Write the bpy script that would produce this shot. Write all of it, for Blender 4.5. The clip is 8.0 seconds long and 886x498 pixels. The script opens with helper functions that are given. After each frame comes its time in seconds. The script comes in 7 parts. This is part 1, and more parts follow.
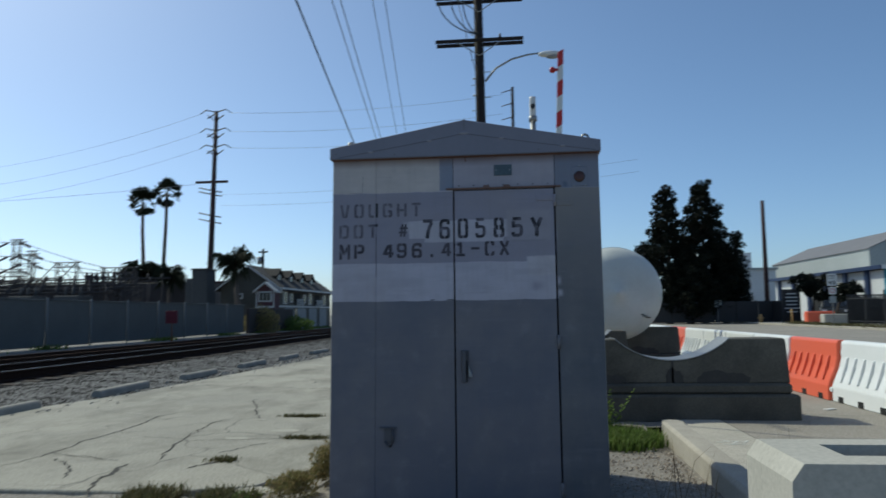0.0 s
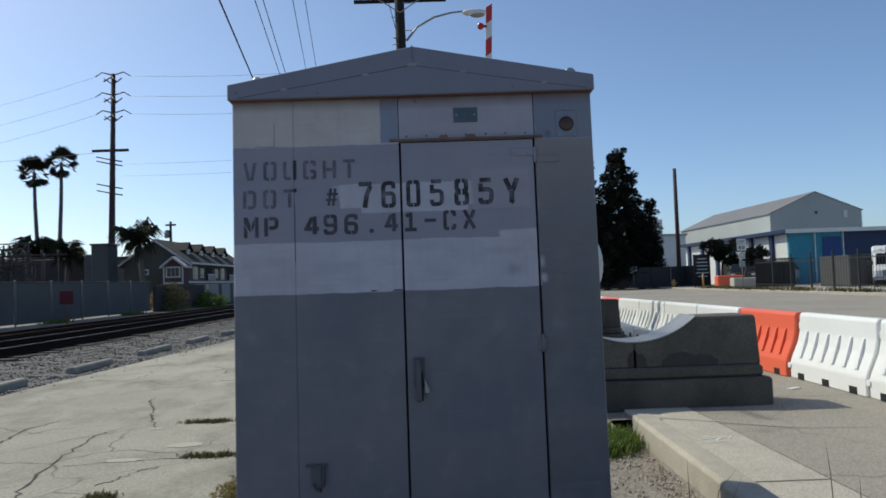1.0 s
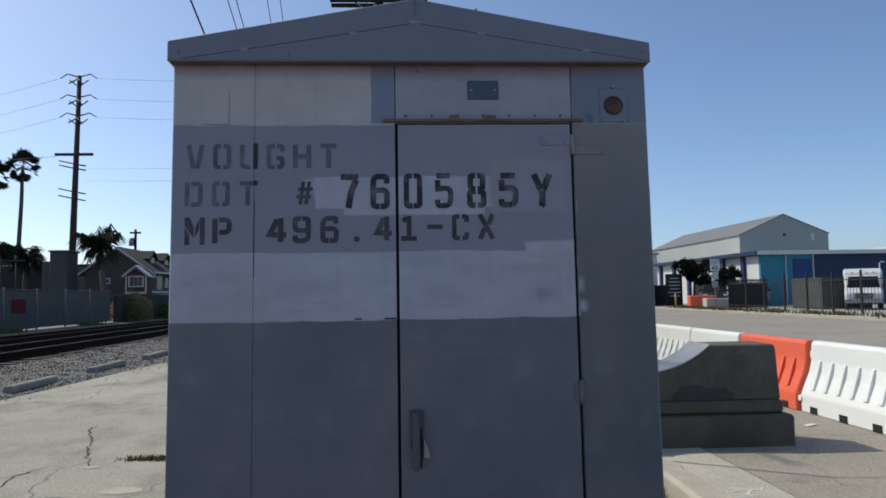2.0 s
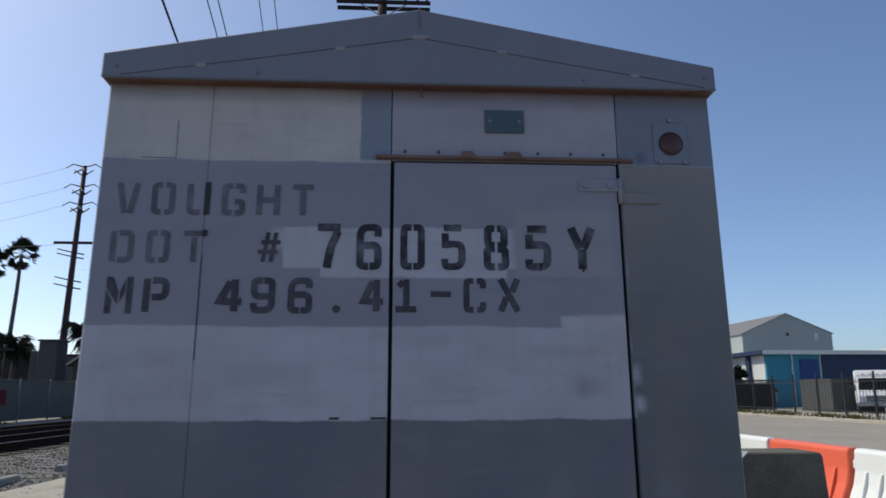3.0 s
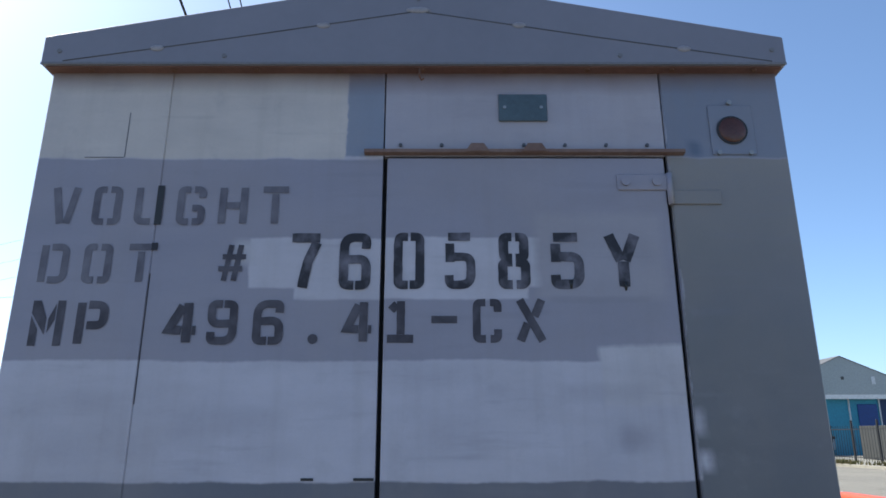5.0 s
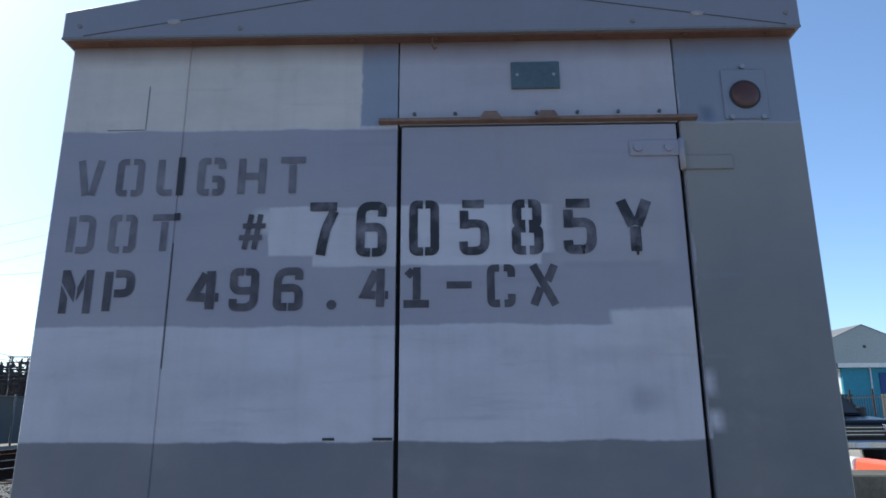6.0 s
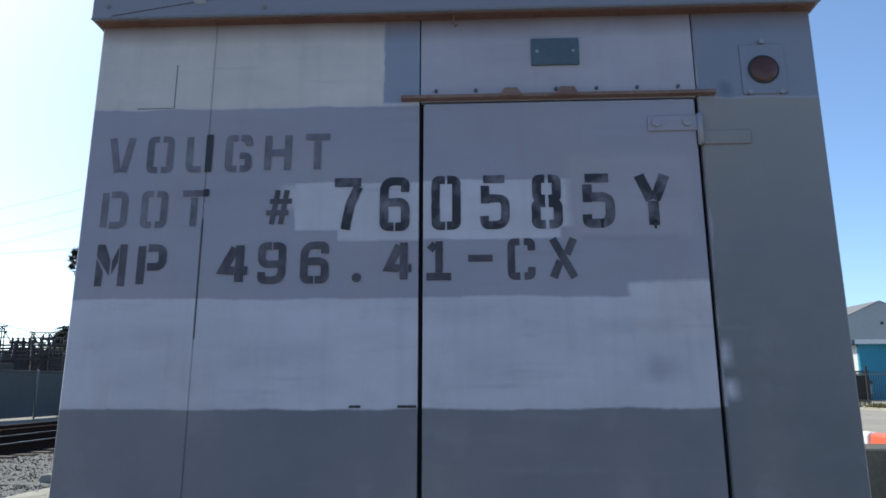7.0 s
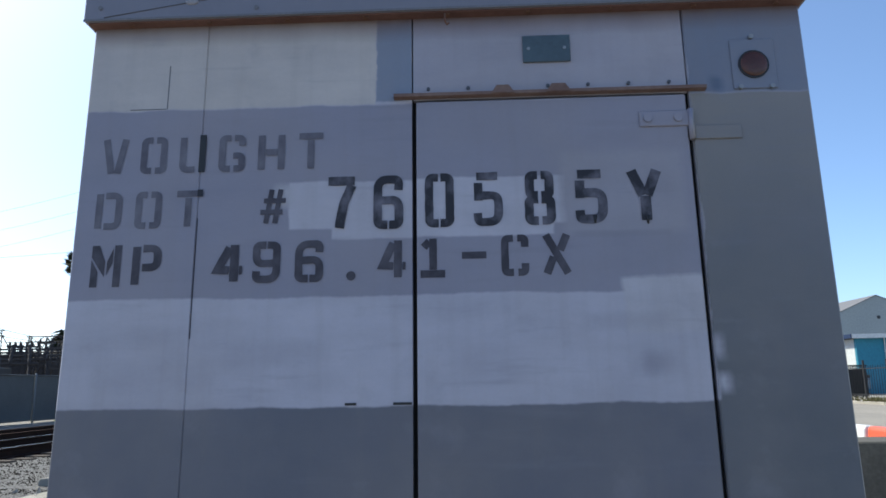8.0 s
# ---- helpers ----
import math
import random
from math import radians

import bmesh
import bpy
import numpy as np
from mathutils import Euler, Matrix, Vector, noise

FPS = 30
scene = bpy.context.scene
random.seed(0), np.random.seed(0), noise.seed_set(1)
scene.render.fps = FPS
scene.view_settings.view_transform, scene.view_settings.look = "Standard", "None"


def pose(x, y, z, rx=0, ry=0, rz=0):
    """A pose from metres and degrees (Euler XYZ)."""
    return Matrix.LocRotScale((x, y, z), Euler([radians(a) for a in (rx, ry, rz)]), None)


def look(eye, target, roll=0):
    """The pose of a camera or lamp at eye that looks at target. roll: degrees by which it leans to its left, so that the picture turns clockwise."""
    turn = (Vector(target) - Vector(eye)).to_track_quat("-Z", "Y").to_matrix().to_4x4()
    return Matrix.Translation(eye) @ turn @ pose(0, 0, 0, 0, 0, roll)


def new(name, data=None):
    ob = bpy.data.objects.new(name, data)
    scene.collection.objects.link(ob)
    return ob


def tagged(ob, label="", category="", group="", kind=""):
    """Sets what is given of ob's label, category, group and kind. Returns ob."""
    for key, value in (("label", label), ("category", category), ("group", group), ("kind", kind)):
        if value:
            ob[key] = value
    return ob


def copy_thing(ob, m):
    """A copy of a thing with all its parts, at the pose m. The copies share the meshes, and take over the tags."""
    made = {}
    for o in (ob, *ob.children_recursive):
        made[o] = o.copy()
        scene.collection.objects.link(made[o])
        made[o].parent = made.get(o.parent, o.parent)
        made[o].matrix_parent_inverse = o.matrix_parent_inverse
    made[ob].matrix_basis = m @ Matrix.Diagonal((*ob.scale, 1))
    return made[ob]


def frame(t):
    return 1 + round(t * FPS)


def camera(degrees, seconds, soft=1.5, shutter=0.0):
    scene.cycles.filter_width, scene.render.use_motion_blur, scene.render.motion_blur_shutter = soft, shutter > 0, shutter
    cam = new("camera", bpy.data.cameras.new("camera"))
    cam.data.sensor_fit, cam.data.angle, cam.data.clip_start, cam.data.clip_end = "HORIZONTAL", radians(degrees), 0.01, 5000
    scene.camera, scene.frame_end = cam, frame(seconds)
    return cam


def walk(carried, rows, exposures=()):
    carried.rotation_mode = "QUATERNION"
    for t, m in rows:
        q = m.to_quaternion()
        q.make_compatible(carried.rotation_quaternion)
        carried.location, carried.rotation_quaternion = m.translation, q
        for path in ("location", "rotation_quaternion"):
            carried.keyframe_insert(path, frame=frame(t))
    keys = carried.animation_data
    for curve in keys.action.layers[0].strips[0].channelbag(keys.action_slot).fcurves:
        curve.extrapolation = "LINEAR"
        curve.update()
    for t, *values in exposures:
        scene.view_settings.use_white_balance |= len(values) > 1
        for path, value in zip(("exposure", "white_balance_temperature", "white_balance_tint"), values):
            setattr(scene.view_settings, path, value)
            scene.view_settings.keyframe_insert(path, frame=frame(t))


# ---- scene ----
cam = camera(64.0, 8.0, soft=1.6, shutter=0.3)
ROWS = [
    (0.0, 0.0209, -0.0230, 1.2598, 95.165, 0.700, 5.982),
    (0.3, -0.1190, 0.3211, 1.2283, 96.172, 1.694, 0.678),
    (0.5, -0.1856, 0.5515, 1.2630, 91.855, 0.491, -3.501),
    (0.6, -0.1973, 0.7189, 1.2993, 92.239, 1.592, -5.051),
    (0.7, -0.2084, 0.8358, 1.3197, 92.302, 2.992, -4.573),
    (0.8, -0.2140, 0.9734, 1.3310, 93.029, 4.878, -1.808),
    (1.0, -0.2418, 1.2036, 1.3875, 92.580, 1.980, -0.600),
    (1.5, -0.3546, 1.6593, 1.4265, 94.318, 0.015, -4.085),
    (1.7, -0.3812, 1.8422, 1.4460, 92.916, 0.807, -3.412),
    (2.8, -0.3397, 2.6371, 1.3963, 100.144, 0.440, -2.149),
    (3.0, -0.3654, 2.7691, 1.4227, 101.359, 0.099, -3.191),
    (3.2, -0.3546, 2.8741, 1.4287, 100.861, -0.333, -4.036),
    (3.5, -0.2838, 3.0342, 1.4190, 102.399, 1.346, -2.090),
    (4.0, -0.2517, 3.1465, 1.4217, 102.494, 0.662, 1.343),
    (4.5, -0.2602, 3.1919, 1.4253, 104.899, -0.660, 0.880),
    (4.7, -0.2640, 3.1950, 1.4383, 105.328, -0.018, 0.025),
    (5.8, -0.2482, 3.1750, 1.4191, 102.832, 0.399, 0.375),
    (6.0, -0.2534, 3.1625, 1.4159, 102.675, 0.293, 1.527),
    (6.1, -0.2650, 3.1506, 1.4223, 102.553, 0.440, 1.290),
    (6.2, -0.2620, 3.1506, 1.4293, 102.553, 0.180, 1.190),
    (6.3, -0.2580, 3.1456, 1.4203, 102.630, 0.940, 1.040),
    (6.4, -0.2620, 3.1396, 1.4133, 101.990, 0.420, 1.390),
    (6.5, -0.2618, 3.1420, 1.4137, 101.748, 1.381, 1.309),
    (7.0, -0.2706, 3.1197, 1.4007, 100.795, 0.173, 2.662),
    (7.5, -0.2616, 3.1233, 1.3926, 99.892, 0.878, 3.001),
    (8.0, -0.2622, 3.1135, 1.3944, 100.737, 0.853, 2.565),
]
EXPOSURES = [(0.0, -0.15, 6200, -2), (0.5, 0.05, 6500, 1), (1.0, 0.07, 6550, 3), (1.7, 0.08, 6550, 5), (3.0, 0.08, 6600, 7), (3.5, 0.74, 6850, 8), (4.5, 0.8, 6550, 5), (6.0, 0.78, 6250, 2), (7.0, 0.78, 6350, 2), (8.0, 0.8, 6400, 4)]
walk(cam, [(t, pose(x, y, z, rx, ry, rz)) for t, x, y, z, rx, ry, rz in ROWS], EXPOSURES)

# ---- world and sun ----
SUN_AZ, SUN_EL = -59.0, 47.0
world = bpy.data.worlds.new("sky")
scene.world = world
world.use_nodes = True
wn = world.node_tree.nodes
sky = wn.new("ShaderNodeTexSky")
sky.sky_type = "NISHITA"
sky.sun_disc = False
sky.sun_elevation, sky.sun_rotation = radians(SUN_EL), radians(SUN_AZ)
sky.air_density, sky.dust_density, sky.ozone_density = 0.68, 1.25, 4.0
wn["Background"].inputs["Strength"].default_value = 0.15
world.node_tree.links.new(sky.outputs[0], wn["Background"].inputs["Color"])
sun = new("sun", bpy.data.lights.new("sun", "SUN"))
sun.data.energy, sun.data.angle, sun.data.color = 3.2, radians(0.53), (1.0, 0.92, 0.77)
SUN_DIR = Vector((math.sin(radians(SUN_AZ)) * math.cos(radians(SUN_EL)), math.cos(radians(SUN_AZ)) * math.cos(radians(SUN_EL)), math.sin(radians(SUN_EL))))
sun.matrix_world = look(SUN_DIR * 50, (0, 0, 0))


# ---- materials ----
def nodes_of(name, rough=0.7, metal=0.0):
    m = bpy.data.materials.new(name)
    m.use_nodes = True
    nt = m.node_tree
    b = nt.nodes["Principled BSDF"]
    b.inputs["Roughness"].default_value, b.inputs["Metallic"].default_value = rough, metal
    return m, nt, b


def noise_node(nt, scale, detail=5.0, rough=0.6, coord="Object", stretch=None):
    tc = nt.nodes.new("ShaderNodeTexCoord")
    n = nt.nodes.new("ShaderNodeTexNoise")
    n.inputs["Scale"].default_value, n.inputs["Detail"].default_value, n.inputs["Roughness"].default_value = scale, detail, rough
    src = tc.outputs[coord]
    if stretch:
        mp = nt.nodes.new("ShaderNodeMapping")
        mp.inputs["Scale"].default_value = stretch
        nt.links.new(src, mp.inputs["Vector"])
        src = mp.outputs[0]
    nt.links.new(src, n.inputs["Vector"])
    return n.outputs["Fac"]


def ramp(nt, src, lo, hi):
    r = nt.nodes.new("ShaderNodeMapRange")
    r.inputs["From Min"].default_value, r.inputs["From Max"].default_value = lo, hi
    nt.links.new(src, r.inputs["Value"])
    return r.outputs[0]


def mix(nt, fac, a, b, mode="MIX"):
    n = nt.nodes.new("ShaderNodeMix")
    n.data_type, n.blend_type = "RGBA", mode
    for sock, v in ((n.inputs[0], fac), (n.inputs[6], a), (n.inputs[7], b)):
        if isinstance(v, (int, float)):
            sock.default_value = v
        elif isinstance(v, tuple):
            sock.default_value = (*v, 1.0)
        else:
            nt.links.new(v, sock)
    return n.outputs[2]


def math_node(nt, op, a, b=0.0):
    n = nt.nodes.new("ShaderNodeMath")
    n.operation = op
    for sock, v in zip(n.inputs, (a, b)):
        if isinstance(v, (int, float)):
            sock.default_value = v
        else:
            nt.links.new(v, sock)
    return n.outputs[0]


def bump(nt, bsdf, src, strength=0.3, dist=0.01):
    n = nt.nodes.new("ShaderNodeBump")
    n.inputs["Strength"].default_value, n.inputs["Distance"].default_value = strength, dist
    nt.links.new(src, n.inputs["Height"])
    nt.links.new(n.outputs[0], bsdf.inputs["Normal"])


def mat(name, base, alt=None, scale=3.0, fine=40.0, rough=0.7, metal=0.0, relief=0.2, dist=0.004, amount=0.6, vary=0.0, lo=0.35, hi=0.7, grain=0.25):
    """A weathered surface: two colours blotched at one scale, grain at another, fine relief."""
    m, nt, b = nodes_of(name, rough, metal)
    alt = alt or tuple(c * 0.72 for c in base)
    big = ramp(nt, noise_node(nt, scale), lo, hi)
    small = noise_node(nt, fine, 3.0)
    col = mix(nt, math_node(nt, "MULTIPLY", big, amount), base, alt)
    col = mix(nt, ramp(nt, small, 0.25, 0.75), col, mix(nt, grain, col, (0.0, 0.0, 0.0)))
    if vary:
        info = nt.nodes.new("ShaderNodeObjectInfo")
        col = mix(nt, math_node(nt, "MULTIPLY", info.outputs["Random"], vary), col, tuple(c * 0.5 for c in base))
    nt.links.new(col, b.inputs["Base Color"])
    if relief:
        bump(nt, b, small, relief, dist)
    return m


def island_mat(name, cols, rough=0.8, leaf=0.0):
    """Colour by piece within one mesh."""
    m, nt, b = nodes_of(name, rough)
    g = nt.nodes.new("ShaderNodeNewGeometry")
    r = nt.nodes.new("ShaderNodeValToRGB")
    els = r.color_ramp.elements
    while len(els) < len(cols):
        els.new(0.5)
    for k, c in enumerate(cols):
        els[k].position = k / max(1, len(cols) - 1)
        els[k].color = (*c, 1.0)
    nt.links.new(g.outputs["Random Per Island"], r.inputs[0])
    nt.links.new(r.outputs[0], b.inputs["Base Color"])
    b.inputs["Specular IOR Level"].default_value = 0.2
    if leaf:
        # thin leaves let some of the sun through
        t = nt.nodes.new("ShaderNodeBsdfTranslucent")
        sh = nt.nodes.new("ShaderNodeMixShader")
        sh.inputs[0].default_value = leaf
        nt.links.new(r.outputs[0], t.inputs["Color"])
        nt.links.new(b.outputs[0], sh.inputs[1])
        nt.links.new(t.outputs[0], sh.inputs[2])
        nt.links.new(sh.outputs[0], nt.nodes["Material Output"].inputs["Surface"])
    return m


M_STEEL = mat("galvanised_steel", (0.34, 0.35, 0.36), rough=0.45, metal=0.6, relief=0.1)
# near-black for joints, and for the shade inside gaps, slots and openings
M_DARK = mat("dark_gap", (0.012, 0.012, 0.013), rough=0.9, relief=0)
M_RUST = mat("rusted_steel", (0.16, 0.075, 0.045), (0.08, 0.045, 0.03), 14, 90, 0.85, relief=0.5)
M_RAIL = mat("rail_steel", (0.030, 0.018, 0.014), (0.018, 0.011, 0.009), 6, 60, 0.95, relief=0.4)
M_RAIL.node_tree.nodes["Principled BSDF"].inputs["Specular IOR Level"].default_value = 0.1
M_RAILTOP = mat("worn_rail_head", (0.5, 0.5, 0.5), rough=0.25, metal=1.0, relief=0.05)
M_TIE = mat("weathered_tie_wood", (0.09, 0.07, 0.055), (0.05, 0.04, 0.034), 4, 50, 0.9, relief=0.6, vary=0.5)
M_CONC = mat("concrete", (0.50, 0.48, 0.42), (0.37, 0.355, 0.31), 2.2, 60, 0.9, relief=0.35)
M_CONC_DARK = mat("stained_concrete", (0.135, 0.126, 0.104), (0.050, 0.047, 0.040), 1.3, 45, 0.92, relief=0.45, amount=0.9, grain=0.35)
M_KERB = mat("kerb_concrete", (0.46, 0.42, 0.35), (0.31, 0.285, 0.24), 3.0, 70, 0.9, relief=0.35)
M_WHITE_PL = mat("white_plastic", (0.80, 0.81, 0.80), (0.70, 0.72, 0.70), 1.2, 25, 0.4, relief=0.03, grain=0.04)
M_ORANGE_PL = mat("orange_plastic", (0.78, 0.135, 0.065), (0.72, 0.14, 0.08), 1.2, 25, 0.4, relief=0.03, grain=0.04)
M_TANK = mat("white_tank_paint", (0.56, 0.57, 0.54), (0.42, 0.43, 0.40), 1.6, 20, 0.5, relief=0.03, grain=0.06)
M_POLE = mat("creosoted_pole_wood", (0.022, 0.016, 0.015), (0.013, 0.010, 0.010), 1.5, 40, 0.9, relief=0.4)
M_POLE_RED = mat("weathered_pole_wood", (0.065, 0.035, 0.035), (0.04, 0.025, 0.026), 1.5, 40, 0.9, relief=0.4)
M_WIRE = mat("cable", (0.03, 0.03, 0.032), rough=0.6, relief=0)
M_WIRE_FAR = mat("bare_conductor", (0.35, 0.36, 0.38), rough=0.5, relief=0)
M_INSUL = mat("porcelain", (0.06, 0.045, 0.05), rough=0.6, relief=0)
M_RED = mat("red_retroreflective", (0.55, 0.03, 0.03), rough=0.5, relief=0.05)
M_WHITE = mat("white_paint", (0.78, 0.78, 0.76), (0.66, 0.66, 0.64), 3, 50, 0.55, relief=0.1)
M_REDLENS = mat("red_lens", (0.45, 0.01, 0.015), rough=0.2, relief=0)
M_BLACK = mat("black_paint", (0.018, 0.018, 0.02), rough=0.5, relief=0.05)
M_REDSIGN = mat("faded_red_sign", (0.12, 0.006, 0.018), (0.07, 0.005, 0.012), 3, 40, 0.6, relief=0.05)
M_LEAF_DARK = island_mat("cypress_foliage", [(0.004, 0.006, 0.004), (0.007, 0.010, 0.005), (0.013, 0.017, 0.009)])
M_PALM = island_mat("palm_fronds", [(0.012, 0.017, 0.009), (0.022, 0.029, 0.014), (0.04, 0.04, 0.022)])
M_BUSH = island_mat("dry_shrub", [(0.19, 0.155, 0.065), (0.30, 0.235, 0.11), (0.12, 0.135, 0.045), (0.36, 0.27, 0.14)], leaf=0.45)
M_GRASS = island_mat("green_weeds", [(0.09, 0.15, 0.025), (0.14, 0.21, 0.045), (0.07, 0.11, 0.025), (0.20, 0.24, 0.08)], leaf=0.45)
M_STRAW = island_mat("dry_grass_stalks", [(0.16, 0.12, 0.07), (0.24, 0.18, 0.10), (0.10, 0.08, 0.05)])
M_STONES = island_mat("ballast_stone", [(0.017, 0.015, 0.0125), (0.019, 0.017, 0.0145), (0.022, 0.0195, 0.0165), (0.0155, 0.014, 0.012), (0.030, 0.0265, 0.022)], 0.95)
M_PEBBLE = island_mat("pebbles", [(0.36, 0.30, 0.24), (0.27, 0.225, 0.18), (0.48, 0.43, 0.36), (0.20, 0.17, 0.14)], 0.95)
M_STOP = mat("grimy_concrete", (0.33, 0.32, 0.28), (0.15, 0.145, 0.125), 3.0, 60, 0.9, relief=0.35)
M_WEED_DRY = island_mat("half_dry_weeds", [(0.09, 0.085, 0.035), (0.14, 0.12, 0.06), (0.06, 0.075, 0.025), (0.19, 0.15, 0.08)], leaf=0.3)
M_BARK = mat("bark", (0.06, 0.045, 0.035), rough=0.95, relief=0.6)
M_TRUNK_PALM = mat("palm_trunk", (0.14, 0.11, 0.09), (0.09, 0.07, 0.06), 3, 30, 0.95, relief=0.6)


def ground_material(name, base, alt, scale, fine, crack=None, crack_amount=0.5, rough=0.92, stain=0.0):
    m, nt, b = nodes_of(name, rough)
    big = ramp(nt, noise_node(nt, scale, 6), 0.35, 0.68)
    mid = ramp(nt, noise_node(nt, scale * 6, 5), 0.4, 0.7)
    small = noise_node(nt, fine, 3)
    col = mix(nt, big, base, alt)
    col = mix(nt, math_node(nt, "MULTIPLY", mid, 0.35), col, tuple(c * 0.62 for c in base))
    col = mix(nt, ramp(nt, small, 0.3, 0.7), mix(nt, 0.16, col, (1.0, 1.0, 1.0)), mix(nt, 0.25, col, (0.0, 0.0, 0.0)))
    if stain:
        spot = ramp(nt, noise_node(nt, 0.9, 8, 0.7, stretch=(1.0, 0.6, 1.0)), 0.47, 0.70)
        col = mix(nt, math_node(nt, "MULTIPLY", spot, stain), col, tuple(c * 0.30 for c in base))
    if crack:
        tc = nt.nodes.new("ShaderNodeTexCoord")
        warp = nt.nodes.new("ShaderNodeTexNoise")
        warp.inputs["Scale"].default_value = crack * 2.5
        add = nt.nodes.new("ShaderNodeMixRGB")
        add.blend_type, add.inputs[0].default_value = "ADD", 0.5
        nt.links.new(tc.outputs["Object"], warp.inputs["Vector"])
        nt.links.new(tc.outputs["Object"], add.inputs[1])
        nt.links.new(warp.outputs["Color"], add.inputs[2])
        v = nt.nodes.new("ShaderNodeTexVoronoi")
        v.feature = "DISTANCE_TO_EDGE"
        v.inputs["Scale"].default_value = crack
        nt.links.new(add.outputs[0], v.inputs["Vector"])
        line = ramp(nt, v.outputs["Distance"], 0.014, 0.002)
        where = ramp(nt, noise_node(nt, 0.5, 3), 0.46, 0.6)
        line = math_node(nt, "MULTIPLY", line, where)
        col = mix(nt, math_node(nt, "MULTIPLY", line, crack_amount), col, (0.05, 0.047, 0.04))
    nt.links.new(col, b.inputs["Base Color"])
    bump(nt, b, small, 0.5, 0.006)
    return m


M_GROUND = ground_material("dry_earth", (0.22, 0.20, 0.16), (0.15, 0.14, 0.11), 0.08, 8)
M_PAD = ground_material("worn_concrete_paving", (0.365, 0.338, 0.258), (0.235, 0.218, 0.166), 0.35, 45, 0.8, 0.75, stain=0.8)
M_ROAD = ground_material("sun_bleached_asphalt", (0.285, 0.250, 0.196), (0.205, 0.18, 0.142), 0.25, 60, 0.6, 0.35)
M_GUTTER = ground_material("gutter_concrete", (0.47, 0.43, 0.35), (0.35, 0.32, 0.26), 0.9, 60)
M_GRAVEL = ground_material("gravelly_soil", (0.205, 0.172, 0.127), (0.115, 0.096, 0.072), 1.4, 35)
M_BALLAST = ground_material("crushed_ballast", (0.040, 0.0355, 0.030), (0.023, 0.0205, 0.0175), 0.9, 22)
M_BALLAST2 = ground_material("pale_track_gravel", (0.17, 0.147, 0.11), (0.11, 0.095, 0.072), 0.4, 16)
M_SIDEWALK = ground_material("pavement_concrete", (0.38, 0.35, 0.29), (0.28, 0.26, 0.22), 0.4, 40)


def cabinet_paint():
    """Layers of mismatched grey paint, rolled and sprayed over one another, with reflected light graded into the side
    strip and shade under the eave.
    """
    m, nt, b = nodes_of("patched_grey_paint", 0.5)
    tc = nt.nodes.new("ShaderNodeTexCoord")
    sep = nt.nodes.new("ShaderNodeSeparateXYZ")
    nt.links.new(tc.outputs["Object"], sep.inputs[0])
    wob = math_node(nt, "MULTIPLY", math_node(nt, "SUBTRACT", noise_node(nt, 5.0, 4), 0.5), 0.035)
    wob2 = math_node(nt, "MULTIPLY", math_node(nt, "SUBTRACT", noise_node(nt, 60.0, 2), 0.5), 0.006)
    w = math_node(nt, "ADD", wob, wob2)
    X, Z = math_node(nt, "ADD", sep.outputs[0], w), math_node(nt, "ADD", math_node(nt, "ADD", sep.outputs[2], 0.004), math_node(nt, "MULTIPLY", w, 0.6))

    def edge(v, lo, hi):
        return ramp(nt, v, lo, hi)

    def patch(x0, x1, z0, z1, s=0.003):
        f = math_node(nt, "MULTIPLY", edge(X, x0 - s, x0 + s), edge(X, x1 + s, x1 - s))
        g = math_node(nt, "MULTIPLY", edge(Z, z0 - s, z0 + s), edge(Z, z1 + s, z1 - s))
        return math_node(nt, "MULTIPLY", f, g)

    low, band, pale = (0.106, 0.112, 0.142), (0.250, 0.244, 0.305), (0.43, 0.42, 0.49)
    col = mix(nt, edge(Z, 1.437, 1.443), low, pale)
    # side strip's reflected light put into its colour: grey below, beige above
    reflected_grade = mix(nt, edge(sep.outputs[2], 1.5, 2.2), (0.078, 0.089, 0.108), (0.215, 0.203, 0.198))
    col = mix(nt, patch(-1.6, 0.285, 1.70, 2.196), col, band)
    col = mix(nt, patch(0.09, 0.285, 1.60, 1.735, 0.006), col, (0.45, 0.435, 0.485))
    col = mix(nt, patch(-1.6, -0.508, 2.198, 3.0), col, (0.50, 0.46, 0.44))
    col = mix(nt, patch(-0.508, -0.413, 2.205, 3.0), col, (0.20, 0.23, 0.30))
    col = mix(nt, patch(-0.413, 0.285, 2.2, 3.0), col, (0.34, 0.325, 0.375))
    col = mix(nt, patch(0.285, 0.9, 0.0, 2.20, 0.004), col, reflected_grade)
    col = mix(nt, patch(0.285, 0.9, 2.20, 3.0, 0.004), col, (0.17, 0.19, 0.25))
    col = mix(nt, patch(0.285, 0.312, 1.46, 1.50, 0.012), col, pale)
    col = mix(nt, patch(0.285, 0.305, 1.54, 1.59, 0.014), col, pale)
    col = mix(nt, patch(0.34, 0.372, 2.206, 2.245, 0.01), col, (0.085, 0.115, 0.18))
    col = mix(nt, patch(-0.724, -0.03, 1.868, 1.991), col, (0.45, 0.44, 0.51))
    col = mix(nt, patch(-0.615, -0.072, 1.842, 1.90), col, (0.44, 0.43, 0.50))
    col = mix(nt, patch(-0.76, -0.715, 1.93, 1.985, 0.012), col, (0.43, 0.42, 0.47))
    col = mix(nt, patch(-0.05, 0.25, 1.842, 2.05, 0.012), col, (0.29, 0.28, 0.33))
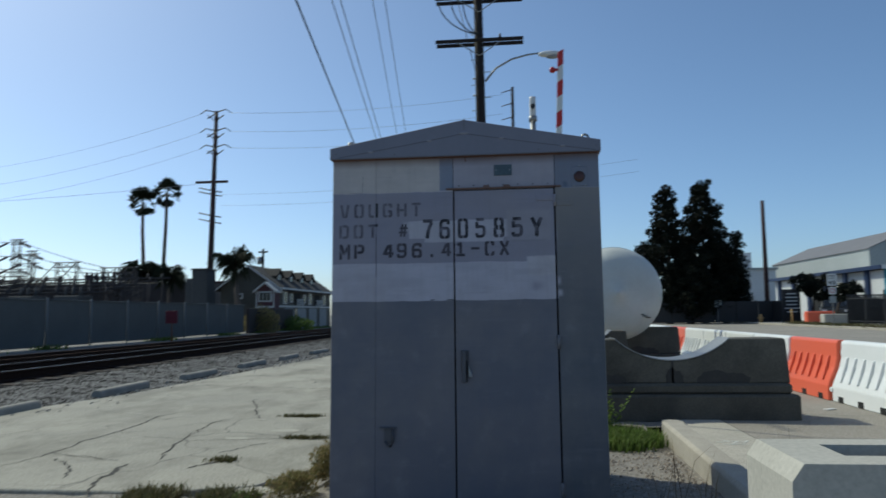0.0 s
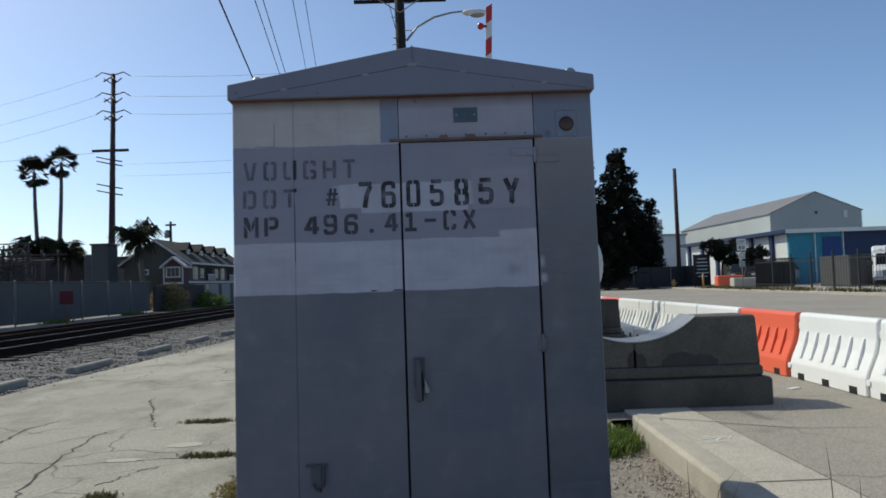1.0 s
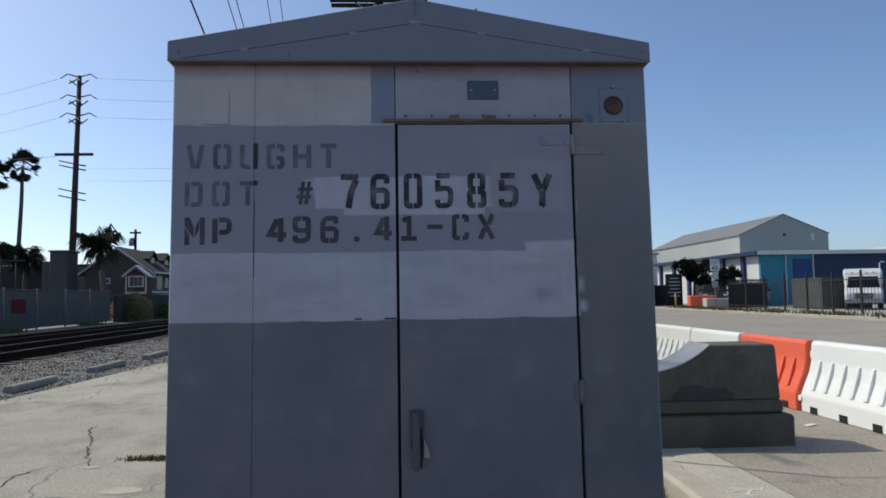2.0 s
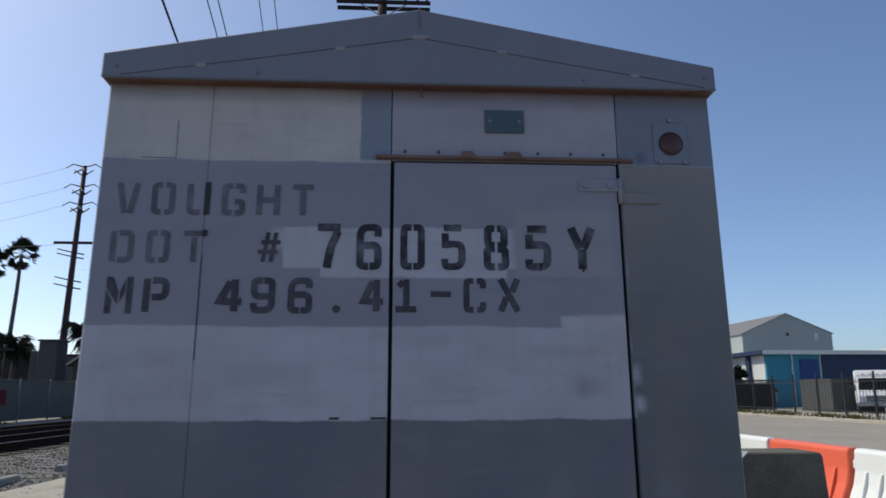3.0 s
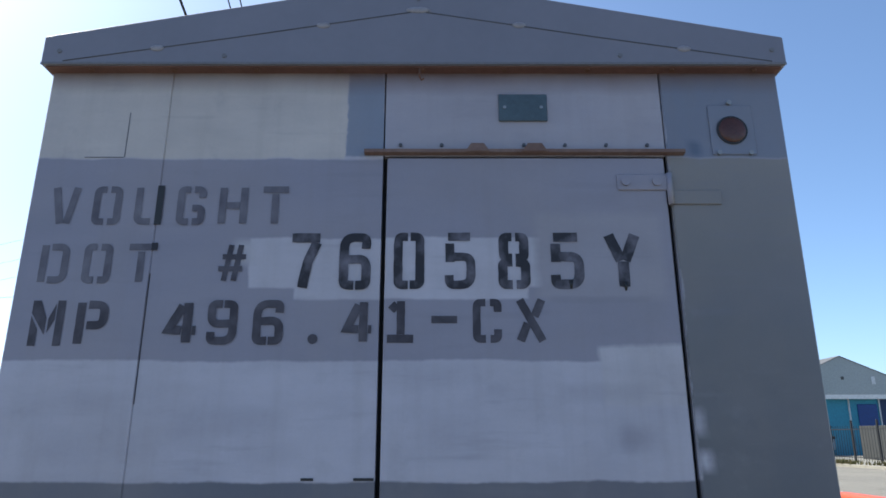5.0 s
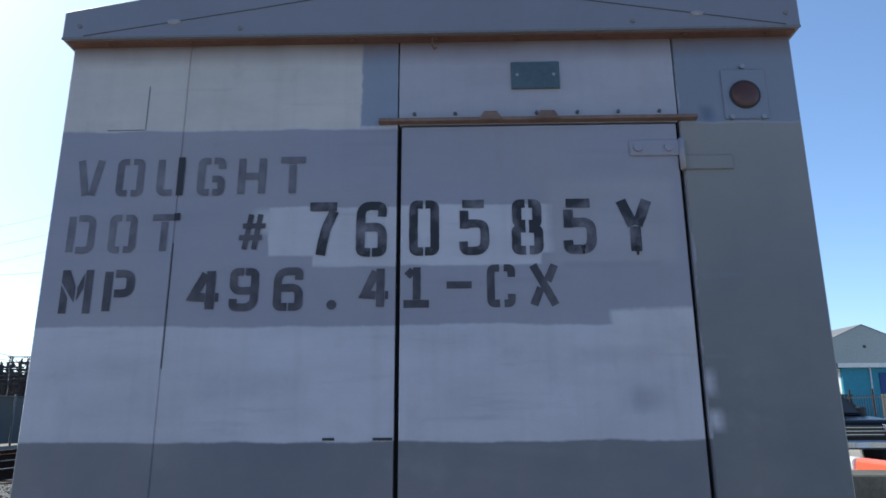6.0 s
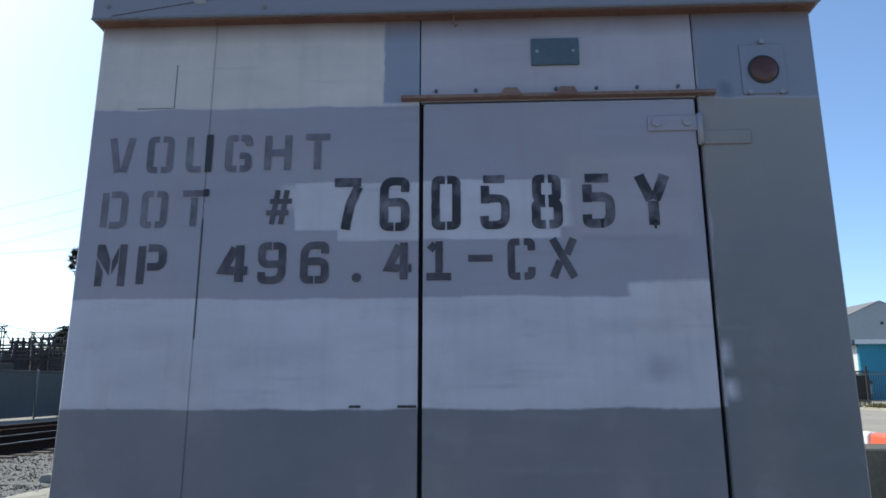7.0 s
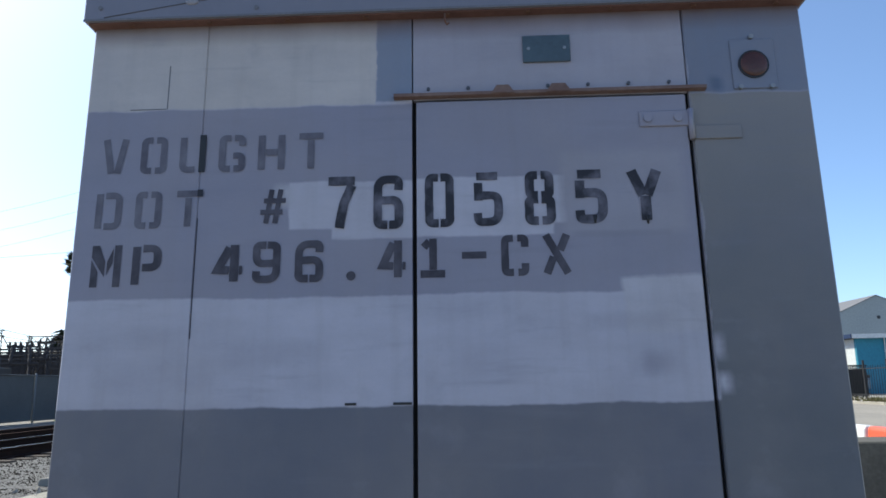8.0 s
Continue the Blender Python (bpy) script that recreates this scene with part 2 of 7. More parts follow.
    # rust along the wall top, coloured darker still for the eave's shadow
    rust = math_node(nt, "ADD", sep.outputs[2], math_node(nt, "MULTIPLY", math_node(nt, "SUBTRACT", noise_node(nt, 3.5, 5, 0.6, stretch=(1.0, 1.0, 0.2)), 0.5), 0.05))
    col = mix(nt, math_node(nt, "MULTIPLY", ramp(nt, rust, 2.366, 2.428), 0.85), col, (0.120, 0.072, 0.066))
    # roller marks, smears and grime
    smear = ramp(nt, noise_node(nt, 2.6, 5, 0.62, stretch=(1.0, 1.0, 2.6)), 0.40, 0.70)
    col = mix(nt, math_node(nt, "MULTIPLY", smear, 0.42), col, mix(nt, 0.6, col, (0.15, 0.15, 0.19)))
    sweep = ramp(nt, noise_node(nt, 4.0, 3, 0.5, stretch=(0.8, 1.0, 7.0)), 0.60, 0.74)
    col = mix(nt, math_node(nt, "MULTIPLY", sweep, 0.25), col, (0.17, 0.17, 0.21))
    for x0, x1, z0, z1, soft, k in ((0.0, 0.19, 1.622, 1.634, 0.022, 0.5), (0.10, 0.20, 1.515, 1.545, 0.025, 0.5), (0.02, 0.16, 2.083, 2.095, 0.02, 0.45), (-0.02, 0.21, 1.838, 1.843, 0.008, 0.7), (-0.78, -0.62, 1.555, 1.575, 0.03, 0.35), (-0.72, -0.58, 1.49, 1.51, 0.03, 0.35), (-1.1, -0.98, 1.60, 1.615, 0.03, 0.3), (-1.16, -1.06, 1.50, 1.53, 0.035, 0.4), (-0.86, -0.80, 1.54, 1.58, 0.04, 0.45), (-0.55, -0.46, 1.60, 1.61, 0.03, 0.3), (-0.30, -0.14, 1.53, 1.545, 0.035, 0.3), (0.13, 0.15, 1.50, 1.56, 0.02, 0.45), (-0.36, -0.20, 1.66, 1.672, 0.03, 0.25), (0.18, 0.24, 1.92, 1.99, 0.03, 0.3)):
        col = mix(nt, math_node(nt, "MULTIPLY", patch(x0, x1, z0, z1, soft), k), col, (0.16, 0.16, 0.20))
    blot = ramp(nt, noise_node(nt, 7.0, 6), 0.57, 0.75)
    col = mix(nt, math_node(nt, "MULTIPLY", blot, 0.36), col, (0.22, 0.22, 0.26))
    warm = ramp(nt, noise_node(nt, 1.7, 4, 0.6), 0.42, 0.68)
    col = mix(nt, math_node(nt, "MULTIPLY", warm, 0.34), col, mix(nt, 0.75, col, (0.30, 0.26, 0.235)))
    streak = ramp(nt, noise_node(nt, 9.0, 3, 0.5, stretch=(3.0, 1.0, 0.25)), 0.5, 0.8)
    col = mix(nt, math_node(nt, "MULTIPLY", streak, 0.14), col, (0.18, 0.16, 0.15))
    grain = noise_node(nt, 120.0, 2)
    col = mix(nt, math_node(nt, "MULTIPLY", ramp(nt, grain, 0.35, 0.65), 0.02), col, (0.0, 0.0, 0.0))
    nt.links.new(col, b.inputs["Base Color"])
    r = ramp(nt, noise_node(nt, 6.0), 0.2, 0.8)
    rr = math_node(nt, "ADD", math_node(nt, "MULTIPLY", r, 0.15), 0.42)
    nt.links.new(rr, b.inputs["Roughness"])
    bump(nt, b, math_node(nt, "ADD", grain, math_node(nt, "MULTIPLY", noise_node(nt, 3.0, 3), 30.0)), 0.05, 0.002)
    return m


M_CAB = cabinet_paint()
M_ROOF = mat("grey_roof_paint", (0.19, 0.19, 0.232), (0.15, 0.152, 0.188), 2.0, 40, 0.45, relief=0.02, grain=0.05)
M_UNDER = mat("rust_stained_eave", (0.17, 0.085, 0.066), (0.10, 0.045, 0.036), 8, 60, 0.8, relief=0.2)
M_GREYFIT = mat("grey_painted_fitting", (0.17, 0.17, 0.19), (0.13, 0.13, 0.145), 9, 80, 0.55, relief=0.15)
M_WELD = mat("pale_weld_paint", (0.30, 0.29, 0.32), (0.24, 0.23, 0.25), 9, 80, 0.5, relief=0.15)
M_DARKFIT = mat("dark_grey_fitting", (0.085, 0.088, 0.105), (0.055, 0.057, 0.068), 9, 80, 0.5, relief=0.15)
M_LEDGE = mat("rusty_drip_edge", (0.20, 0.135, 0.115), (0.12, 0.06, 0.048), 10, 80, 0.75, relief=0.3)
M_PLATE = mat("dull_green_blue_plate", (0.07, 0.105, 0.13), (0.05, 0.075, 0.095), 12, 90, 0.45, relief=0.05)


def ink(name, dark, pale, lo, hi):
    """Stencil paint sprayed thin, so that the coat below shows in places."""
    m, nt, b = nodes_of(name, 0.55)
    f = ramp(nt, noise_node(nt, 16.0, 4, 0.55, stretch=(1.0, 1.0, 0.8)), lo, hi)
    nt.links.new(mix(nt, f, dark, pale), b.inputs["Base Color"])
    return m


M_INK_FADED = ink("faded_stencil_paint", (0.072, 0.066, 0.088), (0.165, 0.158, 0.19), 0.35, 0.75)
M_INK_MID = ink("grey_stencil_paint", (0.030, 0.025, 0.036), (0.10, 0.092, 0.115), 0.42, 0.74)
M_INK_DARK = ink("black_stencil_paint", (0.012, 0.010, 0.016), (0.17, 0.16, 0.20), 0.46, 0.74)


# ---- mesh helpers ----
def part(name, bm, material, parent=None, label="", smooth=False):
    me = bpy.data.meshes.new(name)
    bm.to_mesh(me)
    bm.free()
    for mt in material if isinstance(material, (list, tuple)) else [material]:
        me.materials.append(mt)
    if smooth:
        for p in me.polygons:
            p.use_smooth = True
    ob = new(name, me)
    if parent is not None:
        ob.parent = parent
    if label:
        ob["label"] = label
    return ob


def raw(name, verts, faces, material, parent=None, label="", smooth=False):
    me = bpy.data.meshes.new(name)
    me.from_pydata(verts, [], faces)
    me.update()
    me.materials.append(material)
    if smooth:
        for p in me.polygons:
            p.use_smooth = True
    ob = new(name, me)
    if parent is not None:
        ob.parent = parent
    if label:
        ob["label"] = label
    return ob


def bx(bm, x0, x1, y0, y1, z0, z1, bev=0.0, m=None, mi=0):
    """A box in a bmesh, its edges bevelled."""
    tmp = bmesh.new()
    vs = [tmp.verts.new((x, y, z)) for x in (x0, x1) for y in (y0, y1) for z in (z0, z1)]
    for f in ((0, 1, 3, 2), (4, 6, 7, 5), (0, 4, 5, 1), (2, 3, 7, 6), (0, 2, 6, 4), (1, 5, 7, 3)):
        tmp.faces.new([vs[i] for i in f])
    if bev:
        bmesh.ops.bevel(tmp, geom=tmp.edges[:], offset=bev, segments=1, affect="EDGES")
    return join(bm, tmp, m, mi)


def join(bm, tmp, m=None, mi=0):
    if m is not None:
        bmesh.ops.transform(tmp, matrix=m, verts=tmp.verts[:])
    bmesh.ops.recalc_face_normals(tmp, faces=tmp.faces[:])
    back = [bm.verts.new(v.co) for v in tmp.verts]
    tmp.verts.index_update()
    for f in tmp.faces:
        try:
            nf = bm.faces.new([back[v.index] for v in f.verts])
            nf.material_index, nf.smooth = mi, f.smooth
        except ValueError:
            pass
    tmp.free()
    return bm


def tube(bm, pts, r, seg=8, r2=None, mi=0, smooth=True):
    """A round bar through points, from radius r to r2."""
    pts = [Vector(p) for p in pts]
    rings = []
    n = len(pts)
    for i, p in enumerate(pts):
        d = (pts[min(i + 1, n - 1)] - pts[max(i - 1, 0)]).normalized()
        side = d.cross(Vector((0, 0, 1)) if abs(d.z) < 0.9 else Vector((1, 0, 0))).normalized()
        up = side.cross(d)
        rad = r if r2 is None else r + (r2 - r) * i / max(1, n - 1)
        rings.append([bm.verts.new(p + rad * (math.cos(a) * side + math.sin(a) * up)) for a in (2 * math.pi * k / seg for k in range(seg))])
    for a, b in zip(rings, rings[1:]):
        for k in range(seg):
            f = bm.faces.new((a[k], a[(k + 1) % seg], b[(k + 1) % seg], b[k]))
            f.smooth, f.material_index = smooth, mi
    for ring in (rings[0][::-1], rings[-1]):
        f = bm.faces.new(ring)
        f.material_index = mi
    return bm


def prism(bm, poly, d0, d1, axis="y", mi=0, bev=0.0):
    """A flat outline pushed from d0 to d1 along an axis. poly: (x, z) for y, (y, z) for x, (x, y) for z."""
    tmp = bmesh.new()

    def at(p, d):
        return {"y": (p[0], d, p[1]), "x": (d, p[0], p[1]), "z": (p[0], p[1], d)}[axis]

    a, b = [tmp.verts.new(at(p, d0)) for p in poly], [tmp.verts.new(at(p, d1)) for p in poly]
    tmp.faces.new(a)
    tmp.faces.new(b[::-1])
    n = len(poly)
    for k in range(n):
        tmp.faces.new((a[k], b[k], b[(k + 1) % n], a[(k + 1) % n]))
    if bev:
        bmesh.ops.recalc_face_normals(tmp, faces=tmp.faces[:])
        bmesh.ops.bevel(tmp, geom=tmp.edges[:], offset=bev, segments=1, affect="EDGES")
    return join(bm, tmp, None, mi)


def B():
    return bmesh.new()


def boxpart(name, dims, material, parent=None, label="", bev=0.004):
    return part(name, bx(B(), *dims, bev), material, parent, label)


def empty(name, m=None):
    ob = new(name)
    ob.empty_display_size = 0.2
    if m is not None:
        ob.matrix_world = m
    return ob


rng = random.Random(7)


def hump(x, y, s=1.0, k=0.0):
    return noise.noise(Vector((x * s, y * s, k)))


def sheet(name, x0, x1, y0, y1, nx, ny, height, material, label, category):
    vs = [(x0 + (x1 - x0) * i / nx, y0 + (y1 - y0) * j / ny) for j in range(ny + 1) for i in range(nx + 1)]
    fs = [(j * (nx + 1) + i, j * (nx + 1) + i + 1, (j + 1) * (nx + 1) + i + 1, (j + 1) * (nx + 1) + i) for j in range(ny) for i in range(nx)]
    ob = raw(name, [(x, y, height(x, y)) for x, y in vs], fs, material, smooth=True)
    return tagged(ob, label, category, kind="structure")


def slab(name, x0, x1, y0, y1, z0, z1, material, label, category, bev=0.01):
    return tagged(part(name, bx(B(), x0, x1, y0, y1, z0, z1, bev), material), label, category, kind="structure")


# ---- lettering ----
GLYPHS = {}


def glyph(ch):
    """The outline of one letter of the built-in font, heavy, filled flat, in the unit square."""
    if ch in GLYPHS:
        return GLYPHS[ch]
    cu = bpy.data.curves.new("glyph", "FONT")
    cu.body, cu.size, cu.offset, cu.resolution_u = ch, 1.0, 0.034, 4
    ob = new("glyph", cu)
    bpy.context.view_layer.update()
    me = bpy.data.meshes.new_from_object(ob.evaluated_get(bpy.context.evaluated_depsgraph_get()))
    bm = bmesh.new()
    bm.from_mesh(me)
    bpy.data.objects.remove(ob)
    bpy.data.curves.remove(cu)
    bpy.data.meshes.remove(me)
    if ch == "M":
        bmesh.ops.delete(bm, geom=bm.verts[:], context="VERTS")
        for poly in (((0, 0), (0.24, 0), (0.24, 0.36), (0, 0.66)), ((0.76, 0), (1, 0), (1, 1), (0.76, 1)), ((0, 0.72), (0, 1), (0.24, 1), (0.46, 0.62), (0.46, 0.24)), ((0.53, 0.28), (0.53, 0.60), (0.72, 0.94), (0.72, 0.58))):
            bm.faces.new([bm.verts.new((a, b, 0.0)) for a, b in poly])
    xs, ys = [v.co.x for v in bm.verts], [v.co.y for v in bm.verts]
    x0, x1, y0, y1 = min(xs), max(xs), min(ys), max(ys)
    for v in bm.verts:
        v.co = ((v.co.x - x0) / (x1 - x0), 0.0, (v.co.y - y0) / (y1 - y0))
    bm.verts.index_update()
    GLYPHS[ch] = ([tuple(v.co) for v in bm.verts], [tuple(v.index for v in f.verts) for f in bm.faces])
    bm.free()
    return GLYPHS[ch]


def letter(ch, x0, x1, z0, z1, y, material, parent, axis="y"):
    vs, fs = glyph(ch)
    pts = [(x0 + (x1 - x0) * a, y, z0 + (z1 - z0) * c) for a, _, c in vs]
    return raw("letter", pts, fs, material, parent)


# centre lines of the stencil's cuts, in a unit box; r: corners are rounded
STENCIL = {
    "O": ("r", [(0.40, 1), (0, 1), (0, 0), (0.40, 0)], [(0.60, 1), (1, 1), (1, 0), (0.60, 0)]),
    "0": ("r", [(0.44, 1), (0, 1), (0, 0), (0.46, 0)], [(0.56, 1), (1, 1), (1, 0), (0.54, 0)]),
    "6": ("r", [(0.98, 0.76), (1, 1), (0, 1), (0, 0), (0.46, 0)], [(0.16, 0.53), (1, 0.55), (1, 0), (0.54, 0)]),
    "9": ("r", [(0.02, 0.24), (0, 0), (1, 0), (1, 1), (0.54, 1)], [(0.84, 0.47), (0, 0.45), (0, 1), (0.46, 1)]),
    "8": ("r", [(0.42, 1), (0.05, 1), (0.05, 0.56), (0.42, 0.55)], [(0.58, 1), (0.95, 1), (0.95, 0.56), (0.58, 0.55)], [(0.42, 0.47), (0, 0.46), (0, 0), (0.42, 0)], [(0.58, 0.47), (1, 0.46), (1, 0), (0.58, 0)]),
    "5": ("r", [(0.0, 0.20), (0.02, 0), (1, 0), (1, 0.58), (0.24, 0.58)], [(0.04, 0.47), (0.04, 0.86)], [(-0.04, 1), (0.98, 1)]),
    "7": ("m", [(-0.06, 1), (1.1, 1)], [(0.98, 0.9), (0.62, 0.46), (0.46, -0.06)]),
    "Y": ("m", [(0, 1.06), (0.42, 0.50)], [(1, 1.06), (0.58, 0.50)], [(0.5, 0.48), (0.5, -0.06)]),
    "V": ("m", [(0, 1.06), (0.36, -0.06)], [(1, 1.06), (0.66, -0.06)]),
    "U": ("r", [(0, 1.06), (0, 0), (0.62, 0)], [(1, 1.06), (1, 0.08)]),
    "G": ("r", [(0.42, 1), (0, 1), (0, 0), (0.42, 0)], [(0.60, 1), (1, 1), (1, 0.74)], [(0.56, 0.42), (1, 0.42), (1, 0), (0.60, 0)]),
    "H": ("m", [(0, -0.06), (0, 1.06)], [(1, -0.06), (1, 1.06)], [(0.2, 0.5), (0.8, 0.5)]),
    "T": ("m", [(-0.1, 1), (1.1, 1)], [(0.5, 0.86), (0.5, -0.06)]),
    "D": ("r", [(0, -0.06), (0, 1.06)], [(0.30, 1), (1, 1), (1, 0), (0.30, 0)]),
    "P": ("r", [(0, -0.06), (0, 1.06)], [(0.30, 1), (1, 1), (1, 0.44), (0.30, 0.44)]),
    "4": ("m", [(0.74, -0.06), (0.74, 1.06)], [(0.52, 0.98), (0.02, 0.30), (0.52, 0.28)], [(0.96, 0.28), (1.1, 0.28)]),
    "1": ("m", [(0.52, 0.12), (0.52, 1.06)], [(-0.1, 0), (1.1, 0)], [(0.06, 0.80), (0.34, 0.98)]),
    "C": ("r", [(0.42, 1), (0, 1), (0, 0), (0.42, 0)], [(0.64, 1), (1, 1), (1, 0.74)], [(0.64, 0), (1, 0), (1, 0.26)]),
    "X": ("m", [(0, 1.06), (1, -0.06)], [(1, 1.06), (0.66, 0.60)], [(0.34, 0.42), (0, -0.06)]),
    "#": ("m", [(0.18, -0.04), (0.42, 1.04)], [(0.60, -0.04), (0.84, 1.04)], [(-0.08, 0.32), (0.94, 0.32)], [(0.06, 0.68), (1.08, 0.68)]),
}


def stencil(ch, x0, x1, z0, z1, y, material, parent, weight=0.25):
    """One stencilled character: each cut a strip of paint with slightly uneven sprayed edges."""
    kind, paths = STENCIL[ch][0], STENCIL[ch][1:]
    w = weight * (x1 - x0) / 2
    vs, fs = [], []
    for n, path in enumerate(paths):
        q = [Vector((x0 + w + (x1 - x0 - 2 * w) * a, z0 + w + (z1 - z0 - 2 * w) * b)) for a, b in path]
        line = [q[0]]
        for i in range(1, len(q) - 1):
            r = min(3.1 * w if kind == "r" else 0.0, 0.48 * (q[i] - q[i - 1]).length, 0.48 * (q[i + 1] - q[i]).length)
            if r < 1e-4:
                line.append(q[i])
                continue
            a, b = q[i] + (q[i - 1] - q[i]).normalized() * r, q[i] + (q[i + 1] - q[i]).normalized() * r
            line += [a * (1 - t) ** 2 + q[i] * 2 * t * (1 - t) + b * t * t for t in (k / 6 for k in range(7))]
        line.append(q[-1])
        fine = []
        for a, b in zip(line, line[1:]):
            m = max(1, int((b - a).length / 0.012))
            fine += [a + (b - a) * k / m for k in range(m)]
        fine.append(line[-1])
        base = len(vs)
        for i, p in enumerate(fine):
            d0 = (p - fine[i - 1]).normalized() if i else (fine[1] - p).normalized()
            d1 = (fine[i + 1] - p).normalized() if i + 1 < len(fine) else d0
            d = (d0 + d1).normalized()
            k = w / max(0.6, d.dot(d1))
            for s_ in (-1, 1):
                e = k * (1 + 0.10 * hump(p.x * 60 + s_ * 9, p.y * 60, 1.0, n))
                vs.append((p.x - s_ * d.y * e, y - 0.00012 * n, p.y + s_ * d.x * e))
        fs += [(base + 2 * i, base + 2 * i + 1, base + 2 * i + 3, base + 2 * i + 2) for i in range(len(fine) - 1)]
    return raw("letter", vs, fs, material, parent)


# ---- ground ----
def flat(z):
    return lambda x, y: z


tagged(raw("ground", [(-1500, -1500, -0.16), (1500, -1500, -0.16), (1500, 1500, -0.16), (-1500, 1500, -0.16)], [(0, 1, 2, 3)], M_GROUND), "dry open ground reaching the horizon", "ground", kind="structure")
sheet("gravel_bed", -6.9, 1.40, -6.0, 8.3, 70, 90, lambda x, y: -0.02 + 0.025 * hump(x, y, 1.6) + 0.012 * hump(x, y, 7, 3) - (0.05 if x < -1.5 and y > 5.0 else 0), M_GRAVEL, "pale gravelly soil round the signal cabinet", "ground")
sheet("gravel_strip", -1.25, 1.70, 8.2, 60, 10, 60, lambda x, y: -0.03 + 0.03 * hump(x, y, 1.2), M_GRAVEL, "bare soil strip between paving and road", "ground")
PAD_EDGE = [(-6.75, 9.5), (-6.78, 5.05), (-2.6, 4.98), (-1.95, 5.2), (-1.62, 5.9), (-1.45, 6.6), (-1.25, 7.2), (-1.2, 60), (-5.5, 60), (-5.75, 20.5), (-6.0, 17.0), (-6.18, 14.2), (-6.3, 12.6), (-6.35, 11.2), (-6.6, 10.2)]
tagged(part("pavement_1", prism(B(), PAD_EDGE, -0.10, 0.0, "z", bev=0.01), M_PAD), "cracked sun-bleached concrete paving beside the track", "pavement", kind="structure")
tagged(part("pavement_2", prism(B(), [(-6.75, -6), (-1.7, -6), (-1.55, 4.35), (-2.3, 4.6), (-6.75, 4.72)], -0.10, -0.004, "z", bev=0.01), M_PAD), "broken concrete paving with a weedy joint", "pavement", kind="structure")
slab("gutter", 1.66, 2.32, -8, 60, -0.12, -0.004, M_GUTTER, "pale concrete gutter apron along the kerb", "gutter", 0.004)
for k, y in enumerate((2.9, 5.9, 9.0, 12.1)):
    tagged(part("gutter_joint", bx(B(), 1.67, 2.315, y, y + 0.014, -0.006, -0.0015), M_DARK), "dark joint across the gutter apron", "joint", kind="stuff")
tagged(part("gutter_seam", bx(B(), 2.314, 2.332, -8, 60, -0.02, -0.0085), M_DARK), "dark seam between gutter and asphalt", "joint", kind="stuff")
slab("road", 2.325, 20.4, -60, 260, -0.14, -0.012, M_ROAD, "sun-bleached grey asphalt road", "road", 0.003)
slab("pavement_3", 20.62, 70, 20, 200, -0.12, 0.12, M_SIDEWALK, "concrete pavement and yard beyond the road", "pavement", 0.02)
slab("kerb_2", 20.41, 20.61, 20, 200, -0.12, 0.13, M_KERB, "concrete kerb on the far side of the road", "kerb", 0.02)
kb = B()
prism(kb, [(1.385, -0.1), (1.385, 0.135), (1.41, 0.16), (1.57, 0.16), (1.605, 0.12), (1.615, -0.1)], -8.0, 7.28, "y", bev=0.006)
for v in kb.verts:
    v.co.x += 0.02 * (v.co.y - 5.0)
tagged(part("kerb_1", kb, M_KERB), "raised worn concrete kerb beside the gravel", "kerb", kind="structure")
kb = B()
prism(kb, [(1.431, 7.285), (1.661, 7.285), (1.665, 7.42), (1.62, 7.53), (1.53, 7.56), (1.45, 7.50)], -0.1, 0.15, "z", bev=0.02)
tagged(part("kerb_end", kb, M_KERB), "rounded end of the concrete kerb", "kerb", kind="structure")
# track bed
def bed(x, y):
    edge = -5.85 - 0.12 * hump(y, 0, 0.8)
    k = min(1.0, max(0.0, (edge - x) / 2.2)) * min(1.0, max(0.0, (x + 13.3) / 1.6)) - 0.25 * min(1.0, max(0.0, (-11.7 - x) / 1.6))
    return -0.08 + 0.13 * k + 0.03 * hump(x, y, 2.0) * min(1.0, max(0.0, (edge - x) / 0.4))


sheet("ballast_1", -13.3, -5.2, 0, 110, 46, 260, bed, M_BALLAST, "grey crushed-stone ballast under the main track", "ballast")
sheet("ballast_2", -30, -13.2, 0, 140, 30, 90, lambda x, y: -0.118 + 0.13 * min(1.0, max(0.0, (-16.6 - x) / 1.9)) + 0.012 * hump(x, y, 0.5), M_BALLAST2, "pale gravel along the second track", "ballast")


def stones(name, spots, material, label, size):
    vs, fs = [], []
    for x, y, z in spots:
        s = size * rng.uniform(0.5, 1.5)
        a = rng.uniform(0, 6.3)
        base = len(vs)
        for k in range(4):
            b = a + k * 1.57 + rng.uniform(-0.4, 0.4)
            r = s * rng.uniform(0.7, 1.15)
            vs.append((x + r * math.cos(b), y + r * math.sin(b), z - 0.2 * s))
        for k in range(3):
            b = a + 0.6 + k * 2.1
            vs.append((x + 0.5 * s * math.cos(b), y + 0.5 * s * math.sin(b), z + s * rng.uniform(0.5, 0.9)))
        i = base
        fs += [(i, i + 1, i + 4), (i + 1, i + 2, i + 5), (i + 2, i + 3, i + 5), (i + 3, i, i + 6), (i + 4, i + 5, i + 6), (i + 1, i + 5, i + 4), (i + 3, i + 6, i + 5), (i, i + 4, i + 6)]
    return tagged(raw(name, vs, fs, material), label, "stones", kind="stuff")


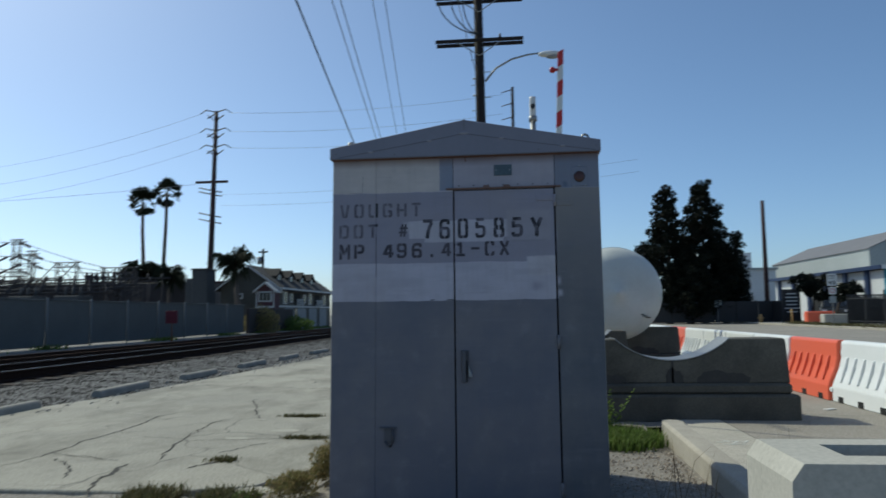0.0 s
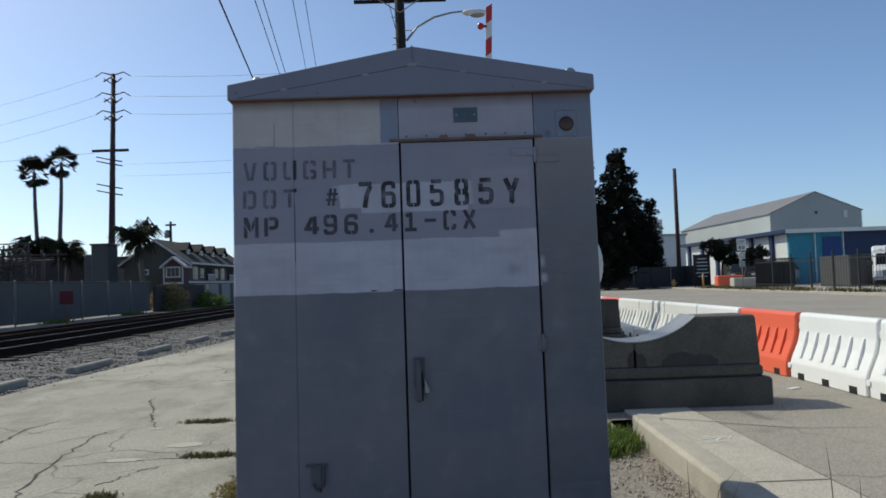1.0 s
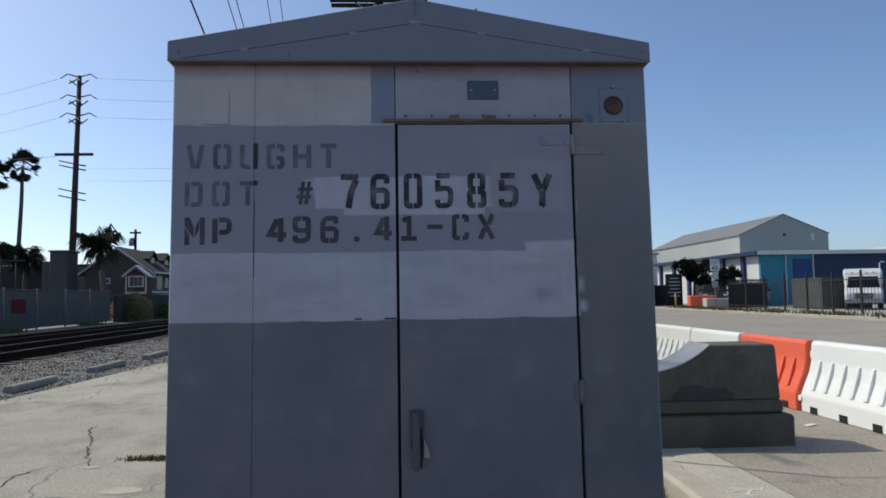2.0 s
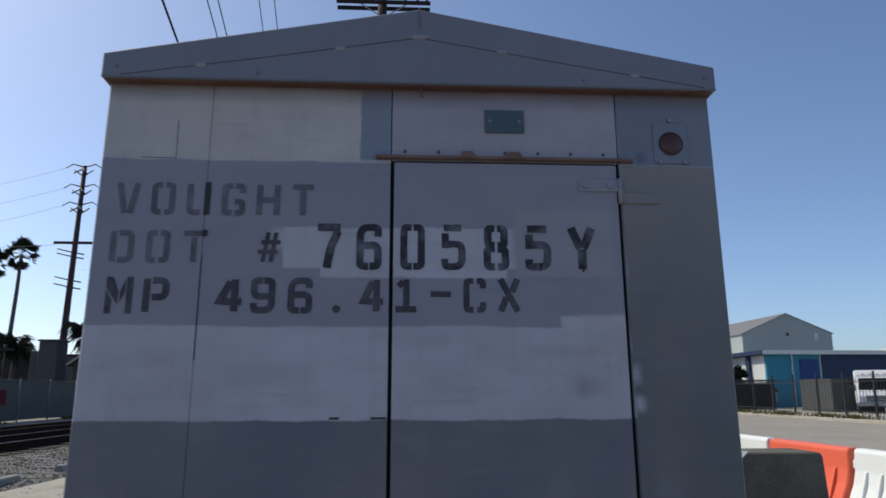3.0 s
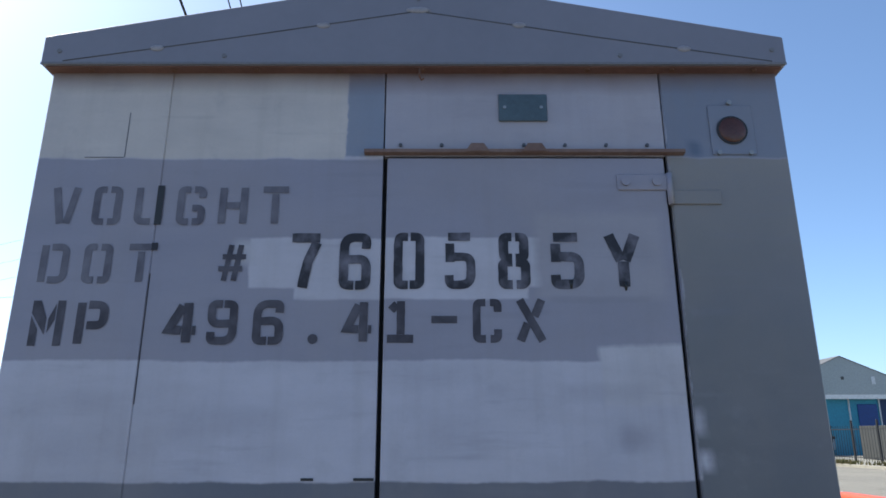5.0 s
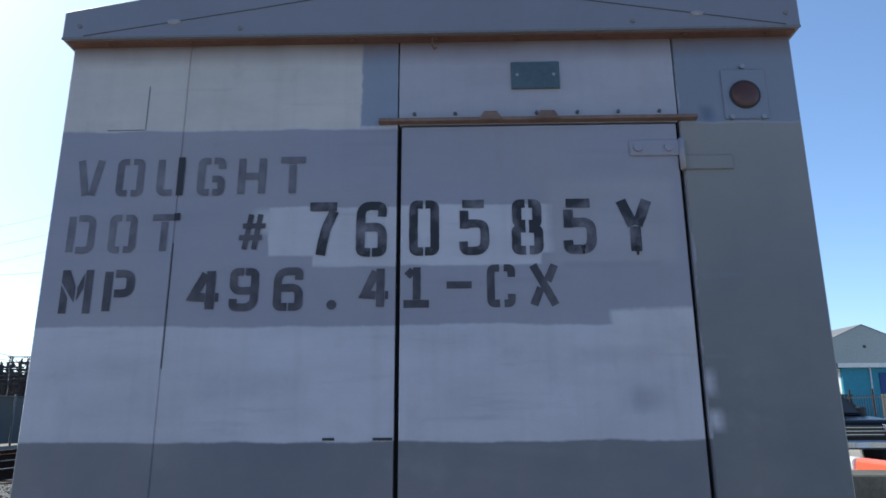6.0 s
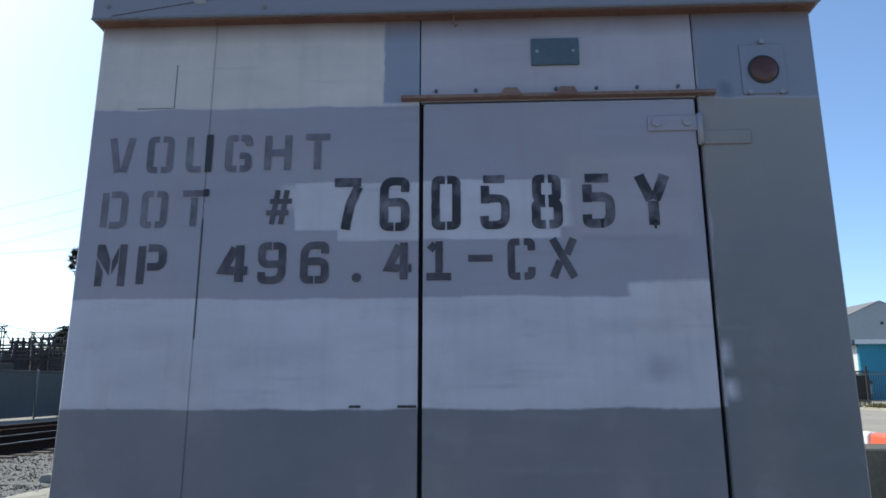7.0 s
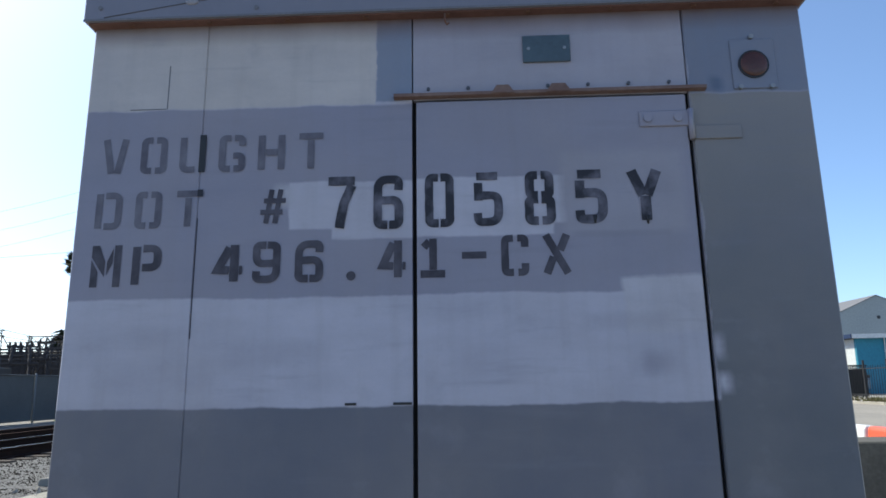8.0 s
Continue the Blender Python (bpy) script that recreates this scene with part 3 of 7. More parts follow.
spots = []
for _ in range(34000):
    y = 7 + 33 * rng.random() ** 1.5
    x = rng.uniform(-9.6, -6.0) - (0.7 if y < 10.5 else 0.0)
    spots.append((x, y, bed(x, y)))
stones("ballast_stones", spots, M_STONES, "loose crushed ballast stones beside the rail", 0.012)
spots = []
for _ in range(3000):
    x, y = rng.uniform(0.5, 1.38), rng.uniform(3.6, 8.2)
    if rng.random() < 0.4:
        x = 1.36 - abs(rng.gauss(0, 0.16))
    spots.append((x, y, -0.02 + 0.025 * hump(x, y, 1.6) + 0.012 * hump(x, y, 7, 3)))
stones("pebbles", spots, M_PEBBLE, "loose pebbles on bare soil by the kerb", 0.010)


# ---- tracks ----
def track(x_near, x_far, z, y0, y1, label, head):
    t = empty("railway_track")
    tagged(t, label, "railway track")
    for x in (x_near, x_far):
        prof = [(-0.075, -0.05), (0.075, -0.05), (0.075, 0.012), (0.014, 0.03), (0.012, 0.13), (0.038, 0.145), (0.038, 0.175), (0.03, 0.183), (-0.03, 0.183), (-0.038, 0.175), (-0.038, 0.145), (-0.012, 0.13), (-0.014, 0.03), (-0.075, 0.012)]
        r = part("rail", prism(B(), [(x + a, z + b) for a, b in prof], y0, y1), M_RAIL, t, "dark rusted steel rail")
        boxpart("rail_head", (x - 0.014, x + 0.014, y0, y1, z + 0.183, z + 0.187), head, r, "worn shiny running surface", 0)
    tie = None
    xm = (x_near + x_far) / 2
    n = int((min(y1, 75) - max(y0, 6)) / 0.56)
    for k in range(n):
        y = max(y0, 6) + k * 0.56
        if tie is None:
            tie = boxpart("tie", (-1.27, 1.27, -0.11, 0.11, -0.12, 0.0), M_TIE, t, "weathered timber sleeper", 0.012)
            tie.location = (xm, y, z)
        else:
            o = new("tie", tie.data)
            o.parent = t
            o.location = (xm + rng.uniform(-0.04, 0.04), y + rng.uniform(-0.02, 0.02), z - rng.uniform(0.0, 0.02))
    return t


track(-9.52, -11.0, 0.09, 0, 110, "main railway track with dark steel rails on timber sleepers", M_RAILTOP)
track(-14.75, -16.23, -0.11, 0, 140, "rusty siding track beyond the main line", M_RUST)


# ---- signal cabinet ----
LEAN = 2.25
cab = empty("signal_cabinet", pose(0.0078, 4.738, -0.09, -LEAN, 0, 0.131))
tagged(cab, "tall grey steel railway signal cabinet with stencilled lettering and patched paint", "signal cabinet")
X0, X1, ZB, ZT, DEPTH = -1.266, 0.585, 0.05, 2.470, 1.13
G = 0.0055
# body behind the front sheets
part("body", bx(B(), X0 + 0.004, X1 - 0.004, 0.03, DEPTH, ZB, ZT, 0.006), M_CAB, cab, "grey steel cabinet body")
# black sheet behind the fronts, painting the shade into the door gaps
part("gap_backing", bx(B(), X0 + 0.02, X1 - 0.02, 0.021, 0.029, ZB, ZT), M_DARK, cab, "near-black sheet for the shade in the door gaps")
bw = B()
bx(bw, X0, -0.954, 0.0, 0.02, ZB, ZT, 0.004)
bx(bw, -0.9542, -0.41 - G, 0.0008, 0.02, ZB, ZT, 0.001)
part("front_panel", bw, M_CAB, cab, "patched grey and white sheet steel front")
part("door", bx(B(), -0.41 + G, 0.28 - G, -0.004, 0.016, 0.115, 2.1935, 0.003), M_CAB, cab, "narrow steel access door")
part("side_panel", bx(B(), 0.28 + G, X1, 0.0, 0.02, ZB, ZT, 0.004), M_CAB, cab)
part("transom_panel", bx(B(), -0.41 - G + 0.003, 0.28 + G - 0.003, 0.001, 0.02, 2.2005, ZT, 0.002), M_CAB, cab, "sheet steel panel over the door")
part("door_sill", bx(B(), -0.41 - G + 0.003, 0.28 + G - 0.003, 0.001, 0.02, ZB, 0.105, 0.003), M_CAB, cab)
# pry marks and a short crease in the left sheet
part("crease", bx(B(), -1.0535, -1.0515, -0.0012, 0.001, 2.197, 2.318), M_GREYFIT, cab, "short crease in the sheet")
part("crease", bx(B(), -1.15, -1.055, -0.0012, 0.001, 2.1955, 2.1975), M_GREYFIT, cab)
part("seam_line", bx(B(), -0.9543, -0.9531, -0.0008, 0.001, 1.60, 1.90), M_DARK, cab, "open seam between sheets")
# roof with gabled fascia
A0, A1, AM, RY, RUP = -1.282, 0.600, -0.3315, -0.036, 0.021
roof = B()
outline = [(A0, 2.4145 + RUP), (A1, 2.4145 + RUP), (A1, 2.496 + RUP), (AM, 2.671 + RUP), (A0, 2.496 + RUP)]
prism(roof, outline, RY, DEPTH + 0.07, "y", bev=0.004)
rf = part("roof", roof, M_ROOF, cab, "shallow gabled steel roof with a deep fascia")
part("soffit", bx(B(), A0 + 0.012, A1 - 0.012, RY + 0.008, DEPTH + 0.05, 2.4105 + RUP, 2.4142 + RUP), M_UNDER, cab, "rust-stained underside of the eave")
for a, b in (((-1.225, 2.445), (AM - 0.02, 2.588)), ((0.562, 2.445), (AM + 0.02, 2.588))):
    wl = B()
    tube(wl, [(a[0], RY - 0.0003, a[1]), ((a[0] + b[0]) / 2, RY - 0.0003, (a[1] + b[1]) / 2 - 0.002), (b[0], RY - 0.0003, b[1])], 0.0016, 5)
    part("lap_edge", wl, M_DARKFIT, rf, "dark lapped edge of the gable sheet")
for x, z in ((-0.992, 2.482), (-0.574, 2.549), (AM, 2.595), (-0.073, 2.550), (0.344, 2.481)):
    w = 0.034 if x == AM else 0.019
    wd = B()
    bmesh.ops.create_uvsphere(wd, u_segments=10, v_segments=6, radius=1.0, matrix=Matrix.Translation((x, RY, z)) @ Matrix.Diagonal((w, 0.004, 0.009, 1)))
    part("weld_bead", wd, M_WELD, rf, "pale painted weld bead", True)
part("ridge_joint", bx(B(), AM - 0.003, AM + 0.003, RY - 0.003, RY, 2.622, 2.696), M_GREYFIT, rf)
part("lap_flange", bx(B(), A0 + 0.002, A1 - 0.002, RY - 0.0015, RY + 0.002, 2.4355, 2.4415), M_GREYFIT, rf, "folded lower edge of the fascia")
for x, z in ((-1.237, 2.473), (-0.82, 2.459), (0.18, 2.461), (0.566, 2.477)):
    dt = B()
    tube(dt, [(x, RY - 0.003, z), (x, RY + 0.004, z)], 0.006, 8)
    part("bolt", dt, M_GREYFIT, rf)
for k in range(9):
    x = -1.16 + 0.21 * k + 0.02 * hump(k, 3, 1.7)
    lp = B()
    tube(lp, [(x, -0.018, 2.427), (x, -0.018, 2.432)], 0.007, 6)
    part("soffit_rivet", lp, M_RUST, rf)
for x in (-1.165, 0.51):
    for yy in (0.12,):
        eye = B()
        tube(eye, [(x + 0.026 * math.cos(a), yy, 2.570 + 0.028 * math.sin(a)) for a in (math.pi * k / 8 for k in range(-2, 11))], 0.009, 6)
        bx(eye, x - 0.022, x + 0.022, yy - 0.008, yy + 0.008, 2.50, 2.565)
        part("lifting_eye", eye, M_STEEL, rf, "steel lifting eye on the roof")
# drip ledge over the door
lg = B()
prism(lg, [(-0.017, 2.2035), (0.0, 2.2015), (0.0, 2.2140), (-0.017, 2.2120)], -0.461, 0.326, "x")
part("drip_ledge", lg, M_LEDGE, cab, "rusty steel drip ledge above the door")
for x0, x1 in ((-0.213, -0.154), (-0.074, -0.012)):
    cl = B()
    prism(cl, [(x0, 2.205), (x0 + 0.014, 2.226), (x1 - 0.014, 2.226), (x1, 2.205)], -0.0205, -0.0172)
    part("clip", cl, M_LEDGE, cab, "bent rusty clip on the ledge")
for k in range(7):
    x = -0.373 + 0.1018 * k
    rv = B()
    tube(rv, [(x, -0.004, 2.229), (x, 0.002, 2.229)], 0.0046, 8)
    part("rivet", rv, M_DARKFIT, cab)
# name plate
pl = part("plate", bx(B(), -0.128, -0.006, -0.005, 0.0, 2.294, 2.369, 0.0015), M_PLATE, cab, "dull blue-green blank metal plate")
for x in (-0.113, -0.021):
    sc = B()
    tube(sc, [(x, -0.0075, 2.3315), (x, -0.004, 2.3315)], 0.0045, 8)
    part("screw", sc, M_STEEL, pl)
# round lens with its mounting plate
mp = part("mounting_plate", bx(B(), 0.398, 0.508, -0.004, 0.0, 2.203, 2.338, 0.0015), M_CAB, cab, "small square plate behind the lens")
ln = B()
tube(ln, [(0.452, -0.008, 2.268), (0.452, -0.001, 2.268)], 0.038, 28)
part("bezel", ln, M_BLACK, mp, "dark round rim")
ln = B()
bmesh.ops.create_uvsphere(ln, u_segments=24, v_segments=10, radius=1.0, matrix=Matrix.Translation((0.452, -0.008, 2.268)) @ Matrix.Diagonal((0.034, 0.006, 0.034, 1)))
M_LENS = mat("brown_lens", (0.085, 0.026, 0.016), (0.035, 0.014, 0.011), 22, 120, 0.3, relief=0.3)
part("lens", ln, M_LENS, mp, "rusty brown round lamp lens", True)
for x, z in ((0.453, 2.345), (0.414, 2.207), (0.492, 2.207)):
    sc = B()
    tube(sc, [(x, -0.009, z), (x, -0.001, z)], 0.006, 8)
    part("bolt", sc, M_STEEL, mp)
# hinges
hg = B()
bx(hg, 0.155, 0.276, -0.009, -0.0045, 2.107, 2.148, 0.002)
h = part("hinge", hg, M_CAB, cab, "flat strap hinge painted over")
for x in (0.175, 0.25):
    sc = B()
    tube(sc, [(x, -0.014, 2.128), (x, -0.008, 2.128)], 0.011, 10)
    part("bolt", sc, M_CAB, h)
part("hinge_leaf", bx(B(), 0.288, 0.405, -0.005, -0.0005, 2.072, 2.108, 0.0015), M_CAB, h)
tb = B()
tube(tb, [(0.282, -0.008, 2.07), (0.282, -0.008, 2.15)], 0.008, 8)
part("hinge_pin", tb, M_CAB, h)
for z in (1.15, 0.20):
    hg = B()
    bx(hg, 0.256, 0.300, -0.009, -0.0045, z - 0.035, z + 0.035, 0.002)
    tube(hg, [(0.282, -0.012, z - 0.045), (0.282, -0.012, z + 0.045)], 0.010, 8)
    part("hinge", hg, M_GREYFIT, cab, "small barrel hinge painted over")
# door handle with a padlock hanging in it
hd = empty("door_handle")
hd.parent = cab
part("backplate", bx(B(), -0.372, -0.318, -0.010, -0.0045, 0.955, 1.10, 0.003), M_DARKFIT, hd)
hb = B()
bx(hb, -0.363, -0.336, -0.054, -0.036, 0.885, 1.098, 0.006)
bx(hb, -0.358, -0.340, -0.040, -0.006, 1.06, 1.085, 0.003)
part("lever", hb, M_DARKFIT, hd, "flat grey lever handle hanging down")
# solid black strip standing in for the shade behind the lever
part("lever_slot", bx(B(), -0.3345, -0.328, -0.034, -0.010, 0.89, 1.03), M_DARK, hd, "black strip for the shade behind the lever")
hb = B()
prism(hb, [(-0.322, 1.00), (-0.296, 0.94), (-0.298, 0.92), (-0.325, 0.925)], -0.026, -0.006, "y", bev=0.004)
part("padlock", hb, M_STEEL, hd, "small padlock beside the lever")
# hasp low on the fixed panel
hs = empty("hasp")
hs.parent = cab
part("top_strap", bx(B(), -0.922, -0.812, -0.016, -0.0005, 0.583, 0.593, 0.002), M_DARKFIT, hs, "grey folded top strap")
hb = B()
tube(hb, [(-0.83, -0.012, 0.583), (-0.832, -0.016, 0.50), (-0.848, -0.017, 0.468), (-0.872, -0.016, 0.475), (-0.886, -0.012, 0.50)], 0.0075, 8)
part("hook", hb, M_DARKFIT, hs, "bent steel hook")
part("hasp_plate", bx(B(), -0.895, -0.842, -0.007, -0.0005, 0.487, 0.582, 0.002), M_DARKFIT, hs)
hk = B()
tube(hk, [(-0.327, -0.03, 2.426), (-0.327, -0.032, 2.404), (-0.322, -0.032, 2.393), (-0.316, -0.032, 2.398)], 0.0025, 6)
part("hook", hk, M_RUST, cab, "small rusty hook under the eave")
# flakes where the paint has chipped at the band's lower edge
for x0, x1 in ((-0.575, -0.548), (-0.462, -0.418)):
    part("paint_chip", bx(B(), x0, x1, -0.0008, 0.0012, 1.438, 1.444), M_BLACK, cab)
# stencilled words
YL, YD = -0.0012, -0.0052
for k, ch in enumerate("VOUGHT"):
    x = -1.212 + 0.1011 * k
    stencil(ch, x, x + 0.068, 2.020, 2.119, YL, M_INK_FADED, cab)
part("dark_stroke", bx(B(), -0.959, -0.943, YL - 0.0012, YL - 0.0004, 2.021, 2.121), M_BLACK, cab, "fresh dark stroke of a letter")
for k, ch in enumerate("DOT"):
    x = -1.215 + 0.1013 * k
    stencil(ch, x, x + 0.067, 1.876, 1.973, YL, M_INK_FADED, cab)
part("dark_stroke", bx(B(), -0.957, -0.943, YL - 0.0012, YL - 0.0004, 1.957, 1.975), M_INK_DARK, cab)
stencil("#", -0.797, -0.730, 1.879, 1.973, YL, M_INK_MID, cab, 0.19)
for ch, x, w in zip("760585Y", (-0.634, -0.512, -0.384, -0.2645, -0.139, -0.0165, 0.1115), (0.08, 0.074, 0.072, 0.072, 0.075, 0.079, 0.087)):
    y = YL if x < -0.41 else YD
    stencil(ch, x, x + w, 1.861, 1.999, y, M_INK_DARK, cab, 0.29)
letter("M", -1.213, -1.138, 1.730, 1.835, YL, M_INK_MID, cab)
for ch, x0, x1, z0, z1 in (("P", -1.110, -1.037, 1.730, 1.835), ("4", -0.907, -0.829, 1.732, 1.835), ("9", -0.809, -0.740, 1.732, 1.836), ("6", -0.704, -0.634, 1.732, 1.836), ("4", -0.499, -0.428, 1.735, 1.836), ("1", -0.400, -0.332, 1.736, 1.837), ("C", -0.2, -0.134, 1.736, 1.838), ("X", -0.101, -0.032, 1.736, 1.840)):
    y = YL if x0 < -0.41 else YD
    stencil(ch, x0, x1, z0, z1, y, M_INK_MID, cab, 0.27)
letter(".", -0.577, -0.554, 1.734, 1.757, YL, M_INK_MID, cab)
part("dash", bx(B(), -0.295, -0.236, YD, YD + 0.0006, 1.781, 1.798), M_INK_MID, cab)
# drips below the last digits
for x, z in ((0.030, 1.862), (0.157, 1.858)):
    dr = B()
    tube(dr, [(x, YD, z + 0.02), (x, YD, z)], 0.006, 6, 0.002)
    part("paint_drip", dr, M_BLACK, cab)
boxpart("plinth", (X0 + 0.03, X1 - 0.03, 0.03, DEPTH - 0.02, -0.08, ZB), M_CONC_DARK, cab, "low concrete plinth under the cabinet", 0.01)


# ---- concrete saddles and tank ----
def saddle(name_label, x0, x1, y0, y1, h, cx, r, cz):
    """A heavy block with a round cut in its top for a pipe or tank, on a wider stepped foot."""
    th = empty("concrete_saddle")
    tagged(th, name_label, "concrete support")
    d = math.sqrt(r * r - (cz - h) ** 2)
    a0 = math.atan2(h - cz, -d)
    a1 = math.atan2(h - cz, d)
    arc = [(cx + r * math.cos(a0 + (a1 - a0 + (2 * math.pi if a1 < a0 else 0)) * k / 18), cz + r * math.sin(a0 + (a1 - a0 + (2 * math.pi if a1 < a0 else 0)) * k / 18)) for k in range(19)]
    top = [(x0, 0.40), (x0, h)] + arc + [(x1 - 0.02, h), (x1, h - 0.03), (x1 + 0.03, 0.40)]
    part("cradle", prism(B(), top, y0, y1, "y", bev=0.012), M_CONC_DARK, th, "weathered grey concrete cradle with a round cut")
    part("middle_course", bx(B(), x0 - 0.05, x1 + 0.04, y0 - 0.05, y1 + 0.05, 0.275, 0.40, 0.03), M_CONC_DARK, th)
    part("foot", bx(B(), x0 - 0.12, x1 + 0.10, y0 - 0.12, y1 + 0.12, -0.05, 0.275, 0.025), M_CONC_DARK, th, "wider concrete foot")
    # bright strip added for the thin line and sunlit curve of the cut
    pad = prism(B(), arc + [(xa, za + 0.012) for xa, za in arc[::-1]], y0 - 0.012, y1 + 0.01)
    part("liner", pad, M_STEEL, th, "thin bright strip standing for the cut's sunlit surface")
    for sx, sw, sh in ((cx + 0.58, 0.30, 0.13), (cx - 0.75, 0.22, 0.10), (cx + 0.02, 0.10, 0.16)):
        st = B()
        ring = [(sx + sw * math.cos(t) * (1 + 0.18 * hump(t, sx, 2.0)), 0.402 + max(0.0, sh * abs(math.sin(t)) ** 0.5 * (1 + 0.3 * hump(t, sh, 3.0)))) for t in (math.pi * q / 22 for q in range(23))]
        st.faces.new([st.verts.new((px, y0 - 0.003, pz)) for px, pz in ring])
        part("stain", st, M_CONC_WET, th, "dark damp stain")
    jt = bx(B(), cx - 0.012, cx + 0.012, y0 - 0.003, y0 - 0.0005, 0.30, cz - r + 0.01)
    part("joint", jt, M_CONC_WET, th, "dark vertical joint")
    return th


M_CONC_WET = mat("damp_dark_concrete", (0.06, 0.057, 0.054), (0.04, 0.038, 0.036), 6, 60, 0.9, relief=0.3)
saddle("stepped grey concrete saddle with a round cut beside the kerb", 0.55, 3.13, 8.70, 9.17, 0.92, 1.83, 0.98, 1.645)
saddle("second concrete saddle in shade behind the first", 0.0, 1.83, 12.2, 12.7, 0.93, 0.95, 0.92, 1.6)
saddle("concrete saddle under the white tank", 0.5, 3.2, 14.6, 15.0, 0.93, 1.91, 0.93, 1.60)
tank = empty("storage_tank")
tagged(tank, "white cylindrical steel tank lying on concrete saddles", "tank")
tk = B()
TR, TC = 0.91, (1.91, 1.60)
rings, prof = [], [(13.55, 0.02), (13.57, 0.35), (13.64, 0.62), (13.76, 0.80), (13.95, 0.88), (14.2, 0.91), (19.0, 0.91), (19.3, 0.86), (19.5, 0.5), (19.55, 0.02)]
for y, r in prof:
    rings.append([tk.verts.new((TC[0] + r * math.cos(a), y, TC[1] + r * math.sin(a))) for a in (2 * math.pi * k / 40 for k in range(40))])
for a, b in zip(rings, rings[1:]):
    for k in range(40):
        f = tk.faces.new((a[k], a[(k + 1) % 40], b[(k + 1) % 40], b[k]))
        f.smooth = True
tk.faces.new(rings[0]), tk.faces.new(rings[-1])
part("shell", tk, M_TANK, tank, "white painted shell with domed ends")
wb = B()
tube(wb, [(TC[0] + 0.912 * math.cos(a), 14.2, TC[1] + 0.912 * math.sin(a)) for a in (2 * math.pi * k / 40 for k in range(41))], 0.008, 5)
part("weld_seam", wb, M_TANK, tank)
for k in range(3):
    boxpart("mark", (2.30 + 0.05 * k, 2.38 + 0.06 * k, 13.63, 13.66, 1.18 - 0.03 * k, 1.20 - 0.03 * k), M_BLACK, tank, "small dark mark", 0)


# ---- water-filled barriers ----
def barrier(material, m, lab, first=[]):
    key = material.name
    for k, ob in first:
        if k == key:
            return copy_thing(ob, m)
    L, H = 1.66, 0.83
    th = empty("road_barrier")
    prof = [(-0.23, 0.0), (-0.23, 0.20), (-0.205, 0.27), (-0.12, 0.46), (-0.085, 0.60), (-0.075, H - 0.03), (-0.05, H), (0.05, H), (0.075, H - 0.03), (0.085, 0.60), (0.12, 0.46), (0.205, 0.27), (0.23, 0.20), (0.23, 0.0)]
    body = B()
    prism(body, [(a, b) for a, b in prof], 0.03, L - 0.03, "y", bev=0.012)
    part("body", body, material, th, "hollow moulded plastic shell")
    for side in (-1, 1):
        for k in range(6):
            y = 0.24 + 0.235 * k
            rb = B()
            vs = [rb.verts.new(p) for p in ((side * 0.222, y - 0.035, 0.285), (side * 0.222, y + 0.035, 0.285), (side * 0.108, y + 0.014, 0.60), (side * 0.108, y - 0.014, 0.60), (side * 0.16, y - 0.035, 0.27), (side * 0.16, y + 0.035, 0.27), (side * 0.06, y + 0.014, 0.62), (side * 0.06, y - 0.014, 0.62))]
            for f in ((0, 1, 2, 3), (0, 3, 7, 4), (1, 5, 6, 2), (3, 2, 6, 7), (0, 4, 5, 1)):
                rb.faces.new([vs[i] for i in f])
            bmesh.ops.recalc_face_normals(rb, faces=rb.faces[:])
            part("rib", rb, material, th)
        for k in range(3):
            y = 0.2 + 0.55 * k
            # black block in place of the shade inside a fork slot
            sl = bx(B(), side * 0.2315, side * 0.15, y, y + 0.15, 0.004, 0.085)
            part("forklift_slot", sl, M_DARK, th, "dark forklift slot")
    for z in (0.14, 0.40, 0.66):
        lug = B()
        w = 0.18 if z < 0.2 else 0.10 if z < 0.5 else 0.07
        bx(lug, -w, w, L - 0.031, L + 0.02, z - 0.05, z + 0.05, 0.015)
        part("connecting_lug", lug, material, th)
    pin = B()
    tube(pin, [(-0.2, L - 0.03, 0.16), (-0.245, L - 0.03, 0.16)], 0.035, 12)
    part("drain_cap", pin, material, th, "round drain cap")
    tagged(th, lab, "road barrier", "row of road barriers")
    th.matrix_basis = m
    first.append((key, th))
    return th


WL, OL = "white water-filled plastic road barrier in a row", "orange water-filled plastic road barrier in a row"
# the row, from near to far; o: orange
for k in range(5):
    barrier(M_WHITE_PL, pose(4.55 + 0.02 * hump(k, 1), 10.40 - 1.64 * (k + 1), -0.012, 0, 0, rng.uniform(-0.6, 0.6)), WL)
barrier(M_ORANGE_PL, pose(4.51, 10.42, -0.012, 0, 0, 1.2), OL)
for k, c in enumerate("wwwwoww"):
    barrier(M_ORANGE_PL if c == "o" else M_WHITE_PL, pose(4.47 - 0.035 * k, 12.08 + 1.65 * k, -0.012, 0, 0, 1.4), OL if c == "o" else WL)

# ---- concrete barrier near the path ----
kr = empty("concrete_barrier")
tagged(kr, "pale concrete traffic barrier with a slot in its top", "concrete barrier")
BX0, BX1, BY0, BY1, BZ = 0.70, 3.4, 1.89, 2.25, 0.87
SX0, SX1, SY0, SY1 = 0.876, 2.9, 2.00, 2.16
end = prism(B(), [(BX0, -0.05), (BX0, BZ - 0.045), (BX0 + 0.032, BZ), (SX0, BZ), (SX0, -0.05)], BY0, BY1, "y")
part("end_section", end, M_CONC, kr, "chamfered end of the trough")
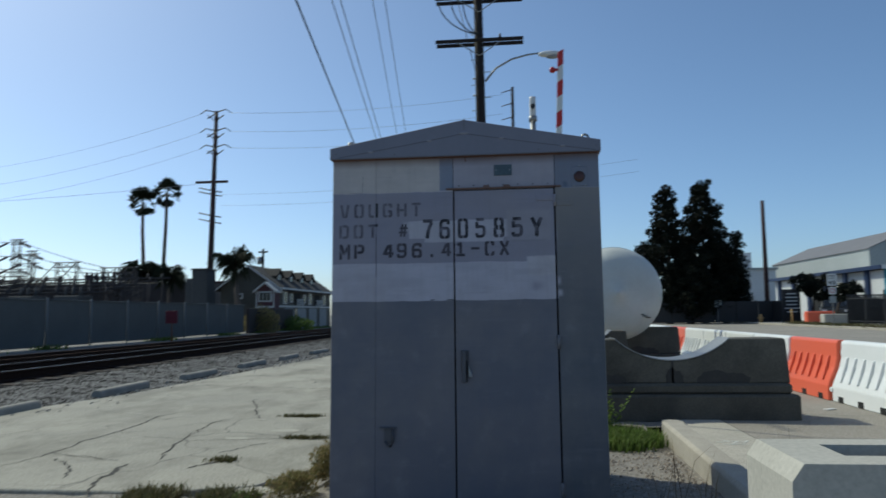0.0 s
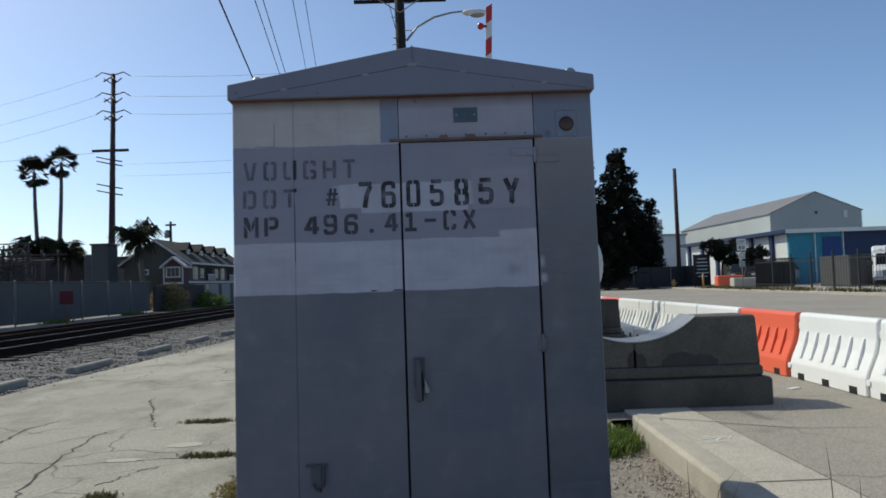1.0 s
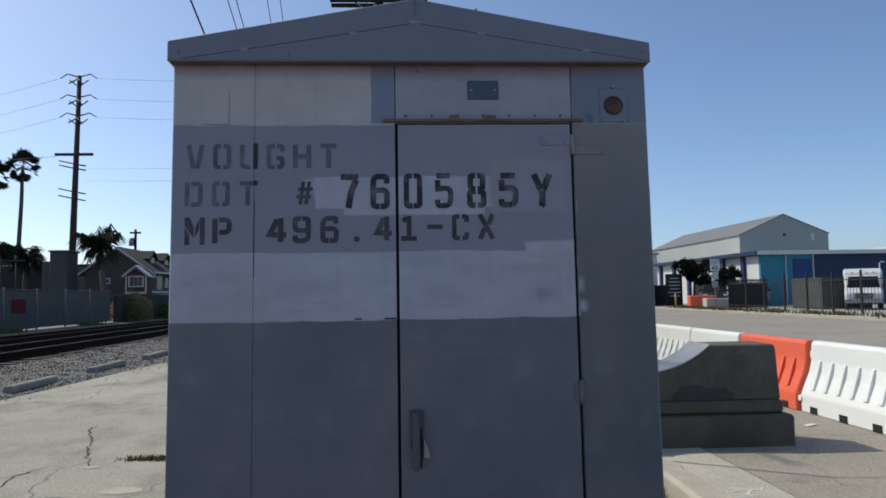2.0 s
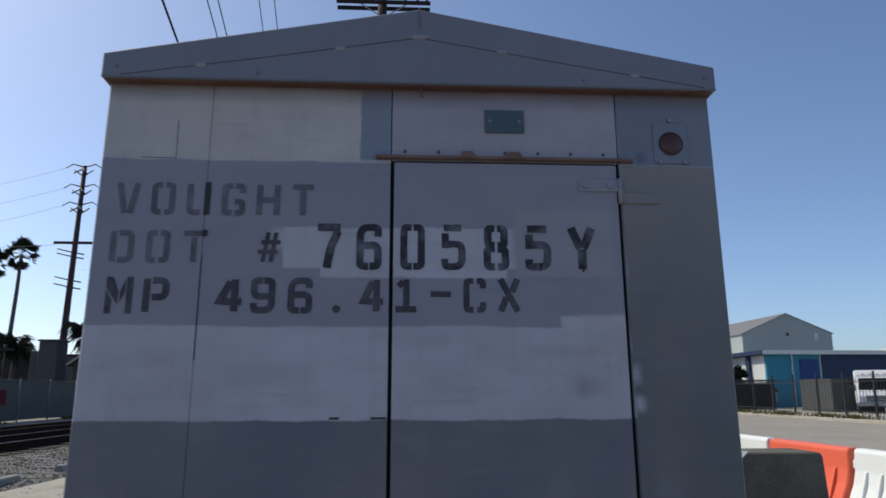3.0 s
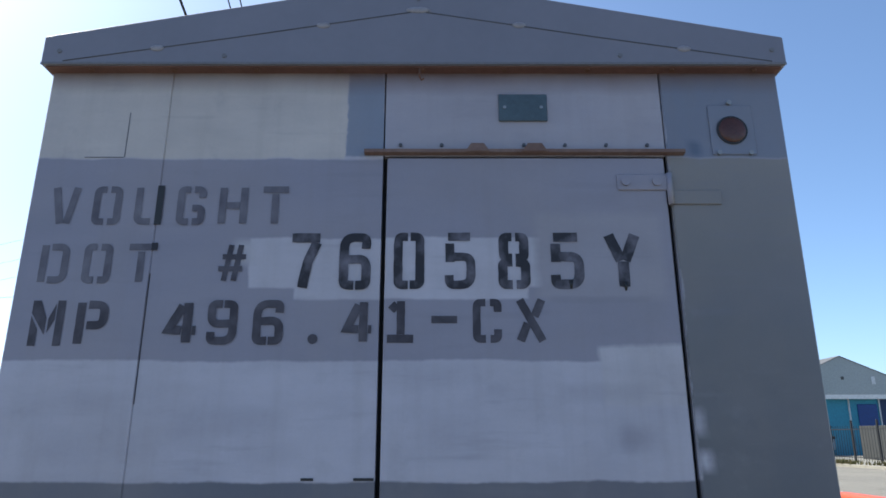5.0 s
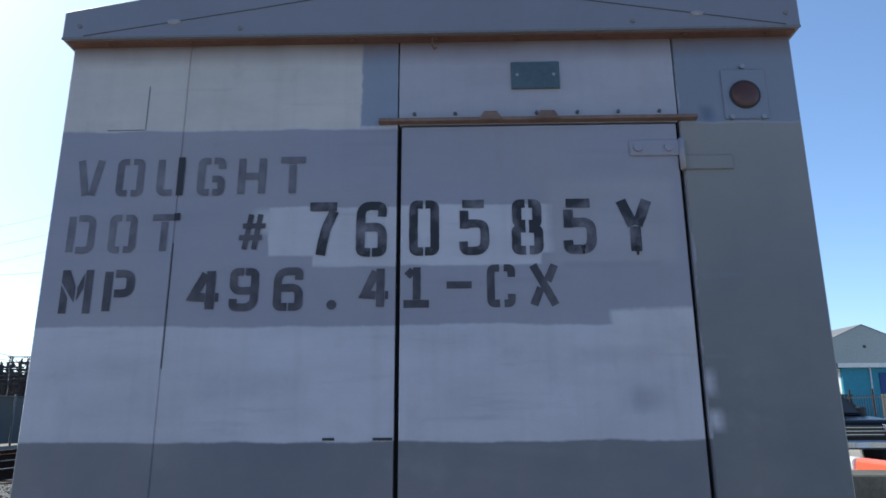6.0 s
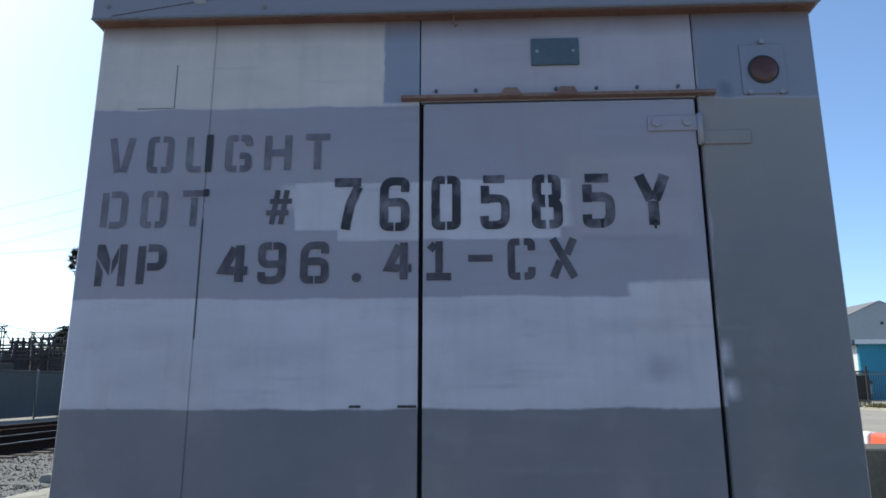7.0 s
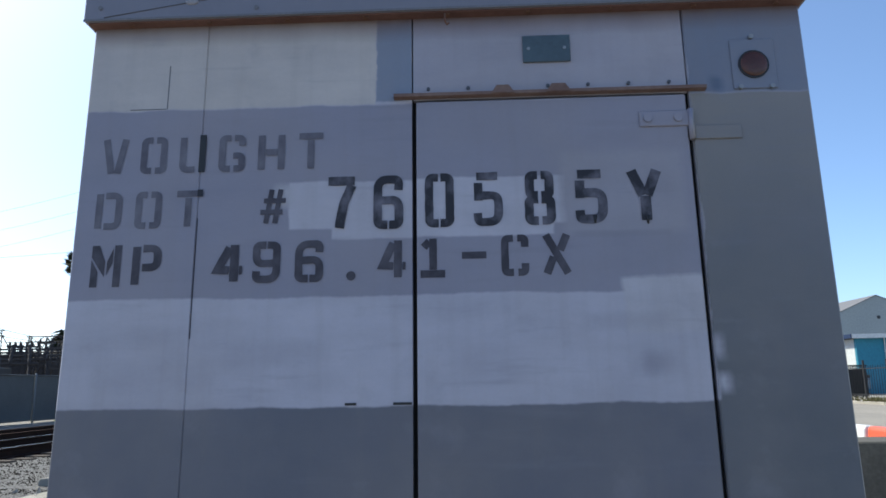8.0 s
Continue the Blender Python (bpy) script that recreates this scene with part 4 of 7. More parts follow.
for y0, y1 in ((BY0, SY0), (SY1, BY1)):
    part("side_wall", bx(B(), SX0, SX1, y0, y1, -0.05, BZ), M_CONC, kr)
# darker concrete puts the slot's inner shade into the floor colour
part("slot_floor", bx(B(), SX0, SX1, SY0 + 0.001, SY1 - 0.001, -0.05, 0.20), M_CONC_DARK, kr, "slot floor, coloured darker for the shade inside")
part("far_section", bx(B(), SX1 + 0.001, BX1, BY0, BY1, -0.05, BZ, 0.02), M_CONC, kr)

# ---- wheel stops ----
stop = None
for k in range(14):
    y = 7.97 + 2.98 * k
    m = pose(-6.75 + 0.06 * hump(k, 5, 1.3), y, -0.04, rng.uniform(-0.8, 0.8), rng.uniform(-6, 2), rng.uniform(-3.5, 2.5))
    if stop is None:
        st = prism(B(), [(-0.10, 0.0), (-0.085, 0.09), (-0.05, 0.125), (0.05, 0.125), (0.085, 0.09), (0.10, 0.0)], 0.0, 1.55, "y", bev=0.012)
        stop = part("wheel_stop", st, M_STOP)
        tagged(stop, "weathered low concrete wheel stop at the edge of the paving", "wheel stop", "row of wheel stops")
        stop.matrix_world = m
    else:
        copy_thing(stop, m)


bits = [(-6.2 + rng.gauss(0, 0.28) + (0.3 if y > 17 else 0.0), y, -0.02) for y in (rng.uniform(8.5, 24) for _ in range(260))]
stones("paving_rubble", bits, M_KERB, "pale broken concrete bits along the ragged paving edge", 0.035)


# ---- plants ----
def blades(name, spots, h, material, label, category, wide=0.006, lean=0.5, per=1):
    vs, fs = [], []
    for x, y, z in spots:
        for _ in range(per):
            a, l = rng.uniform(0, 6.3), h * rng.uniform(0.4, 1.2)
            dx, dy = math.cos(a), math.sin(a)
            bx_, by = x + rng.gauss(0, 0.03), y + rng.gauss(0, 0.03)
            k = rng.uniform(0.1, lean)
            w = wide * rng.uniform(0.6, 1.5)
            i = len(vs)
            vs += [(bx_ - dy * w, by + dx * w, z), (bx_ + dy * w, by - dx * w, z), (bx_ + dx * k * l * 0.4 + dy * w * 0.7, by + dy * k * l * 0.4 - dx * w * 0.7, z + l * 0.6), (bx_ + dx * k * l * 0.4 - dy * w * 0.7, by + dy * k * l * 0.4 + dx * w * 0.7, z + l * 0.6), (bx_ + dx * k * l, by + dy * k * l, z + l * (1 - 0.3 * k))]
            fs += [(i, i + 1, i + 2, i + 3), (i + 3, i + 2, i + 4)]
    return tagged(raw(name, vs, fs, material), label, category, kind="stuff")


def patch_spots(cx, cy, rx, ry, n, z=0.0):
    out = []
    while len(out) < n:
        u, v = rng.gauss(0, 0.45), rng.gauss(0, 0.45)
        if u * u + v * v < 1.2 and hump(cx + u * rx, cy + v * ry, 4.0, 8) > -0.25:
            out.append((cx + u * rx, cy + v * ry, z))
    return out


blades("green_weeds", patch_spots(1.02, 7.2, 0.36, 0.5, 5200, -0.02), 0.13, M_GRASS, "low bright green weeds beside the kerb", "weeds", 0.006, 0.9)
vs, fs = [], []
for k in range(5):
    lean_x, lean_y, tall = rng.gauss(0, 0.10), rng.gauss(0, 0.10), rng.uniform(0.3, 0.58)
    for j in range(26):
        u = 0.12 + 0.88 * j / 25
        c = Vector((0.93 + lean_x * u, 7.62 + lean_y * u, tall * u))
        a = rng.uniform(0, 6.3)
        d = Vector((math.cos(a), math.sin(a), 0.45)) * 0.085 * (1.25 - u)
        e = Vector((-math.sin(a), math.cos(a), 0)) * 0.016
        i = len(vs)
        vs += [tuple(c), tuple(c + d * 0.5 + e), tuple(c + d), tuple(c + d * 0.5 - e)]
        fs.append((i, i + 1, i + 2, i + 3))
    i = len(vs)
    vs += [(0.926, 7.62, -0.02), (0.934, 7.62, -0.02), (0.93 + lean_x, 7.62 + lean_y, tall)]
    fs.append((i, i + 1, i + 2))
tagged(raw("tall_weed", vs, fs, M_GRASS), "one tall leafy green weed beside the saddle", "weed")
blades("dry_stalks", patch_spots(1.05, 4.7, 0.3, 0.3, 16, 0.0), 0.42, M_STRAW, "dry brown grass stalks at the kerb", "grass", 0.003, 0.7)
blades("dry_stalks", patch_spots(1.75, 4.9, 0.12, 0.35, 5, 0.0), 0.5, M_STRAW, "a few dry grass stalks in the gutter", "grass", 0.003, 0.6)
blades("crack_weeds", patch_spots(-2.16, 7.18, 0.26, 0.06, 420, 0.0) + patch_spots(-2.6, 8.70, 0.36, 0.05, 420, 0.0) + patch_spots(-1.9, 8.75, 0.3, 0.05, 300, 0.0) + patch_spots(-2.55, 6.08, 0.12, 0.10, 260, 0.0), 0.045, M_WEED_DRY, "low weeds growing in paving cracks", "weeds", 0.005, 1.0)
blades("joint_weeds", [(x, 4.88 + rng.gauss(0, 0.09), -0.02) for x in (rng.uniform(-2.8, -1.85) for _ in range(2600)) if hump(x, 3, 3.3) > -0.2], 0.085, M_WEED_DRY, "low weeds along a paving joint", "weeds", 0.005, 1.0)
blades("joint_grass", [(x, 4.86 + rng.gauss(0, 0.07), -0.02) for x in (rng.uniform(-2.75, -1.8) for _ in range(2200)) if hump(x, 9, 2.7) > -0.1], 0.055, M_GRASS, "green grass along a paving joint", "grass", 0.005, 1.0)
blades("fence_weeds", [(x, y, 0.0) for x, y in ((-18.6 + rng.gauss(0, 0.25), rng.uniform(20, 75)) for _ in range(3600)) if hump(0.0, y, 0.35, 4) > 0.08], 0.22, M_GRASS, "green weeds along the fence", "weeds", 0.03, 0.7)
blades("kerb_weeds", [(x, y, 0.12) for x, y in ((21.1 + rng.gauss(0, 0.38), rng.uniform(25, 58)) for _ in range(4200)) if hump(0.3 * x, y, 1.1, 2) > 0.05], 0.24, M_WEED_DRY, "weeds along the far kerb", "weeds", 0.03, 0.8)


def shrub(cx, cy, r, h, n, material, label, size=0.016):
    vs, fs = [], []
    for _ in range(n):
        a, u = rng.uniform(0, 6.3), rng.random() ** 0.6
        z = h * rng.random() * (1.15 - 0.5 * u)
        p = Vector((cx + r * u * math.cos(a), cy + r * u * math.sin(a), z))
        if hump(p.x * 1, p.y, 6.0, z * 6) < -0.12:
            continue
        d = Vector((rng.gauss(0, 1), rng.gauss(0, 1), rng.gauss(0.4, 1))).normalized() * size * rng.uniform(0.6, 2.0)
        e = d.cross(Vector((rng.gauss(0, 1), rng.gauss(0, 1), 0.3))).normalized() * size * 0.6
        i = len(vs)
        vs += [tuple(p - e), tuple(p + d * 0.4), tuple(p + e), tuple(p + d * 1.6)]
        fs += [(i, i + 1, i + 2), (i + 1, i + 3, i + 2)]
    for _ in range(30):
        a = rng.uniform(0, 6.3)
        i = len(vs)
        q = (cx + r * 0.8 * math.cos(a), cy + r * 0.8 * math.sin(a), h * rng.uniform(0.4, 1.0))
        vs += [(cx, cy, 0), (cx + 0.006, cy, 0), q]
        fs += [(i, i + 1, i + 2)]
    return tagged(raw("shrub", vs, fs, material), label, "shrub")


shrub(-1.40, 5.40, 0.20, 0.29, 4200, M_BUSH, "dry brown and yellow-green shrub beside the cabinet")
shrub(-1.58, 4.98, 0.20, 0.15, 2400, M_BUSH, "low dry shrub at the edge of the paving")


# paving cracks, filled with dirt
def crack(points, width):
    bm = B()
    pts = []
    for (xa, ya), (xb, yb) in zip(points, points[1:]):
        for k in range(8):
            u = k / 8
            pts.append(Vector((xa + (xb - xa) * u + rng.gauss(0, 0.014), ya + (yb - ya) * u + rng.gauss(0, 0.014), 0.0)))
    prev = None
    for i, p in enumerate(pts[:-1]):
        d = (pts[i + 1] - p).normalized()
        s = Vector((-d.y, d.x, 0)) * width * (0.25 + 0.75 * abs(hump(i, 0, 0.37, width * 100)) * 1.6)
        cur = (bm.verts.new(p + s + Vector((0, 0, 0.003))), bm.verts.new(p - s + Vector((0, 0, 0.003))))
        if prev:
            bm.faces.new((prev[0], prev[1], cur[1], cur[0]))
        prev = cur
    return tagged(part("paving_crack", bm, M_DIRT), "dark dirt-filled crack in the paving", "crack", kind="stuff")


M_DIRT = mat("crack_dirt", (0.055, 0.05, 0.042), (0.035, 0.032, 0.028), 8, 60, 0.95, relief=0.3)
crack([(-4.35, 6.32), (-4.42, 6.99), (-4.39, 7.47), (-4.44, 8.13), (-4.53, 8.66), (-4.36, 9.26)], 0.020)
crack([(-3.08, 4.9), (-3.27, 5.34), (-3.26, 5.56), (-3.41, 5.98)], 0.024)
crack([(-3.15, 6.08), (-3.32, 6.57), (-3.5, 7.55), (-3.6, 8.22), (-3.47, 8.57)], 0.018)
crack([(-3.1, 8.44), (-3.42, 9.1), (-3.62, 9.7), (-3.91, 10.3), (-3.91, 10.62)], 0.02)
crack([(-5.7, 9.24), (-4.7, 8.66), (-4.12, 8.31)], 0.010)
crack([(-5.6, 5.7), (-4.41, 5.75), (-4.35, 6.32), (-3.81, 6.14), (-3.41, 5.98)], 0.012)
crack([(-3.58, 5.4), (-3.73, 5.7), (-3.95, 5.95), (-4.22, 6.12)], 0.014)
crack([(-2.84, 8.66), (-2.34, 8.75), (-1.4, 8.78)], 0.03)
crack([(-3.56, 11.97), (-3.0, 11.97), (-2.0, 12.0), (-1.3, 12.0)], 0.03)
crack([(-3.3, 7.02), (-2.96, 7.1), (-2.39, 7.16), (-1.6, 7.2)], 0.010)
crack([(-5.4, 12.4), (-4.2, 12.1), (-3.56, 11.97)], 0.009)
crack([(-2.75, 5.75), (-2.62, 5.98), (-2.48, 6.2)], 0.035)
crack([(-4.4, 7.4), (-4.05, 7.6), (-3.75, 8.1), (-3.6, 8.22)], 0.007)
crack([(-6.4, 6.3), (-5.6, 7.2), (-5.1, 8.6)], 0.008)
crack([(-2.45, 6.9), (-2.6, 6.75), (-2.66, 6.5), (-2.8, 6.4)], 0.012)
M_PATCH = mat("bare_aggregate", (0.46, 0.435, 0.36), (0.36, 0.34, 0.28), 5, 60, 0.9, relief=0.3)
for x, y, a, b in ((-2.53, 7.65, 0.17, 0.10), (-2.86, 7.15, 0.14, 0.06), (-3.1, 8.44, 0.07, 0.05), (-1.9, 5.05, 0.16, 0.10), (-2.7, 4.98, 0.09, 0.05)):
    bm = B()
    ring = [bm.verts.new((x + a * math.cos(t) * (1 + 0.35 * hump(t, x, 1.5)), y + b * math.sin(t) * (1 + 0.35 * hump(t, y, 1.7)), 0.0035)) for t in (2 * math.pi * k / 16 for k in range(16))]
    bm.faces.new(ring)
    tagged(part("worn_patch", bm, M_PATCH), "pale worn patch on the paving", "patch", kind="stuff")
lit = bx(B(), -0.08, 0.08, -0.03, 0.03, 0.0, 0.012, 0.004)
lo = part("litter", lit, M_WHITE)
tagged(lo, "scrap of white paper on the asphalt", "litter")
lo.matrix_world = pose(3.9, 9.5, -0.010, 0, 0, 25)
PM = mat("survey_paint", (0.72, 0.72, 0.66), rough=0.8, relief=0.1)
for k, (x, y, a) in enumerate(((1.95, 7.15, 20), (2.02, 7.20, -40), (2.06, 7.13, 50), (2.12, 7.18, -25), (2.17, 7.17, 60), (1.98, 7.02, 5), (2.06, 7.05, -15))):
    o = part("survey_mark", bx(B(), -0.07, 0.07, -0.009, 0.009, 0, 0.002), PM)
    o.matrix_world = pose(x, y, -0.003, 0, 0, a)
    tagged(o, "white survey paint mark on the gutter", "paint mark", kind="stuff")


# ---- utility poles and wires ----
def pole_shaft(th, x, y, h, r0, r1, material, lean=(0, 0), z=-0.1):
    return part("shaft", tube(B(), [(x, y, z), (x + lean[0] * 0.5, y + lean[1] * 0.5, h / 2), (x + lean[0], y + lean[1], h)], r0, 12, r1), material, th)


up = empty("utility_pole")
tagged(up, "dark wooden utility pole with two pairs of crossarms", "utility pole")
pole_shaft(up, -1.03, 24.0, 14.6, 0.20, 0.14, M_POLE, (-0.12, 0))
for z in (10.66, 12.22, 13.8):
    for dy in (-0.20, 0.20):
        a = boxpart("crossarm", (-2.62, 0.42, 24.0 + dy - 0.05, 24.0 + dy + 0.05, z - 0.055, z + 0.055), M_POLE, up, "timber crossarm", 0.008)
    br = B()
    for s in (-1, 1):
        tube(br, [(-1.10 + s * 0.75, 23.82, z - 0.05), (-1.10, 23.8, z - 0.55)], 0.018, 6)
    part("brace", br, M_STEEL, up, "flat steel brace")
    for x in ((-2.5, -2.0, -1.5, -0.4, 0.0, 0.3) if z > 11 else (-0.38,)):
        ins = B()
        tube(ins, [(x, 23.8, z + 0.05), (x, 23.8, z + 0.2)], 0.05, 8, 0.03)
        part("insulator", ins, M_INSUL, up)
for x, z0 in ((-2.5, 12.1), (-2.05, 12.1), (-1.65, 12.1)):
    jm = B()
    tube(jm, [(x + (-1.12 - x) * (1 - math.cos(u * 1.57)), 23.75, z0 - 1.25 * math.sin(u * 1.57) * (0.75 + 0.25 * u)) for u in (k / 10 for k in range(11))], 0.022, 6)
    part("jumper_cable", jm, M_WIRE, up, "drooping black jumper cable")
for k in range(7):
    stp = B()
    s = 1 if k % 2 else -1
    tube(stp, [(-1.05, 23.9, 8.2 + 0.45 * k), (-1.05 + s * 0.34, 23.9, 8.2 + 0.45 * k)], 0.014, 5)
    part("pole_step", stp, M_STEEL, up)
# street lamp on a curved arm bolted to the pole
sl = empty("street_lamp")
tagged(sl, "grey cobra-head street lamp on a curved arm from the utility pole", "street lamp")
arm = B()
tube(arm, [(-0.92, 24, 9.25), (-0.55, 24, 9.7), (0.0, 24, 10.0), (0.55, 24, 10.13), (0.95, 24, 10.17)], 0.04, 8, 0.03)
part("arm", arm, M_STEEL, sl, "curved steel arm")
hd = B()
bmesh.ops.create_uvsphere(hd, u_segments=14, v_segments=8, radius=1, matrix=Matrix.Translation((1.32, 24, 10.12)) @ Matrix.Diagonal((0.42, 0.16, 0.11, 1)))
part("lamp_head", hd, M_WHITE, sl, "pale grey lamp housing", True)
hd = B()
bmesh.ops.create_uvsphere(hd, u_segments=12, v_segments=6, radius=1, matrix=Matrix.Translation((1.42, 24, 10.03)) @ Matrix.Diagonal((0.25, 0.13, 0.08, 1)))
part("refractor", hd, M_STEEL, sl, "", True)


def wire(points, r, material, label):
    return tagged(part("overhead_wire", tube(B(), points, r, 5), material), label, "wire")


def sagged(a, b, sag, n=14):
    a, b = Vector(a), Vector(b)
    return [a + (b - a) * (k / n) - Vector((0, 0, 4 * sag * (k / n) * (1 - k / n))) for k in range(n + 1)]


OH = "black overhead cable running along the road"
# overhead lines that pass above the camera
for (xa, ya, za), (xb, yb, zb), r in (((-5.6, 16, 10.0), (-9.4, 44, 10.2), 0.028), ((-4.87, 18, 10.0), (-8.0, 44.0, 10.0), 0.014), ((-4.63, 18, 10.0), (-7.75, 44.0, 10.0), 0.014), ((-3.85, 19, 10.0), (-6.6, 41, 10.0), 0.011), ((-3.50, 19, 10.0), (-6.1, 41, 10.0), 0.011)):
    d = Vector((xb - xa, yb - ya, zb - za))
    a = Vector((xa, ya, za)) - d * 0.12
    b = Vector((xa, ya, za)) + d * ((66.0 - ya) / (yb - ya))
    wire([a, b], r, M_WIRE, OH)
lp_ = empty("utility_pole")
tagged(lp_, "far wooden pole that carries the road cables", "utility pole")
pole_shaft(lp_, -10.7, 66.1, 11.2, 0.18, 0.13, M_POLE)
boxpart("crossarm", (-12.7, -8.8, 65.95, 66.05, 9.92, 10.4), M_POLE, lp_, "timber crossarm", 0.01)
wire([(-1.9, 23.8, 12.4), (-1.25, 24.0, 9.6), (-0.95, 24.0, 6.0)], 0.012, M_WIRE, "thin cable dropping down a utility pole")
for z in (9.35, 8.75):
    sp = B()
    tube(sp, [(-1.35, 23.95, z), (-1.02, 24.0, z)], 0.03, 6)
    part("standoff", sp, M_STEEL, up)

# far pole with strain insulators
fp = empty("utility_pole")
tagged(fp, "slim far utility pole with insulator arms on one side", "utility pole")
pole_shaft(fp, -0.02, 60, 20.6, 0.17, 0.12, M_POLE)
for z in (18.0, 19.2, 20.4):
    ar = B()
    tube(ar, [(-0.02, 60, z), (-1.0, 60, z - 0.25)], 0.05, 6, 0.035)
    part("insulator_arm", ar, M_INSUL, fp)

# steel-grey transmission pole far to the west
tw = empty("transmission_pole")
tagged(tw, "tall brown transmission pole with three tiers of insulator arms", "transmission pole")
pole_shaft(tw, -27.0, 60, 19.6, 0.30, 0.16, M_POLE_RED, (0.45, 0))
for z, w in ((19.6, 1.45), (17.9, 1.45), (16.4, 1.45)):
    for s in (-1, 1):
        ar = B()
        tube(ar, [(-26.6, 60, z - 0.1), (-26.6 + s * 0.9, 60, z + 0.15), (-26.6 + s * w, 60, z - 0.2)], 0.06, 6, 0.04)
        tube(ar, [(-26.6, 60, z - 0.9), (-26.6 + s * 0.75, 60, z - 0.35)], 0.05, 6)
        tube(ar, [(-26.6 - s * 0.1, 59.9, z - 0.2), (-26.6 + s * 0.5, 59.4, z - 0.8)], 0.06, 6)
        part("insulator_arm", ar, M_INSUL, tw)
for z, w in ((13.15, 1.5), (4.2, 1.9)):
    boxpart("crossarm", (-26.85 - w, -26.85 + w, 59.85, 60.0, z - 0.11, z + 0.11), M_POLE_RED, tw, "timber crossarm", 0.02)
for z in (12.4, 12.05, 10.15, 9.6):
    ar = B()
    tube(ar, [(-28.0, 59.9, z + 0.25), (-26.9, 60, z), (-25.9, 59.9, z - 0.2)], 0.06, 6)
    part("insulator_arm", ar, M_INSUL, tw)
gy = B()
tube(gy, [(-26.6, 59.8, 8.9), (-26.5, 59.4, 4.6)], 0.03, 5)
part("riser", gy, M_WIRE, tw)
for z in (19.4, 17.7, 16.2):
    wire(sagged((-25.2, 60, z), (-0.9, 60, z + 0.6), 0.5), 0.013, M_WIRE_FAR, "thin transmission line between poles")
    wire(sagged((-28.0, 60, z), (-75, 66, z - 3.0), 2.2), 0.011, M_WIRE_FAR, "thin transmission line sagging westward")
wire(sagged((-28.3, 60, 13.0), (-90, 62, 12.4), 0.8), 0.016, M_WIRE_FAR, "thin line leading west from the pole")
for z in (9.0, 8.0):
    wire(sagged((-26, 60, z + 3), (10, 58, z + 4.5), 0.6), 0.010, M_WIRE_FAR, "thin line crossing behind the cabinet")

sp = empty("utility_pole")
tagged(sp, "small wooden pole with a transformer behind the house roof", "utility pole")
pole_shaft(sp, -30.9, 84, 9.4, 0.18, 0.13, M_POLE)
boxpart("crossarm", (-31.5, -30.3, 83.9, 84.05, 8.9, 9.1), M_POLE, sp, "timber crossarm", 0.01)
part("transformer", tube(B(), [(-31.3, 83.9, 7.5), (-31.3, 83.9, 8.4)], 0.28, 10), M_STEEL, sp, "grey can transformer")
bp = empty("bare_pole")
tagged(bp, "bare brown wooden pole beside the far pavement", "pole")
pole_shaft(bp, 24.2, 72, 11.9, 0.24, 0.17, M_POLE_RED)
boxpart("foot_collar", (23.9, 24.5, 71.7, 72.3, 0.1, 0.35), M_CONC, bp, "", 0.02)


# ---- crossing gear ----
def striped_arm(th, base, top, w, d, n, lights):
    base, top = Vector(base), Vector(top)
    for k in range(n):
        a, b = base + (top - base) * (k / n), base + (top - base) * ((k + 1) / n)
        s = B()
        bx(s, -w / 2, w / 2, -d / 2, d / 2, 0, (b - a).length - 0.002, 0.006)
        for v in s.verts:
            v.co.z += 0.7 * v.co.x
        o = part("arm_stripe", s, M_WHITE if k % 2 else M_RED, th, "white stripe" if k % 2 else "red stripe")
        o.matrix_local = pose(a.x, a.y, a.z, 0, math.degrees(math.atan2(top.x - base.x, top.z - base.z)), 0)
    for u in lights:
        p = base + (top - base) * u
        lt = B()
        tube(lt, [p + Vector((-0.05, -0.02, 0)), p + Vector((-0.16, -0.02, 0))], 0.035, 8)
        bmesh.ops.create_uvsphere(lt, u_segments=10, v_segments=6, radius=0.085, matrix=Matrix.Translation(p + Vector((-0.2, -0.02, 0))))
        part("gate_lamp", lt, M_REDLENS, th, "small red gate lamp", True)


g1 = empty("crossing_gate")
tagged(g1, "raised red and white striped crossing gate arm behind the cabinet", "crossing gate")
striped_arm(g1, (0.98, 18, 1.2), (1.27, 18, 7.98), 0.15, 0.05, 17, (0.61, 0.925))
part("mechanism", bx(B(), 0.55, 1.15, 17.8, 18.3, 0.6, 1.3, 0.04), M_STEEL, g1, "grey gate mechanism")
part("mast", tube(B(), [(0.60, 18.2, -0.05), (0.60, 18.2, 3.5)], 0.08, 10), M_STEEL, g1)
ms = empty("mast")
tagged(ms, "slim pale pipe mast with a capped top", "mast")
part("pipe", tube(B(), [(0.50, 18.0, -0.05), (0.52, 18.0, 6.25)], 0.075, 10), M_STEEL, ms)
part("cap", tube(B(), [(0.52, 18.0, 6.25), (0.52, 18.0, 6.30), (0.52, 18.0, 6.72), (0.52, 18.0, 6.78)], 0.085, 10), M_WHITE, ms, "pale capped head")
part("collar", tube(B(), [(0.52, 18.0, 6.15), (0.52, 18.0, 6.27)], 0.11, 10), M_STEEL, ms)
part("bell", tube(B(), [(0.52, 17.9, 6.5), (0.52, 17.8, 6.5)], 0.06, 10), M_BLACK, ms, "small dark bell")
wr = empty("antenna")
tagged(wr, "thin white rod antenna above the roof line", "antenna")
part("rod", tube(B(), [(0.35, 9.0, 3.18), (0.86, 9.0, 3.33)], 0.010, 6), M_WHITE, wr)
part("stem", tube(B(), [(0.35, 9.0, -0.02), (0.35, 9.0, 3.18)], 0.02, 6), M_STEEL, wr)

